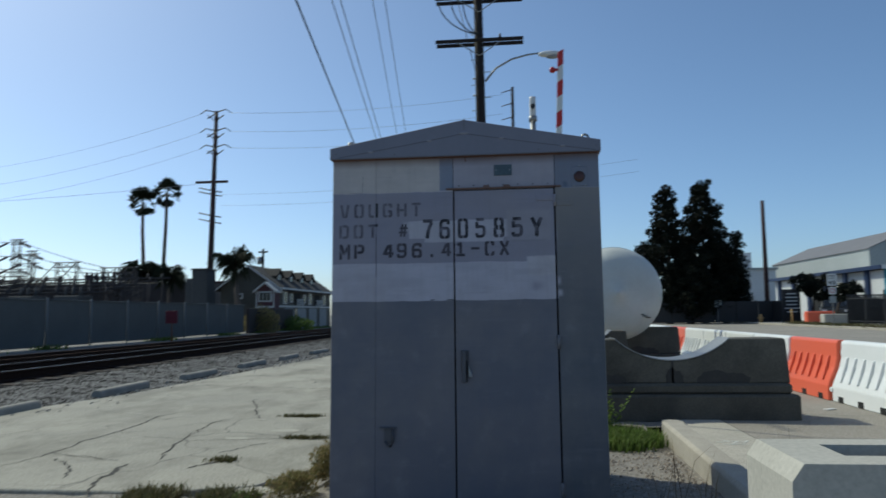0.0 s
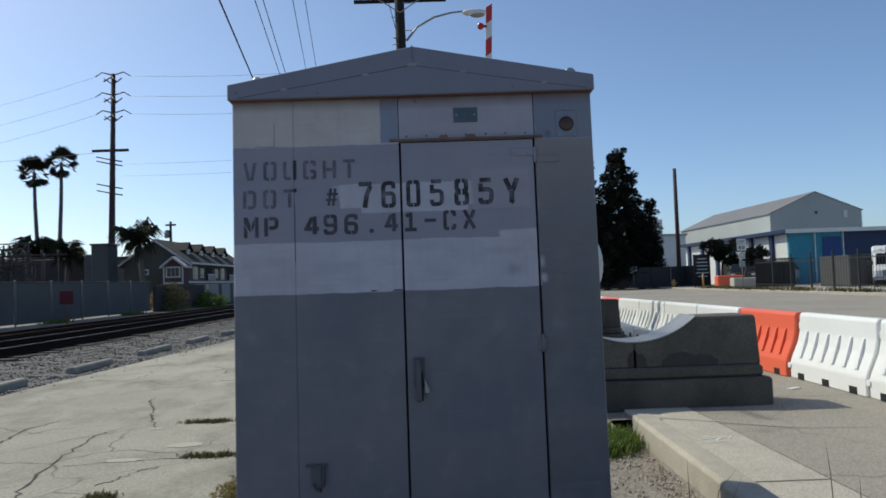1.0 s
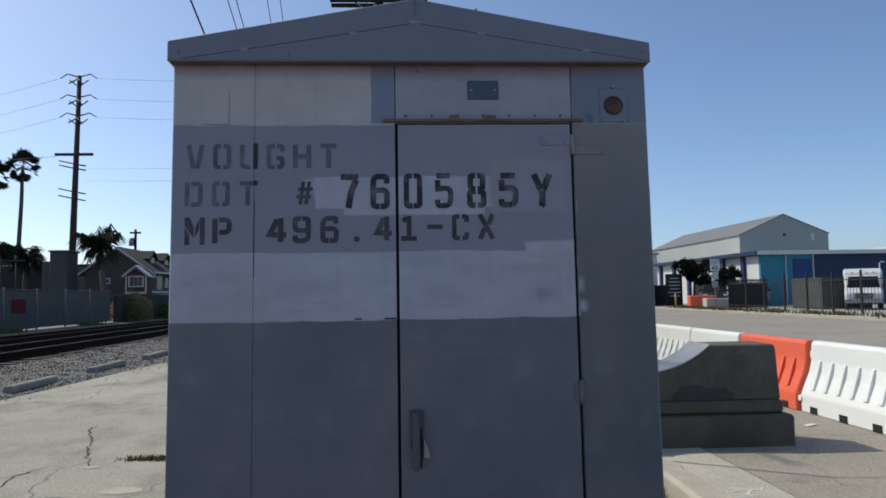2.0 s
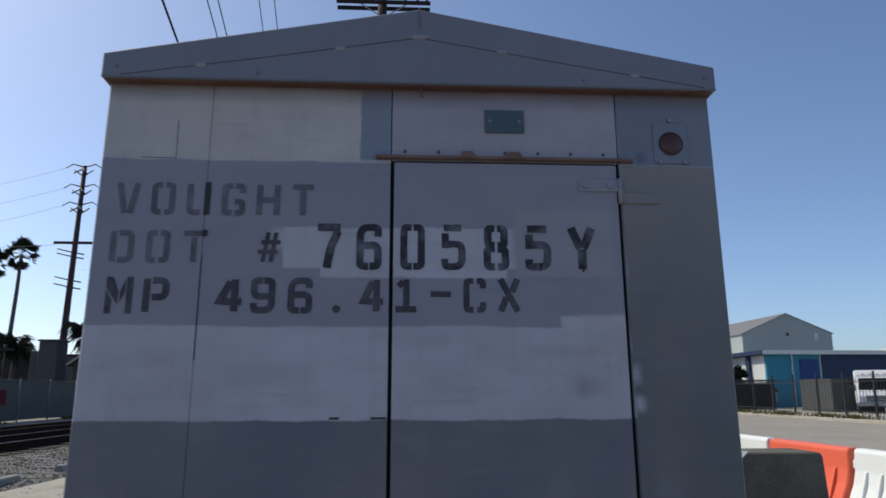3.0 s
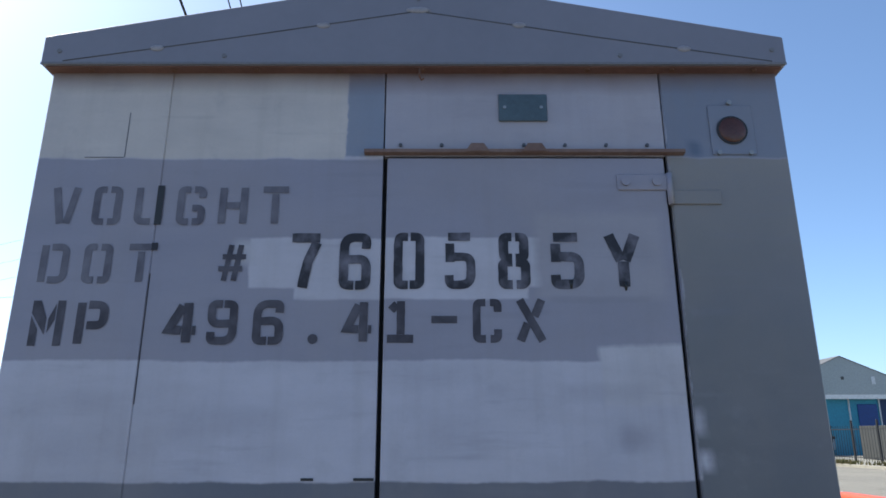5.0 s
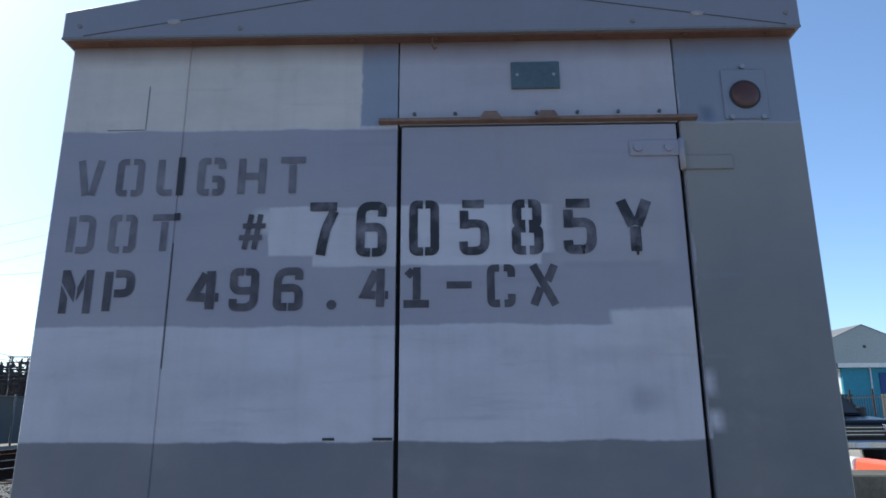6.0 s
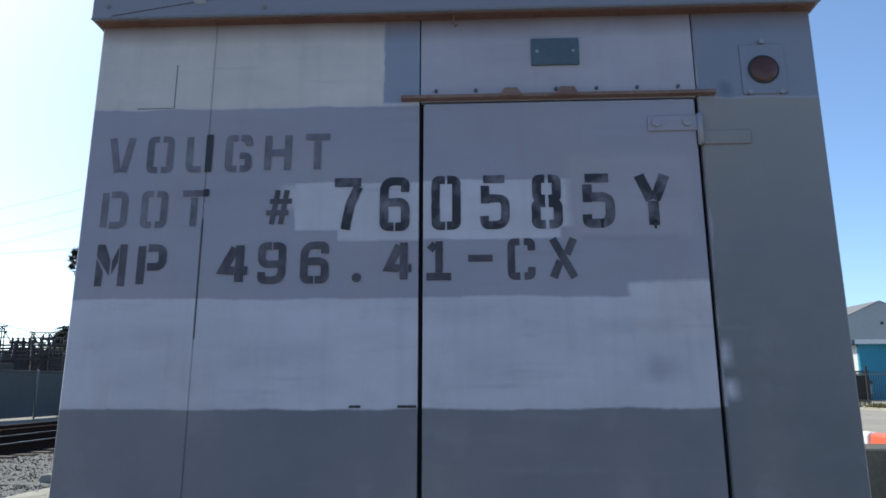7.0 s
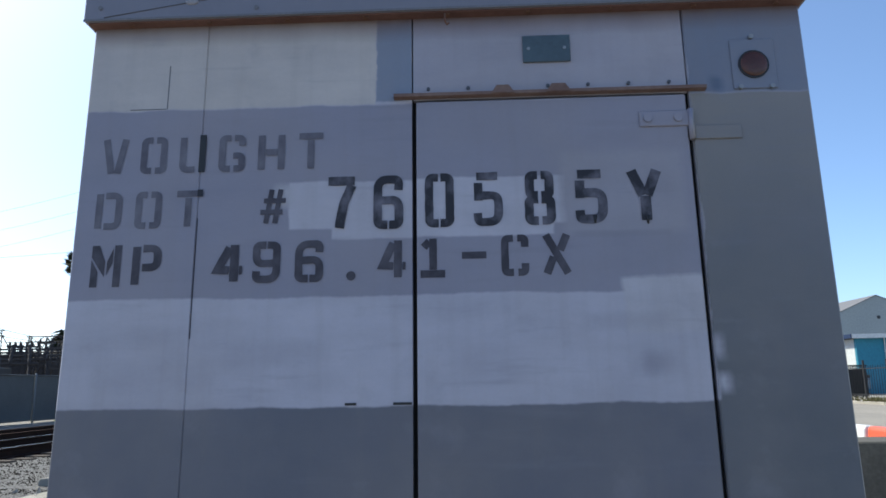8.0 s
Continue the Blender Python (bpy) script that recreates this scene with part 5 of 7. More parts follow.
sg = empty("crossing_signal")
tagged(sg, "crossing signal with crossbuck, round lights and raised striped arm", "crossing signal")
SX, SY = 9.98, 14.0
part("mast", tube(B(), [(SX + 0.05, SY, -0.03), (SX + 0.05, SY, 4.7)], 0.07, 12), M_STEEL, sg, "aluminium mast")
part("base", tube(B(), [(SX + 0.05, SY, -0.03), (SX + 0.05, SY, 0.35)], 0.2, 10, 0.12), M_STEEL, sg)
for s in (-1, 1):
    cb = part("crossbuck_blade", bx(B(), -0.76, 0.76, -0.006, 0.006, -0.115, 0.115, 0.003), M_WHITE, sg, "blank back of a crossbuck board")
    cb.matrix_local = pose(SX - 0.02, SY - 0.09 - 0.016 * s, 4.12, 0, 45 * s, 0)
xa = B()
tube(xa, [(SX - 0.75, SY, 2.95), (SX + 0.85, SY, 2.95)], 0.035, 8)
part("light_bar", xa, M_STEEL, sg)
for dx in (-0.42, 0.55):
    disc = B()
    tube(disc, [(SX + dx, SY - 0.02, 2.85), (SX + dx, SY + 0.02, 2.85)], 0.30, 28)
    tube(disc, [(SX + dx, SY - 0.16, 2.85), (SX + dx, SY - 0.02, 2.85)], 0.13, 20)
    part("signal_light", disc, M_BLACK, sg, "black round signal light with a visor")
striped_arm(sg, (SX - 0.05, SY - 0.3, 1.75), (SX - 0.42, SY - 0.3, 8.6), 0.12, 0.05, 15, ())
for k in range(5):
    cl = bx(B(), SX - 0.08 - 0.06 * k, SX + 0.02 - 0.06 * k, SY - 0.28, SY - 0.22, 2.35 + 0.98 * k, 2.43 + 0.98 * k, 0.01)
    part("clamp", cl, M_BLACK, sg)
me = B()
prism(me, [(SX - 0.30, 1.0), (SX - 0.32, 1.55), (SX - 0.12, 1.72), (SX + 0.22, 1.66), (SX + 0.40, 1.2), (SX + 0.3, 0.85)], SY - 0.28, SY + 0.2, "y", bev=0.03)
part("mechanism", me, M_BLACK, sg, "dark gate mechanism housing")
cw = B()
tube(cw, [(SX + 0.1, SY - 0.34, 0.78), (SX + 0.1, SY - 0.28, 0.78)], 0.28, 20)
part("counterweight", cw, M_BLACK, sg, "round counterweight")

# ---- red track sign ----
rs = empty("track_sign")
tagged(rs, "square dark red sign on a thin post beside the siding", "sign")
part("board", bx(B(), -17.20, -16.58, 33.38, 33.40, 0.92, 1.54, 0.004), M_REDSIGN, rs, "blank red board")
part("post", tube(B(), [(-16.89, 33.44, -0.12), (-16.89, 33.44, 1.4)], 0.03, 8), M_RUST, rs)

# ---- slatted fence on the west side ----
M_SLAT = mat("grey_privacy_slats", (0.112, 0.119, 0.122), (0.072, 0.077, 0.08), 0.8, 12, 0.7, relief=0.2, vary=0.35)
M_FENCEPOST = mat("dull_galvanised_post", (0.19, 0.21, 0.225), (0.13, 0.145, 0.155), 2.0, 30, 0.7, relief=0.1)
fn = empty("chain_link_fence")
tagged(fn, "long grey slatted chain-link fence along the siding", "fence")
pan = None
for k in range(14):
    y = 6 + 3.0 * k
    if pan is None:
        zig = [(0.014 * (j % 2), 0.02 + 0.037 * j) for j in range(81)]
        pb = prism(B(), zig + [(a - 0.02, b) for a, b in zig[::-1]], 0.06, 1.93, "z")
        pan = part("fence_panel", pb, M_SLAT, fn, "panel of close upright slats")
        pan.location = (-19.0, y, 0.03)
        pst = part("post", tube(B(), [(0, 0, 0), (0, 0, 2.08)], 0.04, 8), M_FENCEPOST, fn, "galvanised post")
        pst.location = (-18.95, y, 0.0)
        rl = part("top_rail", tube(B(), [(0, 0, 0), (0, 3.0, 0)], 0.028, 6), M_SLAT, fn)
        rl.location = (-18.95, y, 1.99)
    else:
        for src, loc in ((pan, (-19.0, y, 0.03 + rng.uniform(-0.02, 0.02))), (pst, (-18.95, y, 0.0)), (rl, (-18.95, y, 1.99))):
            o = new(src.name.split(".")[0], src.data)
            o.parent, o.location = fn, loc
M_BLOCKWALL = mat("sooty_block_wall", (0.05, 0.042, 0.04), (0.03, 0.025, 0.025), 0.7, 10, 0.9, relief=0.3)
bw_ = empty("block_wall")
tagged(bw_, "low dark block wall overgrown with dry vines", "wall")
for k in range(5):
    boxpart("wall_panel", (-18.9, -18.7, 48.2 + 2.0 * k, 50.15 + 2.0 * k, 0, 1.75), M_BLOCKWALL, bw_, "", 0.02)
shrub(-18.6, 50.5, 1.3, 1.9, 3800, M_BUSH, "dry vine heap against the block wall", 0.09)
shrub(-18.2, 57.0, 1.6, 1.1, 3000, M_GRASS, "green bush beside the siding", 0.10)

# ---- house ----
M_SIDING = mat("grey_green_siding", (0.10, 0.094, 0.078), (0.07, 0.066, 0.056), 0.5, 9, 0.8, relief=0.2)
M_MAROON = mat("maroon_siding", (0.10, 0.035, 0.045), (0.075, 0.03, 0.035), 0.8, 9, 0.8, relief=0.2)
M_SHINGLE = mat("dark_shingle", (0.030, 0.028, 0.028), (0.018, 0.017, 0.018), 1.2, 14, 0.9, relief=0.5)
M_TRIM = mat("white_trim", (0.62, 0.61, 0.59), rough=0.6, relief=0.05)
M_GLASS = mat("dark_window_glass", (0.02, 0.022, 0.026), rough=0.08, relief=0)
M_GARAGE = mat("pale_garage_door", (0.26, 0.28, 0.30), rough=0.6, relief=0.1)
ho = empty("house")
tagged(ho, "long grey two-storey house with dormers and a maroon gabled bay", "house")
HX0, HX1, HY0, HY1, EZ, RZ = -25.0, -19.95, 58.0, 74.5, 3.6, 5.35
HR = (HX0 + HX1) / 2
part("wall", prism(B(), [(HX0, 0), (HX1, 0), (HX1, EZ), (HR, RZ), (HX0, EZ)], HY0, HY1, "y"), M_SIDING, ho, "grey lap siding")
for sgn, xe in ((1, HX1), (-1, HX0)):
    xo = xe + sgn * 0.45
    zo = EZ - 0.45 * (RZ - EZ) / (HX1 - HR)
    prf = B()
    prism(prf, [(HR, RZ + 0.02), (xo, zo + 0.02), (xo, zo + 0.16), (HR, RZ + 0.18)], HY0 - 0.4, HY1 + 0.4)
    part("roof_slope", prf, M_SHINGLE, ho, "dark shingled roof slope")
    fb = B()
    prism(fb, [(HR, RZ - 0.02), (xo, zo - 0.05), (xo, zo + 0.12), (HR, RZ + 0.17)], HY0 - 0.47, HY0 - 0.41)
    part("bargeboard", fb, M_TRIM, ho, "pale bargeboard")
part("gutter_board", bx(B(), HX1 + 0.40, HX1 + 0.48, HY0 - 0.4, HY1 + 0.4, 3.42, 3.58), M_TRIM, ho, "pale eave board")
part("belt_course", bx(B(), HX1 + 0.005, HX1 + 0.06, HY0, HY1, 1.92, 2.08), M_TRIM, ho, "pale belt course")


def window(parent, face, c, w, h, muntins=1):
    """A framed window; face: x or y, facing the track or the camera."""
    fr = B()
    if face == "y":
        x, y, z = c
        bx(fr, x - w / 2 - 0.1, x + w / 2 + 0.1, y - 0.06, y, z - h / 2 - 0.1, z + h / 2 + 0.1, 0.01)
        o = part("window", fr, M_TRIM, parent, "window with a pale frame")
        for k in range(muntins):
            a = x - w / 2 + w * k / muntins
            g = bx(B(), a + 0.02, a + w / muntins - 0.02, y - 0.075, y - 0.061, z - h / 2, z + h / 2)
            part("pane", g, M_GLASS, o)
    else:
        x, y, z = c
        bx(fr, x, x + 0.06, y - w / 2 - 0.1, y + w / 2 + 0.1, z - h / 2 - 0.1, z + h / 2 + 0.1, 0.01)
        o = part("window", fr, M_TRIM, parent, "window with a pale frame")
        for k in range(muntins):
            a = y - w / 2 + w * k / muntins
            g = bx(B(), x + 0.061, x + 0.075, a + 0.03, a + w / muntins - 0.03, z - h / 2, z + h / 2)
            part("pane", g, M_GLASS, o)
    return o


bay = part("bay", prism(B(), [(-21.46, 0), (-19.9, 0), (-19.9, 3.25), (-20.68, 3.85), (-21.46, 3.25)], 56.8, 58.2, "y"), M_MAROON, ho, "maroon gabled bay")
for s in (-1, 1):
    e = B()
    prism(e, [(-20.68, 3.87), (-20.68 + s * 1.0, 3.10), (-20.68 + s * 1.0, 3.26), (-20.68, 4.04)], 56.6, 58.2)
    part("bay_roof", e, M_TRIM, bay, "pale-edged bay roof")
for x in (-21.46, -20.0):
    part("corner_trim", bx(B(), x, x + 0.1, 56.74, 56.8, 1.95, 3.28), M_TRIM, bay)
part("skirt_board", bx(B(), -21.46, -19.9, 56.72, 56.79, 1.86, 2.02), M_TRIM, bay)
window(ho, "y", (-20.68, 56.8, 2.80), 0.95, 0.66, 3)
window(ho, "y", (-23.4, 58.0, 2.9), 0.5, 0.26, 2)
for k, (y, w, h) in enumerate(((59.6, 0.9, 0.9), (61.3, 0.6, 0.6), (65.2, 0.6, 0.6), (67.0, 0.9, 0.9), (72.0, 0.9, 0.9))):
    window(ho, "x", (HX1, y, 2.75), w, h, 2)
for y in (63.2, 69.5):
    # flat black panel: the recess's shade is its colour
    part("balcony_recess", bx(B(), HX1 + 0.002, HX1 + 0.02, y - 0.9, y + 0.9, 2.2, 3.2), M_DARK, ho, "shaded balcony recess")
    bl = B()
    for j in range(9):
        bx(bl, HX1 + 0.25, HX1 + 0.29, y - 1.0 + 0.24 * j, y - 0.93 + 0.24 * j, 2.1, 2.6)
    bx(bl, HX1 + 0.23, HX1 + 0.31, y - 1.05, y + 1.05, 2.6, 2.68)
    part("balcony_rail", bl, M_TRIM, ho, "pale balcony railing")
for k in range(4):
    y = 60.6 + 3.3 * k
    dm = part("dormer", prism(B(), [(y - 0.7, 3.9), (y + 0.7, 3.9), (y + 0.7, 4.7), (y, 5.2), (y - 0.7, 4.7)], -22.6, -20.85, "x"), M_SIDING, ho, "small gabled dormer")
    for s in (-1, 1):
        part("dormer_roof", prism(B(), [(y, 5.22), (y + s * 0.95, 4.55), (y + s * 0.95, 4.67), (y, 5.36)], -22.7, -20.65, "x"), M_SHINGLE, dm)
    window(dm, "x", (-20.85, y, 4.4), 0.6, 0.55, 1)
for k in range(4):
    y = 59.5 + 3.6 * k
    part("garage_door", bx(B(), HX1 + 0.01, HX1 + 0.05, y, y + 2.6, 0.0, 1.85, 0.01), M_GARAGE, ho, "pale garage door")
# dark panel painting the shade of an open bay
part("garage_door", bx(B(), HX1 + 0.01, HX1 + 0.05, 62.2, 63.0, 0.0, 1.85, 0.01), M_GLASS, ho, "dark panel for the shade in an open garage bay")
M_BOXGREY = mat("grey_equipment_wall", (0.075, 0.078, 0.08), (0.055, 0.058, 0.06), 0.6, 9, 0.8, relief=0.2)
eq = empty("equipment_building")
tagged(eq, "windowless grey equipment building beside the house", "building")
part("wall", bx(B(), -26.0, -24.7, 54.6, 56.2, 0, 4.95, 0.05), M_BOXGREY, eq)
part("parapet", bx(B(), -26.08, -24.62, 54.52, 56.28, 4.95, 5.08, 0.02), M_BOXGREY, eq)
part("duct", bx(B(), -26.7, -26.1, 55.0, 56.0, 0, 4.3, 0.03), M_BOXGREY, eq, "grey upright duct")


# ---- trees ----
def palm(x, y, h, r, n, label, trunk=True, droop=1.0):
    th = empty("palm_tree")
    tagged(th, label, "palm tree")
    bend = rng.uniform(-0.8, 0.8)
    if trunk:
        part("trunk", tube(B(), [(x + bend, y, 0), (x + bend * 0.4, y, h * 0.5), (x, y, h)], 0.25, 9, 0.15), M_TRUNK_PALM, th, "slender ringed trunk")
    vs, fs = [], []
    for k in range(n):
        a = rng.uniform(0, 6.3)
        el = rng.uniform(-0.9, 1.2)
        L = r * rng.uniform(0.75, 1.1)
        d = Vector((math.cos(a) * math.cos(el), math.sin(a) * math.cos(el), math.sin(el)))
        for j in range(16):
            s = j / 16
            c = Vector((x, y, h)) + d * L * s * 0.55
            b = rng.uniform(-1.0, 1.0)
            side = d.cross(Vector((0, 0, 1))).normalized()
            out = (d + side * b * 1.3 + Vector((0, 0, -0.55 * droop * (1 + s)))).normalized() * L * 0.55 * rng.uniform(0.6, 1.0)
            w = side.cross(out).normalized() * 0.035 * r / 1.6
            i = len(vs)
            vs += [tuple(c - w), tuple(c + w), tuple(c + out)]
            fs.append((i, i + 1, i + 2))
    for k in range(60):
        a = rng.uniform(0, 6.3)
        z = h - rng.uniform(0.3, 1.6)
        i = len(vs)
        vs += [(x + 0.2 * math.cos(a), y + 0.2 * math.sin(a), z + 0.3), (x + 0.2 * math.cos(a + 0.5), y + 0.2 * math.sin(a + 0.5), z + 0.3), (x + 0.45 * math.cos(a), y + 0.45 * math.sin(a), z - 0.7)]
        fs.append((i, i + 1, i + 2))
    raw("crown", vs, fs, M_PALM, th, "drooping fan fronds")
    return th


def fan_palm(x, y, h, r, n, label, bend):
    """A slender trunk with a round head of fan leaves and a short skirt of dead ones."""
    th = empty("palm_tree")
    tagged(th, label, "palm tree")
    part("trunk", tube(B(), [(x + bend, y, 0), (x + bend * 0.55, y, h * 0.4), (x + bend * 0.1, y, h * 0.75), (x, y, h)], 0.27, 9, 0.16), M_TRUNK_PALM, th, "slender ringed trunk")
    for name, count, lo, hi, lab in (("crown", n, -0.55, 1.35, "round head of fan leaves"), ("skirt", n // 3, -1.4, -0.75, "hanging dead fronds")):
        vs, fs = [], []
        for k in range(count):
            a, el = rng.uniform(0, 6.3), rng.uniform(lo, hi)
            d = Vector((math.cos(a) * math.cos(el), math.sin(a) * math.cos(el), math.sin(el)))
            side = d.cross(Vector((0, 0, 1))).normalized()
            tilt = rng.uniform(-0.9, 0.9)
            side = (side + side.cross(d) * tilt).normalized()
            c = Vector((x, y, h)) + d * r * rng.uniform(0.42, 0.62)
            w = side * 0.018 * r
            i = len(vs)
            vs += [(x, y, h), tuple(c - w), tuple(c + w)]
            fs.append((i, i + 1, i + 2))
            for j in range(11):
                b = -1.35 + 2.7 * j / 10
                o = (d * math.cos(b) + side * math.sin(b) + Vector((0, 0, -0.22))).normalized() * r * rng.uniform(0.36, 0.52)
                p = side.cross(d).cross(o).normalized() * 0.045 * r
                i = len(vs)
                vs += [tuple(c), tuple(c + o * 0.6 + p), tuple(c + o), tuple(c + o * 0.6 - p)]
                fs.append((i, i + 1, i + 2, i + 3))
        raw(name, vs, fs, M_PALM, th, lab)
    return th


fan_palm(-41.4, 80, 16.0, 1.95, 46, "tall thin fan palm standing beside another", -0.5)
fan_palm(-44.4, 80, 15.0, 1.9, 46, "tall thin fan palm leaning a little", 0.6)
palm(-43.2, 78, 6.1, 3.6, 110, "broad low palm below the tall palms", True)
palm(-36.6, 72, 5.6, 2.6, 60, "bushy palm beside the equipment building")
palm(-21.6, 52.5, 5.5, 2.7, 40, "feathery palm in front of the house", True, 1.6)


def conifer(x, y, h, r, n, label, foot=0.06):
    """A tapered trunk with tiers of upswept limbs, each ending in ragged tufts, with gaps between them."""
    th = empty("conifer_tree")
    tagged(th, label, "tree")
    part("trunk", tube(B(), [(x, y, -0.1), (x + 0.1, y, h * 0.5), (x, y, h * 0.97)], 0.35, 9, 0.04), M_BARK, th, "dark upright trunk")
    limbs = B()
    tufts = [(Vector((x, y, h - 0.25)), 0.36), (Vector((x + 0.15, y, h - 0.8)), 0.5)]
    count = int(h * 8)
    for k in range(count):
        u = foot + (0.95 - foot) * (k + rng.random()) / count
        env = r * (0.72 + 0.28 * min(1.0, u / 0.25) if u < 0.25 else (1 - (u - 0.25) / 0.80)) * rng.choice((0.62, 0.82, 0.95, 1.0, 1.08)) + 0.2
        a = 2.4 * k + rng.uniform(-0.4, 0.4)
        root = Vector((x, y, h * u - 0.16 * env))
        tip = Vector((x + env * math.cos(a), y + env * math.sin(a), h * u + 0.16 * env))
        mid = (root + tip) / 2 - Vector((0, 0, 0.10 * env))
        tube(limbs, [root, mid, tip], 0.05, 4, 0.015)
        m = 1 + int(env / 0.62)
        for j in range(m):
            s_ = 1.0 - 0.75 * j / max(1, m)
            tufts.append((root + (tip - root) * s_ + Vector((rng.gauss(0, 0.13), rng.gauss(0, 0.13), rng.gauss(0.05, 0.12))), rng.uniform(0.34, 0.58) * (0.75 + 0.35 * (1 - u))))
    part("limbs", limbs, M_BARK, th, "upswept dark limbs")
    vs, fs = [], []
    per = max(14, int(n / len(tufts)))
    for c0, size in tufts:
        for _ in range(per):
            d0 = Vector((rng.gauss(0, 1), rng.gauss(0, 1), rng.gauss(0, 1))).normalized()
            c = c0 + Vector((d0.x, d0.y, 0.72 * d0.z)) * size * rng.uniform(0.45, 1.0)
            d = (d0 + Vector((rng.gauss(0, 0.5), rng.gauss(0, 0.5), rng.gauss(0.35, 0.5)))).normalized() * rng.uniform(0.14, 0.30)
            e = d.cross(Vector((rng.gauss(0, 1), rng.gauss(0, 1), rng.gauss(0, 1)))).normalized() * rng.uniform(0.08, 0.15)
            i = len(vs)
            vs += [tuple(c - e), tuple(c + d * 0.3 - e * 0.2), tuple(c + e), tuple(c + d)]
            fs += [(i, i + 1, i + 2), (i + 1, i + 3, i + 2)]
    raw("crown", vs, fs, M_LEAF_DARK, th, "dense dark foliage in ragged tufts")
    return th


conifer(14.3, 69, 13.2, 2.5, 26000, "tall dark cypress-like tree with a ragged outline")
conifer(17.8, 70, 13.7, 3.5, 36000, "tallest dark conifer of the clump")
conifer(19.5, 69.2, 7.6, 1.9, 12000, "shorter dark conifer at the edge of the clump")
conifer(15.9, 67.8, 7.2, 2.6, 15000, "shorter dark conifer filling the foot of the clump")
conifer(12.4, 71, 8.0, 1.5, 7000, "slim dark conifer beside the tank")
conifer(20.7, 69.5, 8.7, 0.75, 3500, "thin dark conifer at the end of the clump", 0.3)


def street_tree(x, y, h, r, lean, n, label):
    """A thin leaning trunk with a small crown of clumps."""
    th = empty("street_tree")
    tagged(th, label, "tree")
    part("trunk", tube(B(), [(x, y, 0.05), (x + lean * 0.4, y, h * 0.45), (x + lean, y, h - r)], 0.12, 7, 0.06), M_BARK, th, "thin dark trunk")
    vs, fs = [], []
    clumps = [Vector((x + lean + rng.gauss(0, 0.55) * r, y + rng.gauss(0, 0.55) * r, h - r + rng.uniform(-0.75, 0.75) * r)) for _ in range(22)]
    for k in range(n):
        c = clumps[k % 22] + Vector((rng.gauss(0, 1), rng.gauss(0, 1), rng.gauss(0, 0.8))).normalized() * r * 0.34 * rng.uniform(0.4, 1.0)
        d = Vector((rng.gauss(0, 1), rng.gauss(0, 1), rng.gauss(0, 1))).normalized() * rng.uniform(0.12, 0.24)
        e = d.cross(Vector((rng.gauss(0, 1), rng.gauss(0, 1), 0.3))).normalized() * 0.09
        i = len(vs)
        vs += [tuple(c - e), tuple(c + e), tuple(c + d)]
        fs.append((i, i + 1, i + 2))
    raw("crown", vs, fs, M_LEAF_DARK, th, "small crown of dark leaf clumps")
    return th


street_tree(26.0, 66, 4.5, 1.35, 0.3, 3600, "dark rounded street tree by the white wall")
street_tree(24.0, 57, 3.4, 0.85, 0.9, 2400, "small dark leaning tree behind the speed sign")


# ---- substation behind the fence ----
M_LATT = mat("weathered_steel_lattice", (0.05, 0.042, 0.042), (0.03, 0.026, 0.026), 1, 20, 0.7, relief=0.1)
ss = empty("substation")
tagged(ss, "electrical substation of brown steel frames, busbars and transformers", "substation")


def gantry(x, y, w, h, peak):
    g = B()
    for sx in (x, x + w):
        for d in (-0.25, 0.25):
            tube(g, [(sx + d, y, 0), (sx + d * 0.5, y, h)], 0.06, 4)
        for k in range(int(h / 0.8)):
            tube(g, [(sx - 0.25, y, 0.8 * k), (sx + 0.25, y, 0.8 * (k + 1))], 0.035, 4)
    for z in (h, h - 0.5):
        tube(g, [(x - 0.4, y, z), (x + w + 0.4, y, z)], 0.06, 4)
    n = int(w / 0.6)
    for k in range(n):
        a = x + w * k / n
        tube(g, [(a, y, h - 0.5 * (k % 2)), (a + w / n, y, h - 0.5 * ((k + 1) % 2))], 0.035, 4)
    if peak:
        for sx in (x, x + w):
            tube(g, [(sx - 0.2, y, h), (sx, y, h + peak)], 0.045, 4)
            tube(g, [(sx + 0.2, y, h), (sx, y, h + peak)], 0.045, 4)
    return part("gantry", g, M_LATT, ss, "lattice steel gantry")


for x, y, w, h, p in ((-43.0, 70, 3.5, 6.4, 0), (-48.2, 70, 2.2, 7.05, 0), (-53.2, 70, 0.7, 9.6, 0), (-51.7, 70.5, 0.5, 8.4, 0), (-56.5, 72, 3.0, 6.3, 0), (-60.5, 72, 0.9, 10.0, 0), (-64, 70, 5, 5.4, 0), (-47, 63, 4, 5.0, 0), (-38.5, 64, 3.0, 4.6, 0), (-53, 63, 5, 4.7, 0), (-70, 66, 6, 5.5, 0)):
    gantry(x, y, w, h, p)
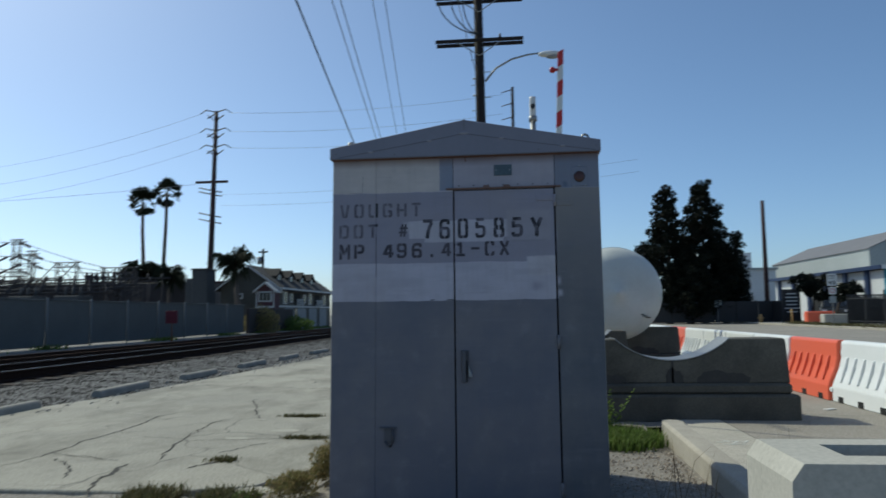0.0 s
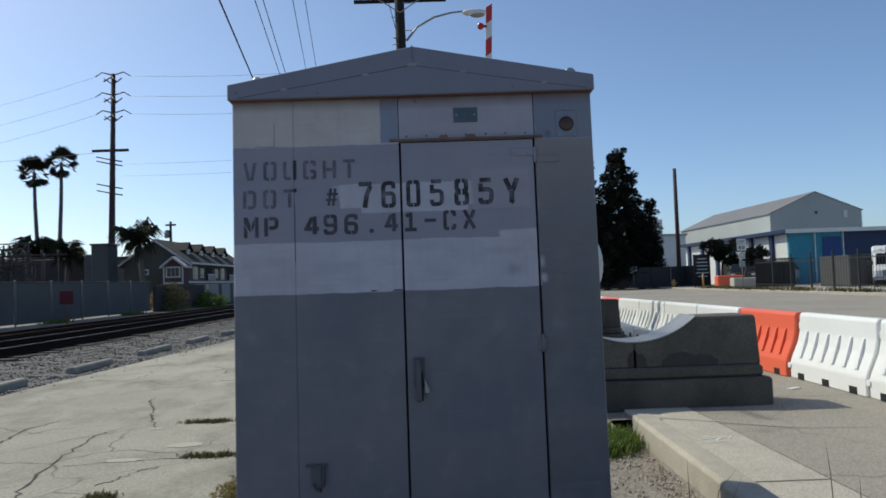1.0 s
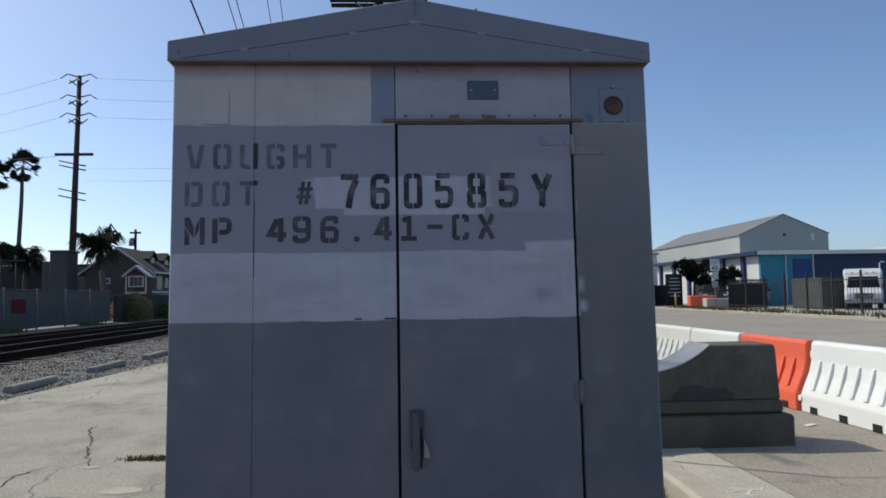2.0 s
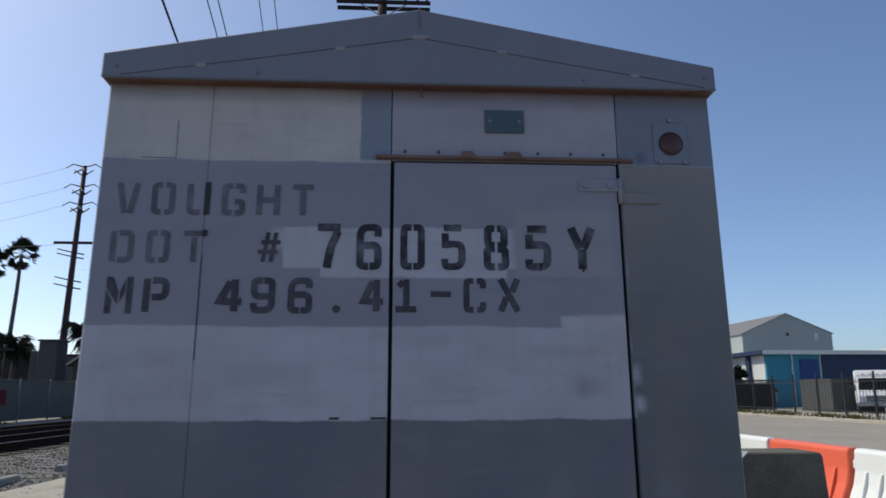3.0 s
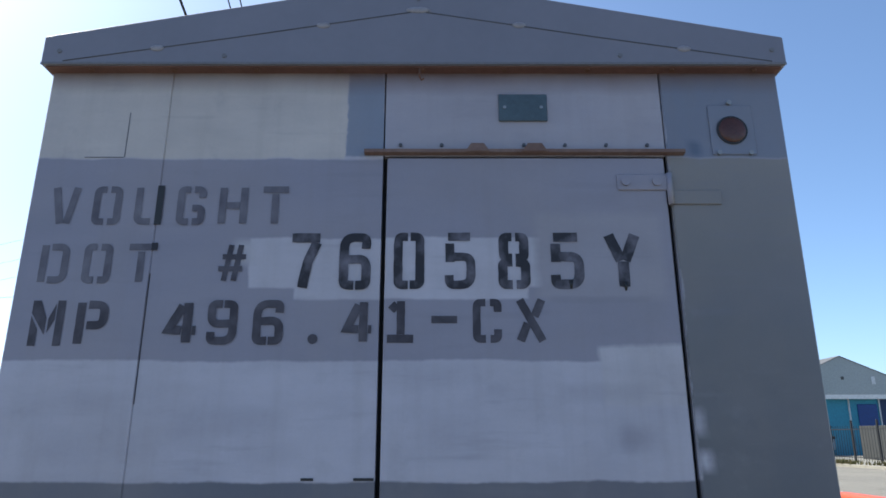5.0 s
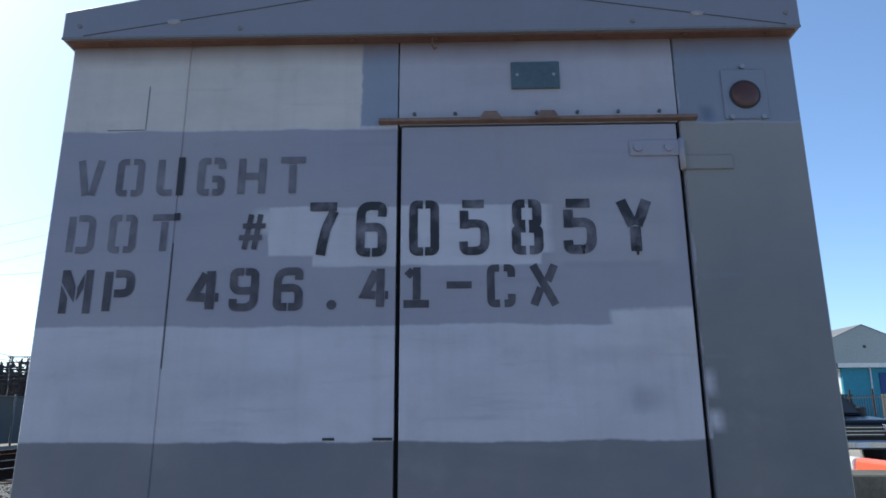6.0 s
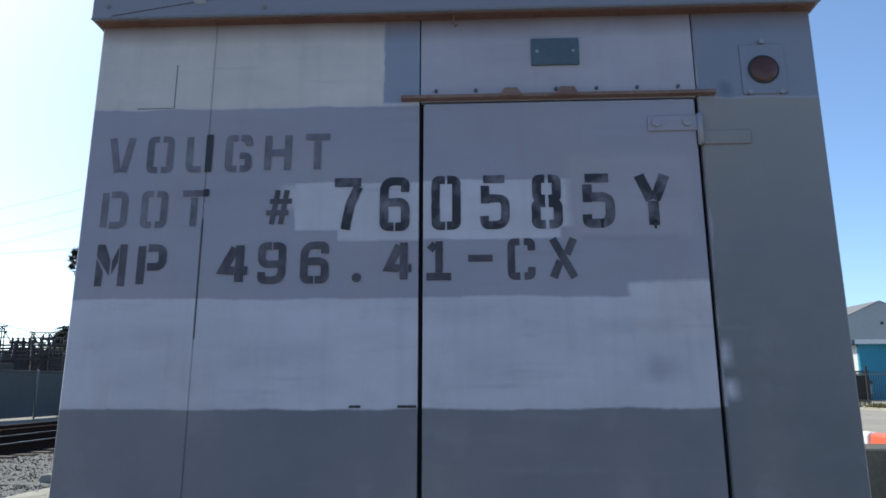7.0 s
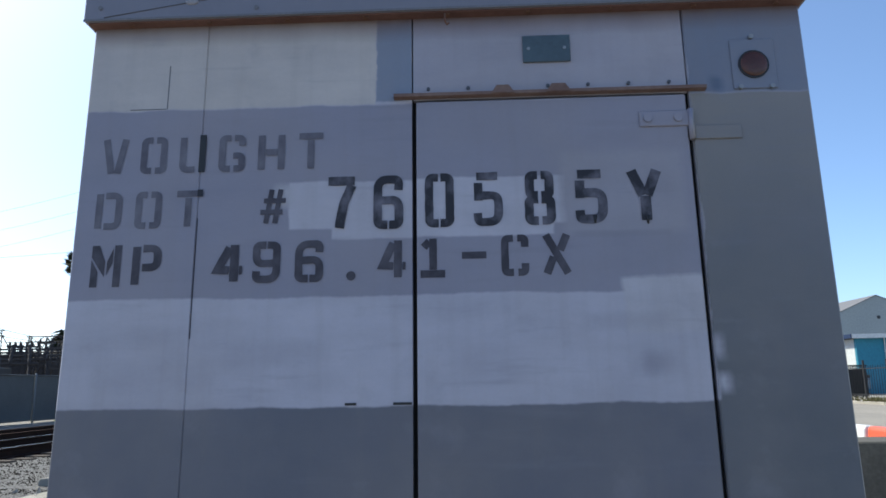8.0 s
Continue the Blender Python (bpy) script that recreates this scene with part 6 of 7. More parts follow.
# strings of insulators hung from arms on the two towers, and a bell-mouthed end to the long truss
for x0, z0 in ((-53.2, 9.3), (-53.2, 7.8), (-53.2, 6.4), (-51.7, 8.0), (-51.7, 7.0)):
    for sgn in (-1, 1):
        st_ = B()
        tube(st_, [(x0, 70, z0), (x0 + sgn * 1.5, 70, z0 + 0.05)], 0.05, 5)
        tube(st_, [(x0 + sgn * 0.7, 70, z0 - 0.05), (x0 + sgn * 1.9, 70, z0 - 0.55)], 0.11, 6)
        part("insulator_string", st_, M_INSUL, ss, "brown insulator string")
for x0, x1, z0, z1 in ((-48.2, -46.0, 4.8, 7.05), (-46.0, -48.2, 4.8, 7.05), (-50.4, -48.2, 4.9, 7.0), (-44.6, -46.0, 4.9, 6.9), (-43.0, -41.9, 6.3, 4.8), (-39.5, -40.6, 6.3, 4.8), (-41.9, -41.2, 4.8, 6.3), (-40.6, -41.2, 4.8, 6.3)):
    br = B()
    tube(br, [(x0, 69.9, z0), (x1, 69.9, z1)], 0.05, 4)
    part("strut", br, M_LATT, ss, "thin steel strut")
for k in range(5):
    bb = B()
    y = 58 + 2.4 * k
    z = 3.4 + 0.42 * k
    tube(bb, [(-75, y, z), (-34.5, y, z)], 0.09, 5)
    for j in range(26):
        x = -74 + 1.55 * j
        tube(bb, [(x, y, 0), (x, y, z + 0.5 * (j % 3 == 0))], 0.06, 4)
        tube(bb, [(x, y, z - 0.1), (x, y, z + 0.45)], 0.12, 6)
    part("busbar", bb, M_LATT, ss, "long busbar on posts")
for k in range(9):
    x = -73 + 4.3 * k + rng.uniform(-0.6, 0.6)
    t = B()
    bx(t, x, x + 2.2, 56.0, 58.0, 0, 3.1, 0.05)
    for j in range(5):
        bx(t, x + 0.1 + 0.42 * j, x + 0.3 + 0.42 * j, 55.6, 56.0, 0.4, 2.7)
    for j in range(3):
        tube(t, [(x + 0.4 + 0.7 * j, 57, 3.1), (x + 0.4 + 0.7 * j, 57, 3.9)], 0.13, 6, 0.07)
    part("transformer", t, M_BOXGREY, ss, "grey finned transformer")
# dense clutter of switch racks, and an added dark backing that blocks the sky behind them
for k in range(30):
    x = -74 + 1.36 * k + rng.uniform(-0.4, 0.4)
    y = rng.uniform(60, 66)
    h = rng.uniform(3.9, 5.5)
    rk = B()
    for sx in (-0.55, 0.55):
        bx(rk, x + sx - 0.05, x + sx + 0.05, y, y + 0.1, 0, h)
    for j in range(4):
        z = h - 0.15 - 0.55 * j
        bx(rk, x - 0.75, x + 0.75, y - 0.06, y + 0.16, z - 0.09, z + 0.05)
        for q in range(3):
            tube(rk, [(x - 0.5 + 0.5 * q, y, z + 0.05), (x - 0.5 + 0.5 * q, y, z + 0.40)], 0.10, 5, 0.06)
    tube(rk, [(x - 0.55, y, h * 0.5), (x + 0.55, y, h)], 0.04, 4)
    part("switch_rack", rk, M_LATT, ss, "brown steel switch rack")
part("switch_room", bx(B(), -76, -33.5, 74.5, 78, 0, 5.0, 0.05), M_LATT, ss, "long dark backing wall added behind the racks")
for za, zb in ((9.6, 6.4), (8.3, 6.0), (7.0, 5.8)):
    wire(sagged((-53, 70, za), (-42.6, 69.8, zb), 0.25), 0.035, M_WIRE, "dark line strung over the substation")

# ---- east side buildings ----
M_WHITEWALL = mat("white_stucco", (0.72, 0.74, 0.74), (0.60, 0.62, 0.63), 0.3, 6, 0.7, relief=0.05)
M_TEAL = mat("teal_blue_cladding", (0.03, 0.25, 0.36), (0.025, 0.20, 0.30), 0.3, 6, 0.6, relief=0.05)
M_BLUE = mat("royal_blue_cladding", (0.012, 0.055, 0.22), (0.010, 0.045, 0.18), 0.3, 6, 0.6, relief=0.05)
M_NAVY = mat("navy_cladding", (0.010, 0.032, 0.10), (0.008, 0.025, 0.078), 0.3, 6, 0.6, relief=0.05)
M_GREYMETAL = mat("pale_grey_sheet_metal", (0.42, 0.45, 0.44), (0.35, 0.38, 0.37), 0.2, 5, 0.6, relief=0.05)
M_GREYROOF = mat("grey_metal_roof", (0.20, 0.195, 0.20), (0.16, 0.155, 0.16), 0.25, 5, 0.6, relief=0.05)
pb_ = empty("far_building")
tagged(pb_, "pale stepped industrial block behind the trees", "building")
part("wall", bx(B(), 25.5, 33.2, 95.0, 110, 0, 6.3, 0.05), M_WHITEWALL, pb_, "pale green-grey wall")
part("upper_wall", bx(B(), 24.5, 31.5, 99.0, 112, 6.3, 8.9, 0.05), M_WHITEWALL, pb_)
part("parapet", bx(B(), 25.3, 33.4, 94.8, 95.2, 6.3, 6.6, 0.02), M_GREYMETAL, pb_)
bb = empty("warehouse")
tagged(bb, "low warehouse with a white side wall and teal and blue front", "warehouse")
part("front_wall_teal", bx(B(), 29.2, 33.7, 59.7, 60.0, 0.1, 4.35), M_TEAL, bb, "teal front cladding")
part("front_wall_blue", bx(B(), 33.7, 62, 59.71, 60.0, 0.1, 4.35), M_NAVY, bb, "dark blue front cladding")
part("roller_door", bx(B(), 31.98, 33.52, 59.62, 59.69, 0.1, 3.95, 0.02), M_BLUE, bb, "bright blue roller door")
for x in (31.3, 33.66):
    part("pilaster", bx(B(), x, x + 0.05, 59.55, 59.7, 0.1, 4.35), M_WHITEWALL, bb)
part("side_wall", bx(B(), 29.2, 29.5, 60.0, 84, 0.1, 4.3), M_WHITEWALL, bb, "white side wall")
for k in range(6):
    part("column", bx(B(), 28.95, 29.19, 62.2 + 4.0 * k, 62.75 + 4.0 * k, 0.1, 4.4), M_NAVY, bb, "dark upright column")
part("roof", bx(B(), 28.7, 63, 59.3, 85, 4.36, 4.62, 0.02), M_GREYROOF, bb, "flat roof with a pale edge")
part("roof_edge", bx(B(), 28.7, 63, 59.2, 59.29, 4.33, 4.66, 0.01), M_WHITEWALL, bb, "pale roof edge")
part("side_edge", bx(B(), 28.6, 28.69, 59.2, 85, 4.33, 4.66, 0.01), M_NAVY, bb, "dark fascia along the side")
for k in range(3):
    # flat black panel painted as the shade within an opening
    part("side_opening", bx(B(), 29.1, 29.18, 63.4 + 8 * k, 65.4 + 8 * k, 0.1, 2.2), M_DARK, bb, "dark doorway")
wh = empty("gabled_hall")
tagged(wh, "large pale grey gabled metal hall behind the warehouse", "industrial hall")
part("gable_wall", prism(B(), [(47.0, 0), (60.0, 0), (60.0, 9.35), (53.5, 12.1), (47.0, 9.2)], 100, 136, "y"), M_GREYMETAL, wh, "pale grey metal walls")
for s, xe, ze in ((-1, 46.8, 9.15), (1, 60.2, 9.3)):
    part("roof_slope", prism(B(), [(53.5, 12.12), (xe, ze), (xe, ze + 0.08), (53.5, 12.20)], 99.9, 136.3), M_GREYROOF, wh, "grey metal roof slope")
part("vent", bx(B(), 53.35, 53.75, 99.9, 99.99, 9.0, 9.4, 0.04), M_BOXGREY, wh)
part("door", bx(B(), 57.4, 57.9, 99.9, 99.99, 8.4, 9.4), M_WHITEWALL, wh, "small white hatch")
for x0, x1, y0, y1, z1, m, lab in ((73, 105, 92, 110, 7.3, M_WHITEWALL, "long white building with a flat roof beyond the warehouse"), (26, 36, 108, 122, 5.6, M_WHITEWALL, "low white building at the end of the road"), (30.5, 36.5, 125, 140, 10.0, M_GREYMETAL, "grey block building behind the trees"), (33, 47, 96, 104, 4.4, M_GREYMETAL, "grey shed beside the hall")):
    e = empty("building")
    tagged(e, lab, "building")
    part("wall", bx(B(), x0, x1, y0, y1, 0, z1), m, e)
    part("roof_edge", bx(B(), x0 - 0.2, x1 + 0.2, y0 - 0.2, y1 + 0.2, z1, z1 + 0.35, 0.02), M_WHITEWALL, e, "pale roof edge")
    for k in range(3):
        part("window", bx(B(), x0 + 1.2 + 2.4 * k, x0 + 2.4 + 2.4 * k, y0 - 0.03, y0 - 0.005, z1 * 0.45, z1 * 0.6), M_GLASS, e, "dark window")

# ---- east fence ----
M_IRON = mat("black_iron", (0.02, 0.02, 0.022), rough=0.6, relief=0.05)
fe = empty("iron_fence")
tagged(fe, "black iron picket fence along the yard", "fence")
sec = None
for k in range(10):
    y = 27 + 2.44 * k
    if sec is None:
        sec = boxpart("rail", (-0.02, 0.02, 0.0, 2.44, 0.25, 0.295), M_IRON, fe, "", 0)
        sec.location = (22.6, y, 0.12)
        picket = boxpart("picket", (-0.009, 0.009, 0.0, 0.018, 0.08, 1.95), M_IRON, fe, "thin upright picket", 0)
        picket.location = (22.6, y - 0.07, 0.12)
        ps = boxpart("post", (-0.045, 0.045, -0.045, 0.045, 0.0, 2.25), M_IRON, fe, "", 0.008)
        ps.location = (22.6, y, 0.12)
    else:
        for src in (sec, ps):
            o = new(src.name.split(".")[0], src.data)
            o.parent, o.location = fe, (22.6, y, 0.12)
    o = new("rail", sec.data)
    o.parent, o.location = fe, (22.6, y, 1.62)
    for j in range(9):
        o = new("picket", picket.data)
        o.parent, o.location = fe, (22.6, y + 0.13 + 0.26 * j, 0.12)
fd = empty("yard_fence")
tagged(fd, "dark screened fence under the trees beyond the road", "fence")
for k in range(9):
    y = 64.5 + 3.5 * k
    if 0 <= k < 9:
        boxpart("panel", (22.9, 22.96, y + 0.04, y + 3.46, 0.2, 2.0), M_IRON, fd, "dark screened panel", 0.005)
        boxpart("post", (22.88, 22.98, y - 0.04, y + 0.03, 0.1, 2.15), M_IRON, fd, "", 0.005)
for k in range(6):
    boxpart("panel", (12.2 + 1.9 * k, 14.05 + 1.9 * k, 67.0, 67.05, 0.1, 2.0), M_IRON, fd, "dark screened panel", 0.005)
sc = empty("screen_panel")
tagged(sc, "grey screened dumpster enclosure behind the iron fence", "enclosure")
part("front", bx(B(), 26.1, 29.4, 46.0, 46.1, 0.15, 2.15, 0.02), M_BOXGREY, sc, "grey fabric screen")
part("side", bx(B(), 26.1, 26.2, 46.1, 49.5, 0.15, 2.15, 0.02), M_BOXGREY, sc)
M_CORR = mat("galvanised_corrugated", (0.34, 0.35, 0.36), (0.26, 0.27, 0.28), 1, 9, 0.5, metal=0.3, relief=0.1)
cf = B()
for k in range(90):
    bx(cf, 32.6 + 0.16 * k, 32.7 + 0.16 * k, 47.0, 47.06 , 0.15, 2.35)
bx(cf, 32.6, 47.0, 47.06, 47.10, 0.15, 2.3)
cfe = empty("slatted_screen")
tagged(cfe, "pale corrugated screen wall beside the van", "screen")
part("slats", cf, M_CORR, cfe)
gt = empty("iron_gate")
tagged(gt, "open dark iron gate at the yard entrance", "gate")
g = B()
for k in range(34):
    bx(g, 22.6 + 0.085 * k, 22.64 + 0.085 * k, 51.6, 51.63, 0.12, 2.2)
for z in (0.3, 1.2, 2.1):
    bx(g, 22.6, 25.5, 51.59, 51.64, z, z + 0.06)
part("leaf", g, M_IRON, gt)
# dark sheet added to deepen the background behind the gate bars
part("mesh_screen", bx(B(), 22.62, 25.45, 51.66, 51.68, 0.2, 1.9), M_IRON, gt, "dark sheet added behind the bars")
lampost = empty("yard_lamp")
tagged(lampost, "thin pale yard lamp post against the blue wall", "lamp post")
part("post", tube(B(), [(37.6, 57, 0.1), (37.6, 57, 3.4), (37.75, 57, 3.55), (38.0, 57, 3.5)], 0.05, 6), M_WHITEWALL, lampost)

# ---- signs by the far road ----
mn = empty("monument_sign")
tagged(mn, "black upright sign board with lines of white writing", "sign")
part("board", bx(B(), 23.5, 25.0, 66.0, 66.25, 0.12, 3.0, 0.02), M_BLACK, mn)
for k, w in enumerate((0.8, 1.0, 1.0, 0.9, 1.2, 0.9)):
    part("writing_bar", bx(B(), 24.25 - w / 2, 24.25 + w / 2, 65.985, 65.998, 2.55 - 0.32 * k, 2.64 - 0.32 * k), M_WHITE, mn, "bar of white writing")
sl_ = empty("speed_limit_sign")
tagged(sl_, "white speed limit 40 sign with smaller plates on one post", "sign")
PXS, PYS = 22.1, 52.6
part("post", tube(B(), [(PXS, PYS, 0.1), (PXS, PYS, 3.7)], 0.035, 6), M_STEEL, sl_)
pt = part("plate", bx(B(), PXS - 0.33, PXS + 0.33, PYS - 0.06, PYS - 0.045, 2.85, 3.68, 0.004), M_WHITE, sl_, "white speed limit plate")
for ch, x in zip("40", (-0.24, 0.03)):
    letter(ch, PXS + x, PXS + x + 0.21, 2.92, 3.22, PYS - 0.064, M_BLACK, pt)
for word, z0 in (("SPEED", 3.48), ("LIMIT", 3.32)):
    for k, ch in enumerate(word):
        x = PXS - 0.25 + 0.103 * k
        letter(ch, x, x + (0.03 if ch == "I" else 0.075), z0, z0 + 0.11, PYS - 0.064, M_BLACK, pt)
part("plate", bx(B(), PXS - 0.24, PXS + 0.24, PYS - 0.06, PYS - 0.045, 2.25, 2.72, 0.004), M_WHITE, sl_, "small white plate")
rg = B()
tube(rg, [(PXS + 0.15 * math.cos(a), PYS - 0.066, 2.49 + 0.15 * math.sin(a)) for a in (2 * math.pi * k / 20 for k in range(21))], 0.022, 5)
part("ring", rg, M_RED, sl_, "red prohibition ring")
part("plate", bx(B(), PXS - 0.22, PXS + 0.22, PYS - 0.06, PYS - 0.045, 1.65, 2.10, 0.004), M_GREYMETAL, sl_, "small grey plate")
s2 = empty("road_sign")
tagged(s2, "small sign on a thin post under the trees", "sign")
part("post", tube(B(), [(17.9, 66.0, 0.0), (17.9, 66.0, 1.9)], 0.03, 6), M_STEEL, s2)
part("plate", bx(B(), 17.6, 18.2, 65.92, 65.95, 1.5, 2.1, 0.004), M_GREYMETAL, s2)
hy = empty("fire_hydrant")
tagged(hy, "yellow fire hydrant on the far pavement", "fire hydrant")
M_YEL = mat("faded_yellow_paint", (0.42, 0.27, 0.10), rough=0.6, relief=0.1)
part("barrel", tube(B(), [(20.9, 64, 0.1), (20.9, 64, 0.55), (20.9, 64, 0.75), (20.9, 64, 0.82)], 0.16, 10, 0.09), M_YEL, hy, "", True)
part("outlet", tube(B(), [(20.65, 64, 0.5), (21.15, 64, 0.5)], 0.07, 8), M_YEL, hy)
cbk = boxpart("concrete_block", (22.3, 25.2, 54.6, 55.4, 0.12, 0.85), M_CONC, None, "", 0.05)
tagged(cbk, "pale concrete block at the yard entrance", "concrete block")
ob_ = boxpart("water_barrier", (22.5, 24.6, 58.2, 58.9, 0.12, 1.05), M_ORANGE_PL, None, "", 0.08)
tagged(ob_, "orange plastic barrier beside the yard entrance", "road barrier")
bol = part("bollard", tube(B(), [(22.2, 60.5, 0.1), (22.2, 60.5, 1.25)], 0.09, 8), M_YEL)
tagged(bol, "faded yellow steel bollard at the entrance", "bollard")


# ---- vehicles ----
M_TYRE = mat("tyre_rubber", (0.016, 0.016, 0.016), rough=0.85, relief=0.2)
M_RIM = mat("wheel_alloy", (0.35, 0.35, 0.36), rough=0.35, metal=0.8, relief=0.05)
M_CARGLASS = mat("tinted_car_glass", (0.015, 0.018, 0.022), rough=0.06, relief=0)
M_LAMP = mat("clear_headlamp", (0.75, 0.77, 0.80), rough=0.12, relief=0)
M_TAIL = mat("red_tail_lamp", (0.35, 0.012, 0.012), rough=0.2, relief=0)
M_CHROME = mat("chrome", (0.6, 0.6, 0.62), rough=0.18, metal=1.0, relief=0)


def paint(name, col):
    m = mat(name, col, tuple(c * 0.9 for c in col), 1.0, 30, 0.25, relief=0.02)
    m.node_tree.nodes["Principled BSDF"].inputs["Specular IOR Level"].default_value = 0.25
    return m


def wheel(th, x, y, r, side):
    w = part("wheel", tube(B(), [(x, y, r), (x + side * 0.24, y, r)], r, 24), M_TYRE, th, "black tyre")
    part("rim", tube(B(), [(x - side * 0.004, y, r), (x - side * 0.03, y, r)], r * 0.62, 16, r * 0.5), M_RIM, w, "alloy rim")
    sp_ = B()
    for k in range(5):
        a = 2 * math.pi * k / 5
        bx(sp_, -0.012, 0.004, -0.035, 0.035, 0.05, r * 0.56, 0.0, Matrix.Translation((x - side * 0.032, y, r)) @ Matrix.Rotation(a, 4, "X"))
    part("spoke", sp_, M_RIM, w)
    return w


def pickup(label, colour, light=M_LAMP):
    """A crew-cab pickup, its front at y = 0, facing -y, its middle at x = 0."""
    th = empty("pickup_truck")
    tagged(th, label, "pickup truck")
    W = 0.98
    low = [(0.08, 0.48), (0.0, 0.62), (0.0, 1.02), (0.12, 1.12), (1.45, 1.20), (5.75, 1.22), (5.8, 0.60), (5.72, 0.46), (5.05, 0.46), (4.95, 0.72), (4.70, 0.92), (4.30, 0.92), (4.05, 0.72), (3.95, 0.40), (1.55, 0.40), (1.45, 0.72), (1.20, 0.92), (0.80, 0.92), (0.55, 0.72), (0.45, 0.46)]
    part("body", prism(B(), low, -W, W, "x", bev=0.04), colour, th, "painted lower body")
    cabn = B()
    vs = [cabn.verts.new(p) for p in ((-0.93, 1.30, 1.18), (0.93, 1.30, 1.18), (0.93, 3.95, 1.2), (-0.93, 3.95, 1.2), (-0.74, 2.05, 1.84), (0.74, 2.05, 1.84), (0.76, 3.60, 1.86), (-0.76, 3.60, 1.86))]
    for f in ((0, 1, 5, 4), (1, 2, 6, 5), (2, 3, 7, 6), (3, 0, 4, 7), (4, 5, 6, 7), (3, 2, 1, 0)):
        cabn.faces.new([vs[i] for i in f])
    bmesh.ops.bevel(cabn, geom=cabn.edges[:], offset=0.06, segments=2, affect="EDGES")
    part("cab", cabn, colour, th, "painted crew cab")

    def pane(pts, n):
        bm = B()
        q = [Vector(p) for p in pts]
        nrm = (q[1] - q[0]).cross(q[2] - q[0]).normalized() * 0.012 * n
        a, b = [bm.verts.new(p + nrm) for p in q], [bm.verts.new(p - nrm * 0.5) for p in q]
        bm.faces.new(a), bm.faces.new(b[::-1])
        for k in range(4):
            bm.faces.new((a[k], b[k], b[(k + 1) % 4], a[(k + 1) % 4]))
        bmesh.ops.recalc_face_normals(bm, faces=bm.faces[:])
        return bm

    part("windscreen", pane(((-0.82, 1.385, 1.26), (0.82, 1.385, 1.26), (0.68, 2.0, 1.79), (-0.68, 2.0, 1.79)), 1), M_CARGLASS, th, "dark windscreen")
    for s in (-1, 1):
        for ya, yb, yc, yd in ((1.75, 2.55, 2.55, 2.12), (2.65, 3.45, 3.40, 2.65)):
            part("side_window", pane(((s * 0.915, ya, 1.27), (s * 0.915, yb, 1.27), (s * 0.775, yc, 1.76), (s * 0.775, yd, 1.76)), s), M_CARGLASS, th, "tinted side window")
        part("mirror", bx(B(), s * 0.98, s * 1.20, 1.72, 1.84, 1.20, 1.42, 0.03), M_BLACK, th, "door mirror")
        part("headlight", bx(B(), s * 0.62, s * 0.97, -0.03, 0.10, 0.84, 1.02, 0.02), light, th, "clear headlight")
        part("tail_light", bx(B(), s * 0.82, s * 0.985, 5.72, 5.82, 0.80, 1.18, 0.02), M_TAIL, th, "red tail light")
        part("handle", bx(B(), s * 0.978, s * 1.0, 2.35, 2.55, 1.04, 1.08, 0.006), M_CHROME, th)
        part("handle", bx(B(), s * 0.978, s * 1.0, 3.30, 3.50, 1.05, 1.09, 0.006), M_CHROME, th)
        wheel(th, s * 0.99, 1.0, 0.40, -s)
        wheel(th, s * 0.99, 4.5, 0.40, -s)
    part("grille", bx(B(), -0.58, 0.58, -0.035, 0.05, 0.72, 1.0, 0.02), M_BLACK, th, "black grille")
    for z in (0.78, 0.86, 0.94):
        part("grille_bar", bx(B(), -0.56, 0.56, -0.045, -0.034, z, z + 0.02), M_CHROME, th)
    part("bumper", bx(B(), -0.97, 0.97, -0.10, 0.12, 0.46, 0.66, 0.04), M_CHROME, th, "front bumper")
    part("number_plate", bx(B(), -0.16, 0.16, -0.115, -0.101, 0.50, 0.62), M_WHITE, th, "plain plate")
    part("rear_bumper", bx(B(), -0.95, 0.95, 5.75, 5.92, 0.46, 0.64, 0.03), M_CHROME, th)
    part("bed_floor", bx(B(), -0.85, 0.85, 4.05, 5.7, 1.222, 1.228), M_BLACK, th, "dark bed cover")
    return th


car = pickup("dark blue-black crew-cab pickup driving along the road", paint("dark_blue_black_car_paint", (0.002, 0.003, 0.006)))
pk = pickup("silver pickup parked inside the yard gate", paint("silver_car_paint", (0.45, 0.47, 0.48)))
pk.matrix_world = pose(27.2, 57.5, 0.12, 0, 0, -35)
pk2 = pickup("dark pickup parked behind the yard fence", paint("charcoal_car_paint", (0.03, 0.032, 0.036)))
pk2.matrix_world = pose(25.6, 60.5, 0.12, 0, 0, -20)

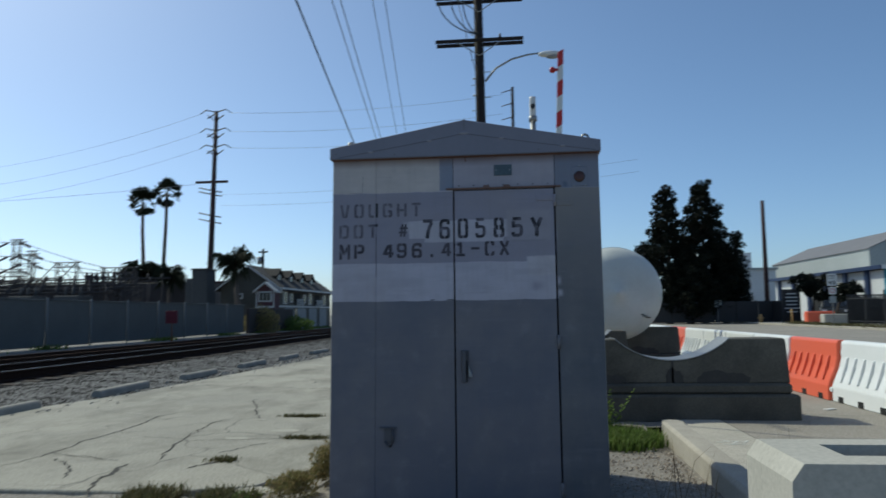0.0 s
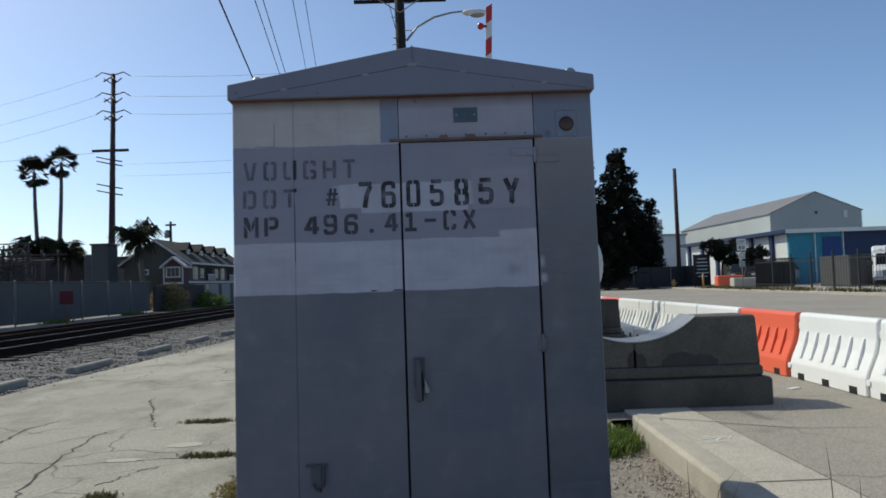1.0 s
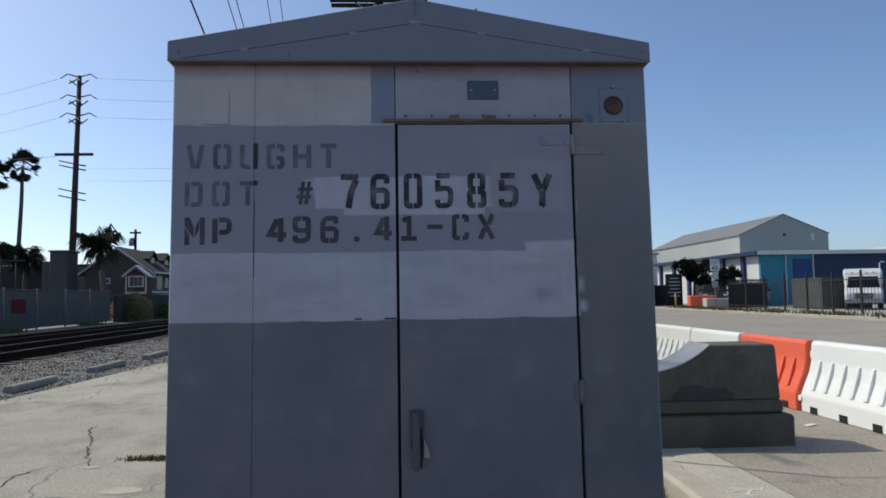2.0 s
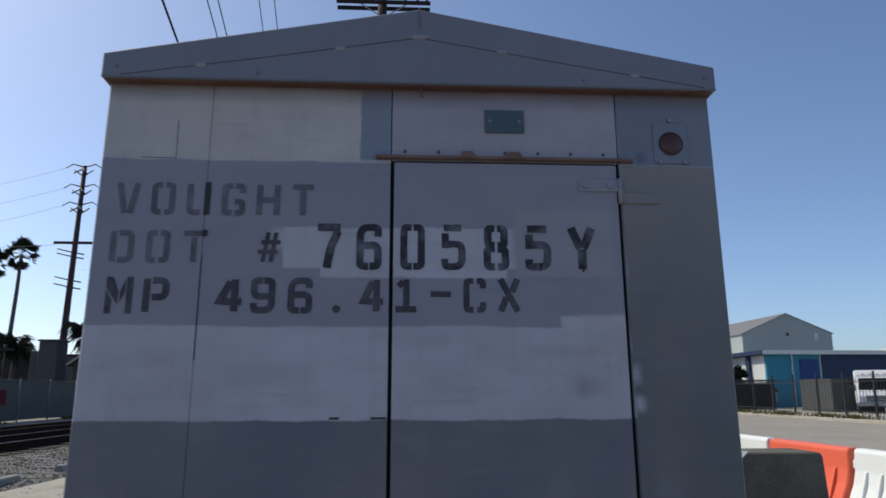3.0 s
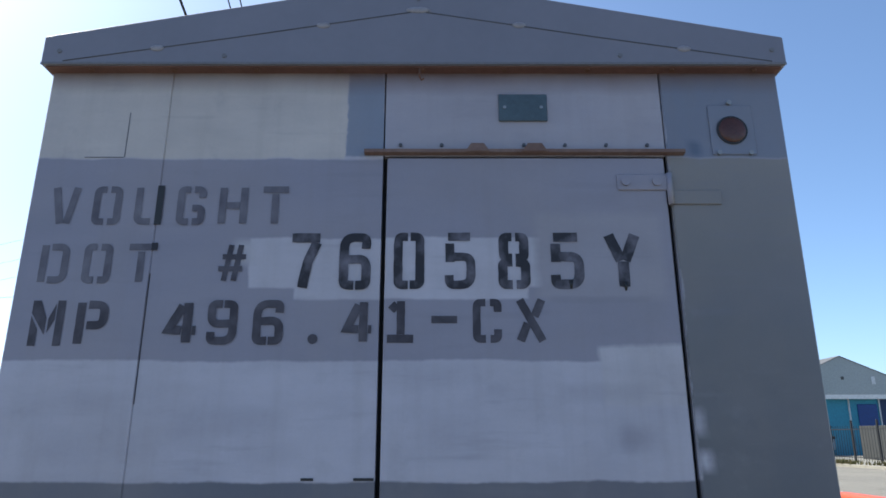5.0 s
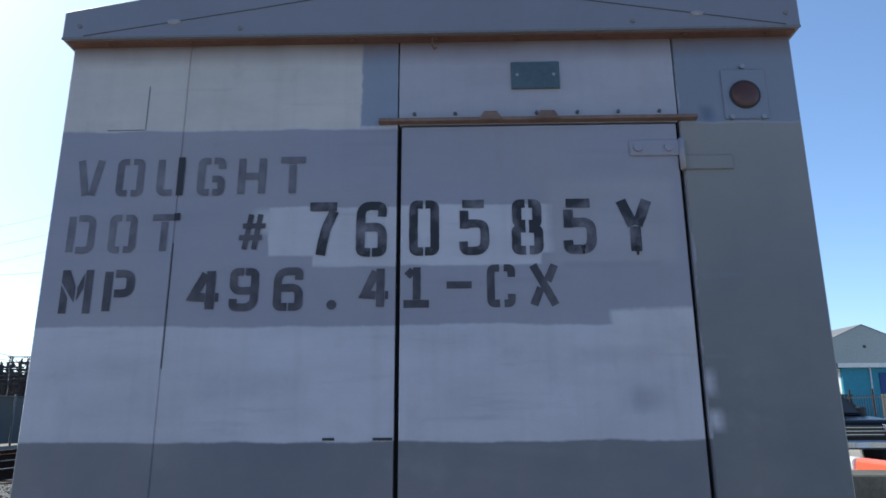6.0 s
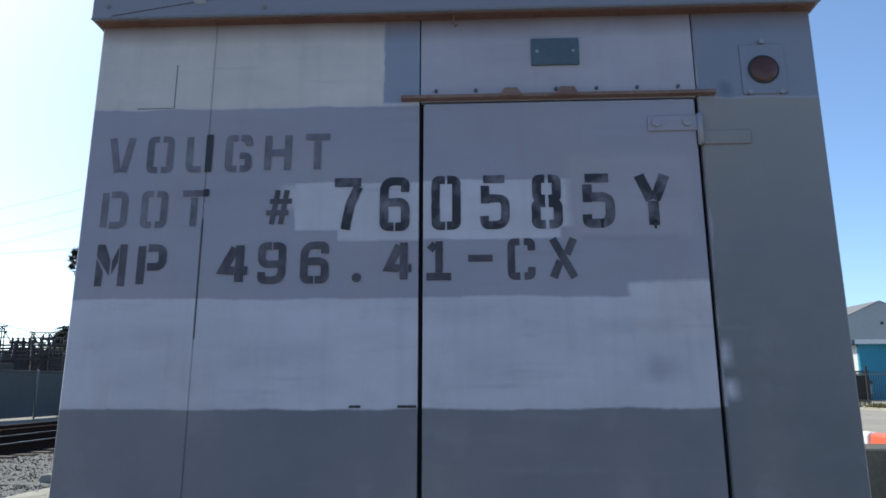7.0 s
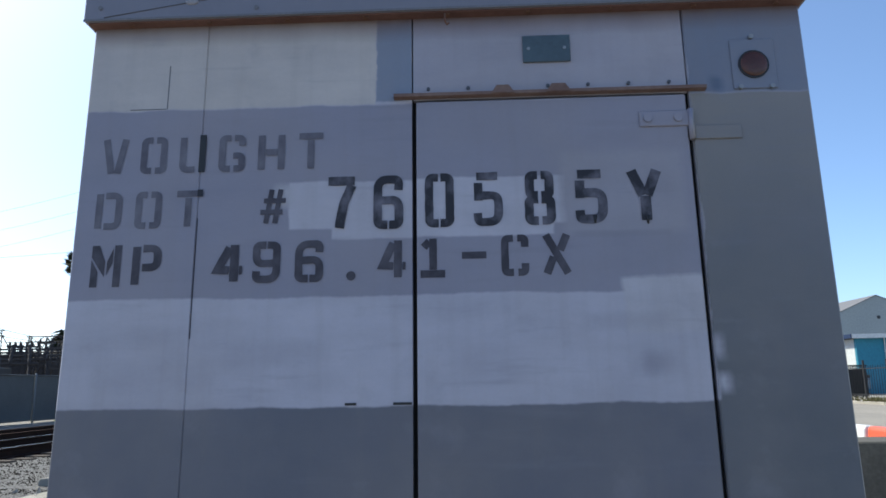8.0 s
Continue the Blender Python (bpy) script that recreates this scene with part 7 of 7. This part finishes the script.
van = empty("van")
tagged(van, "white box-body shuttle van parked facing the road behind the fence", "van")
M_VAN = paint("white_van_paint", (0.72, 0.73, 0.74))
part("box_body", prism(B(), [(1.75, 0.42), (1.75, 2.15), (1.85, 2.34), (2.15, 2.50), (2.6, 2.55), (5.5, 2.55), (5.7, 2.40), (5.7, 0.42)], -1.05, 1.05, "x", bev=0.09), M_VAN, van, "tall white body with a rounded brow")
part("bonnet", prism(B(), [(0.0, 0.5), (0.0, 1.05), (0.25, 1.20), (0.95, 1.30), (1.5, 2.08), (1.9, 2.12), (1.9, 0.5)], -0.95, 0.95, "x", bev=0.06), M_VAN, van, "white bonnet and cab")
w_ = B()
vs = [w_.verts.new(p) for p in ((-0.86, 0.98, 1.34), (0.86, 0.98, 1.34), (0.78, 1.46, 2.02), (-0.78, 1.46, 2.02))]
w_.faces.new(vs)
bmesh.ops.solidify(w_, geom=w_.faces[:], thickness=0.02)
bmesh.ops.translate(w_, verts=w_.verts[:], vec=(0, -0.03, 0.02))
part("windscreen", w_, M_CARGLASS, van, "dark windscreen")
part("grille", bx(B(), -0.5, 0.5, -0.05, 0.03, 0.66, 1.02, 0.02), M_CHROME, van, "broad grille")
for z in (0.72, 0.82, 0.92):
    part("grille_gap", bx(B(), -0.46, 0.46, -0.06, -0.051, z, z + 0.05), M_BLACK, van)
for s in (-1, 1):
    part("headlight", bx(B(), s * 0.56, s * 0.88, -0.04, 0.06, 0.72, 1.0, 0.02), M_LAMP, van, "clear headlight")
    part("mirror", bx(B(), s * 1.0, s * 1.28, 1.15, 1.27, 1.30, 1.62, 0.03), M_BLACK, van, "tall black mirror")
    wheel(van, s * 0.98, 0.85, 0.40, -s)
    wheel(van, s * 1.02, 4.6, 0.40, -s)
    part("side_window", bx(B(), s * 1.04, s * 1.062, 2.0, 5.0, 1.45, 2.1), M_CARGLASS, van, "tinted side windows")
part("bumper", bx(B(), -0.95, 0.95, -0.14, 0.05, 0.42, 0.64, 0.03), M_CHROME, van, "front bumper")
for k in range(4):
    part("brow_lamp", bx(B(), -0.62 + 0.38 * k, -0.52 + 0.38 * k, 1.76, 1.82, 2.27, 2.32, 0.01), M_YEL, van, "small amber marker lamp")
van.matrix_world = pose(27.0, 43.2, 0.12, 0, 0, -33)


# ---- things that move ----
def motions():
    """The dark pickup drives past on the near lane at a steady speed."""
    rows = []
    for k in range(17):
        t = 0.5 * k
        rows.append((t, pose(8.9, 16.6 - 18.7 * (t - 6.2), -0.012, 0, 0, 0)))
    walk(car, rows)


motions()
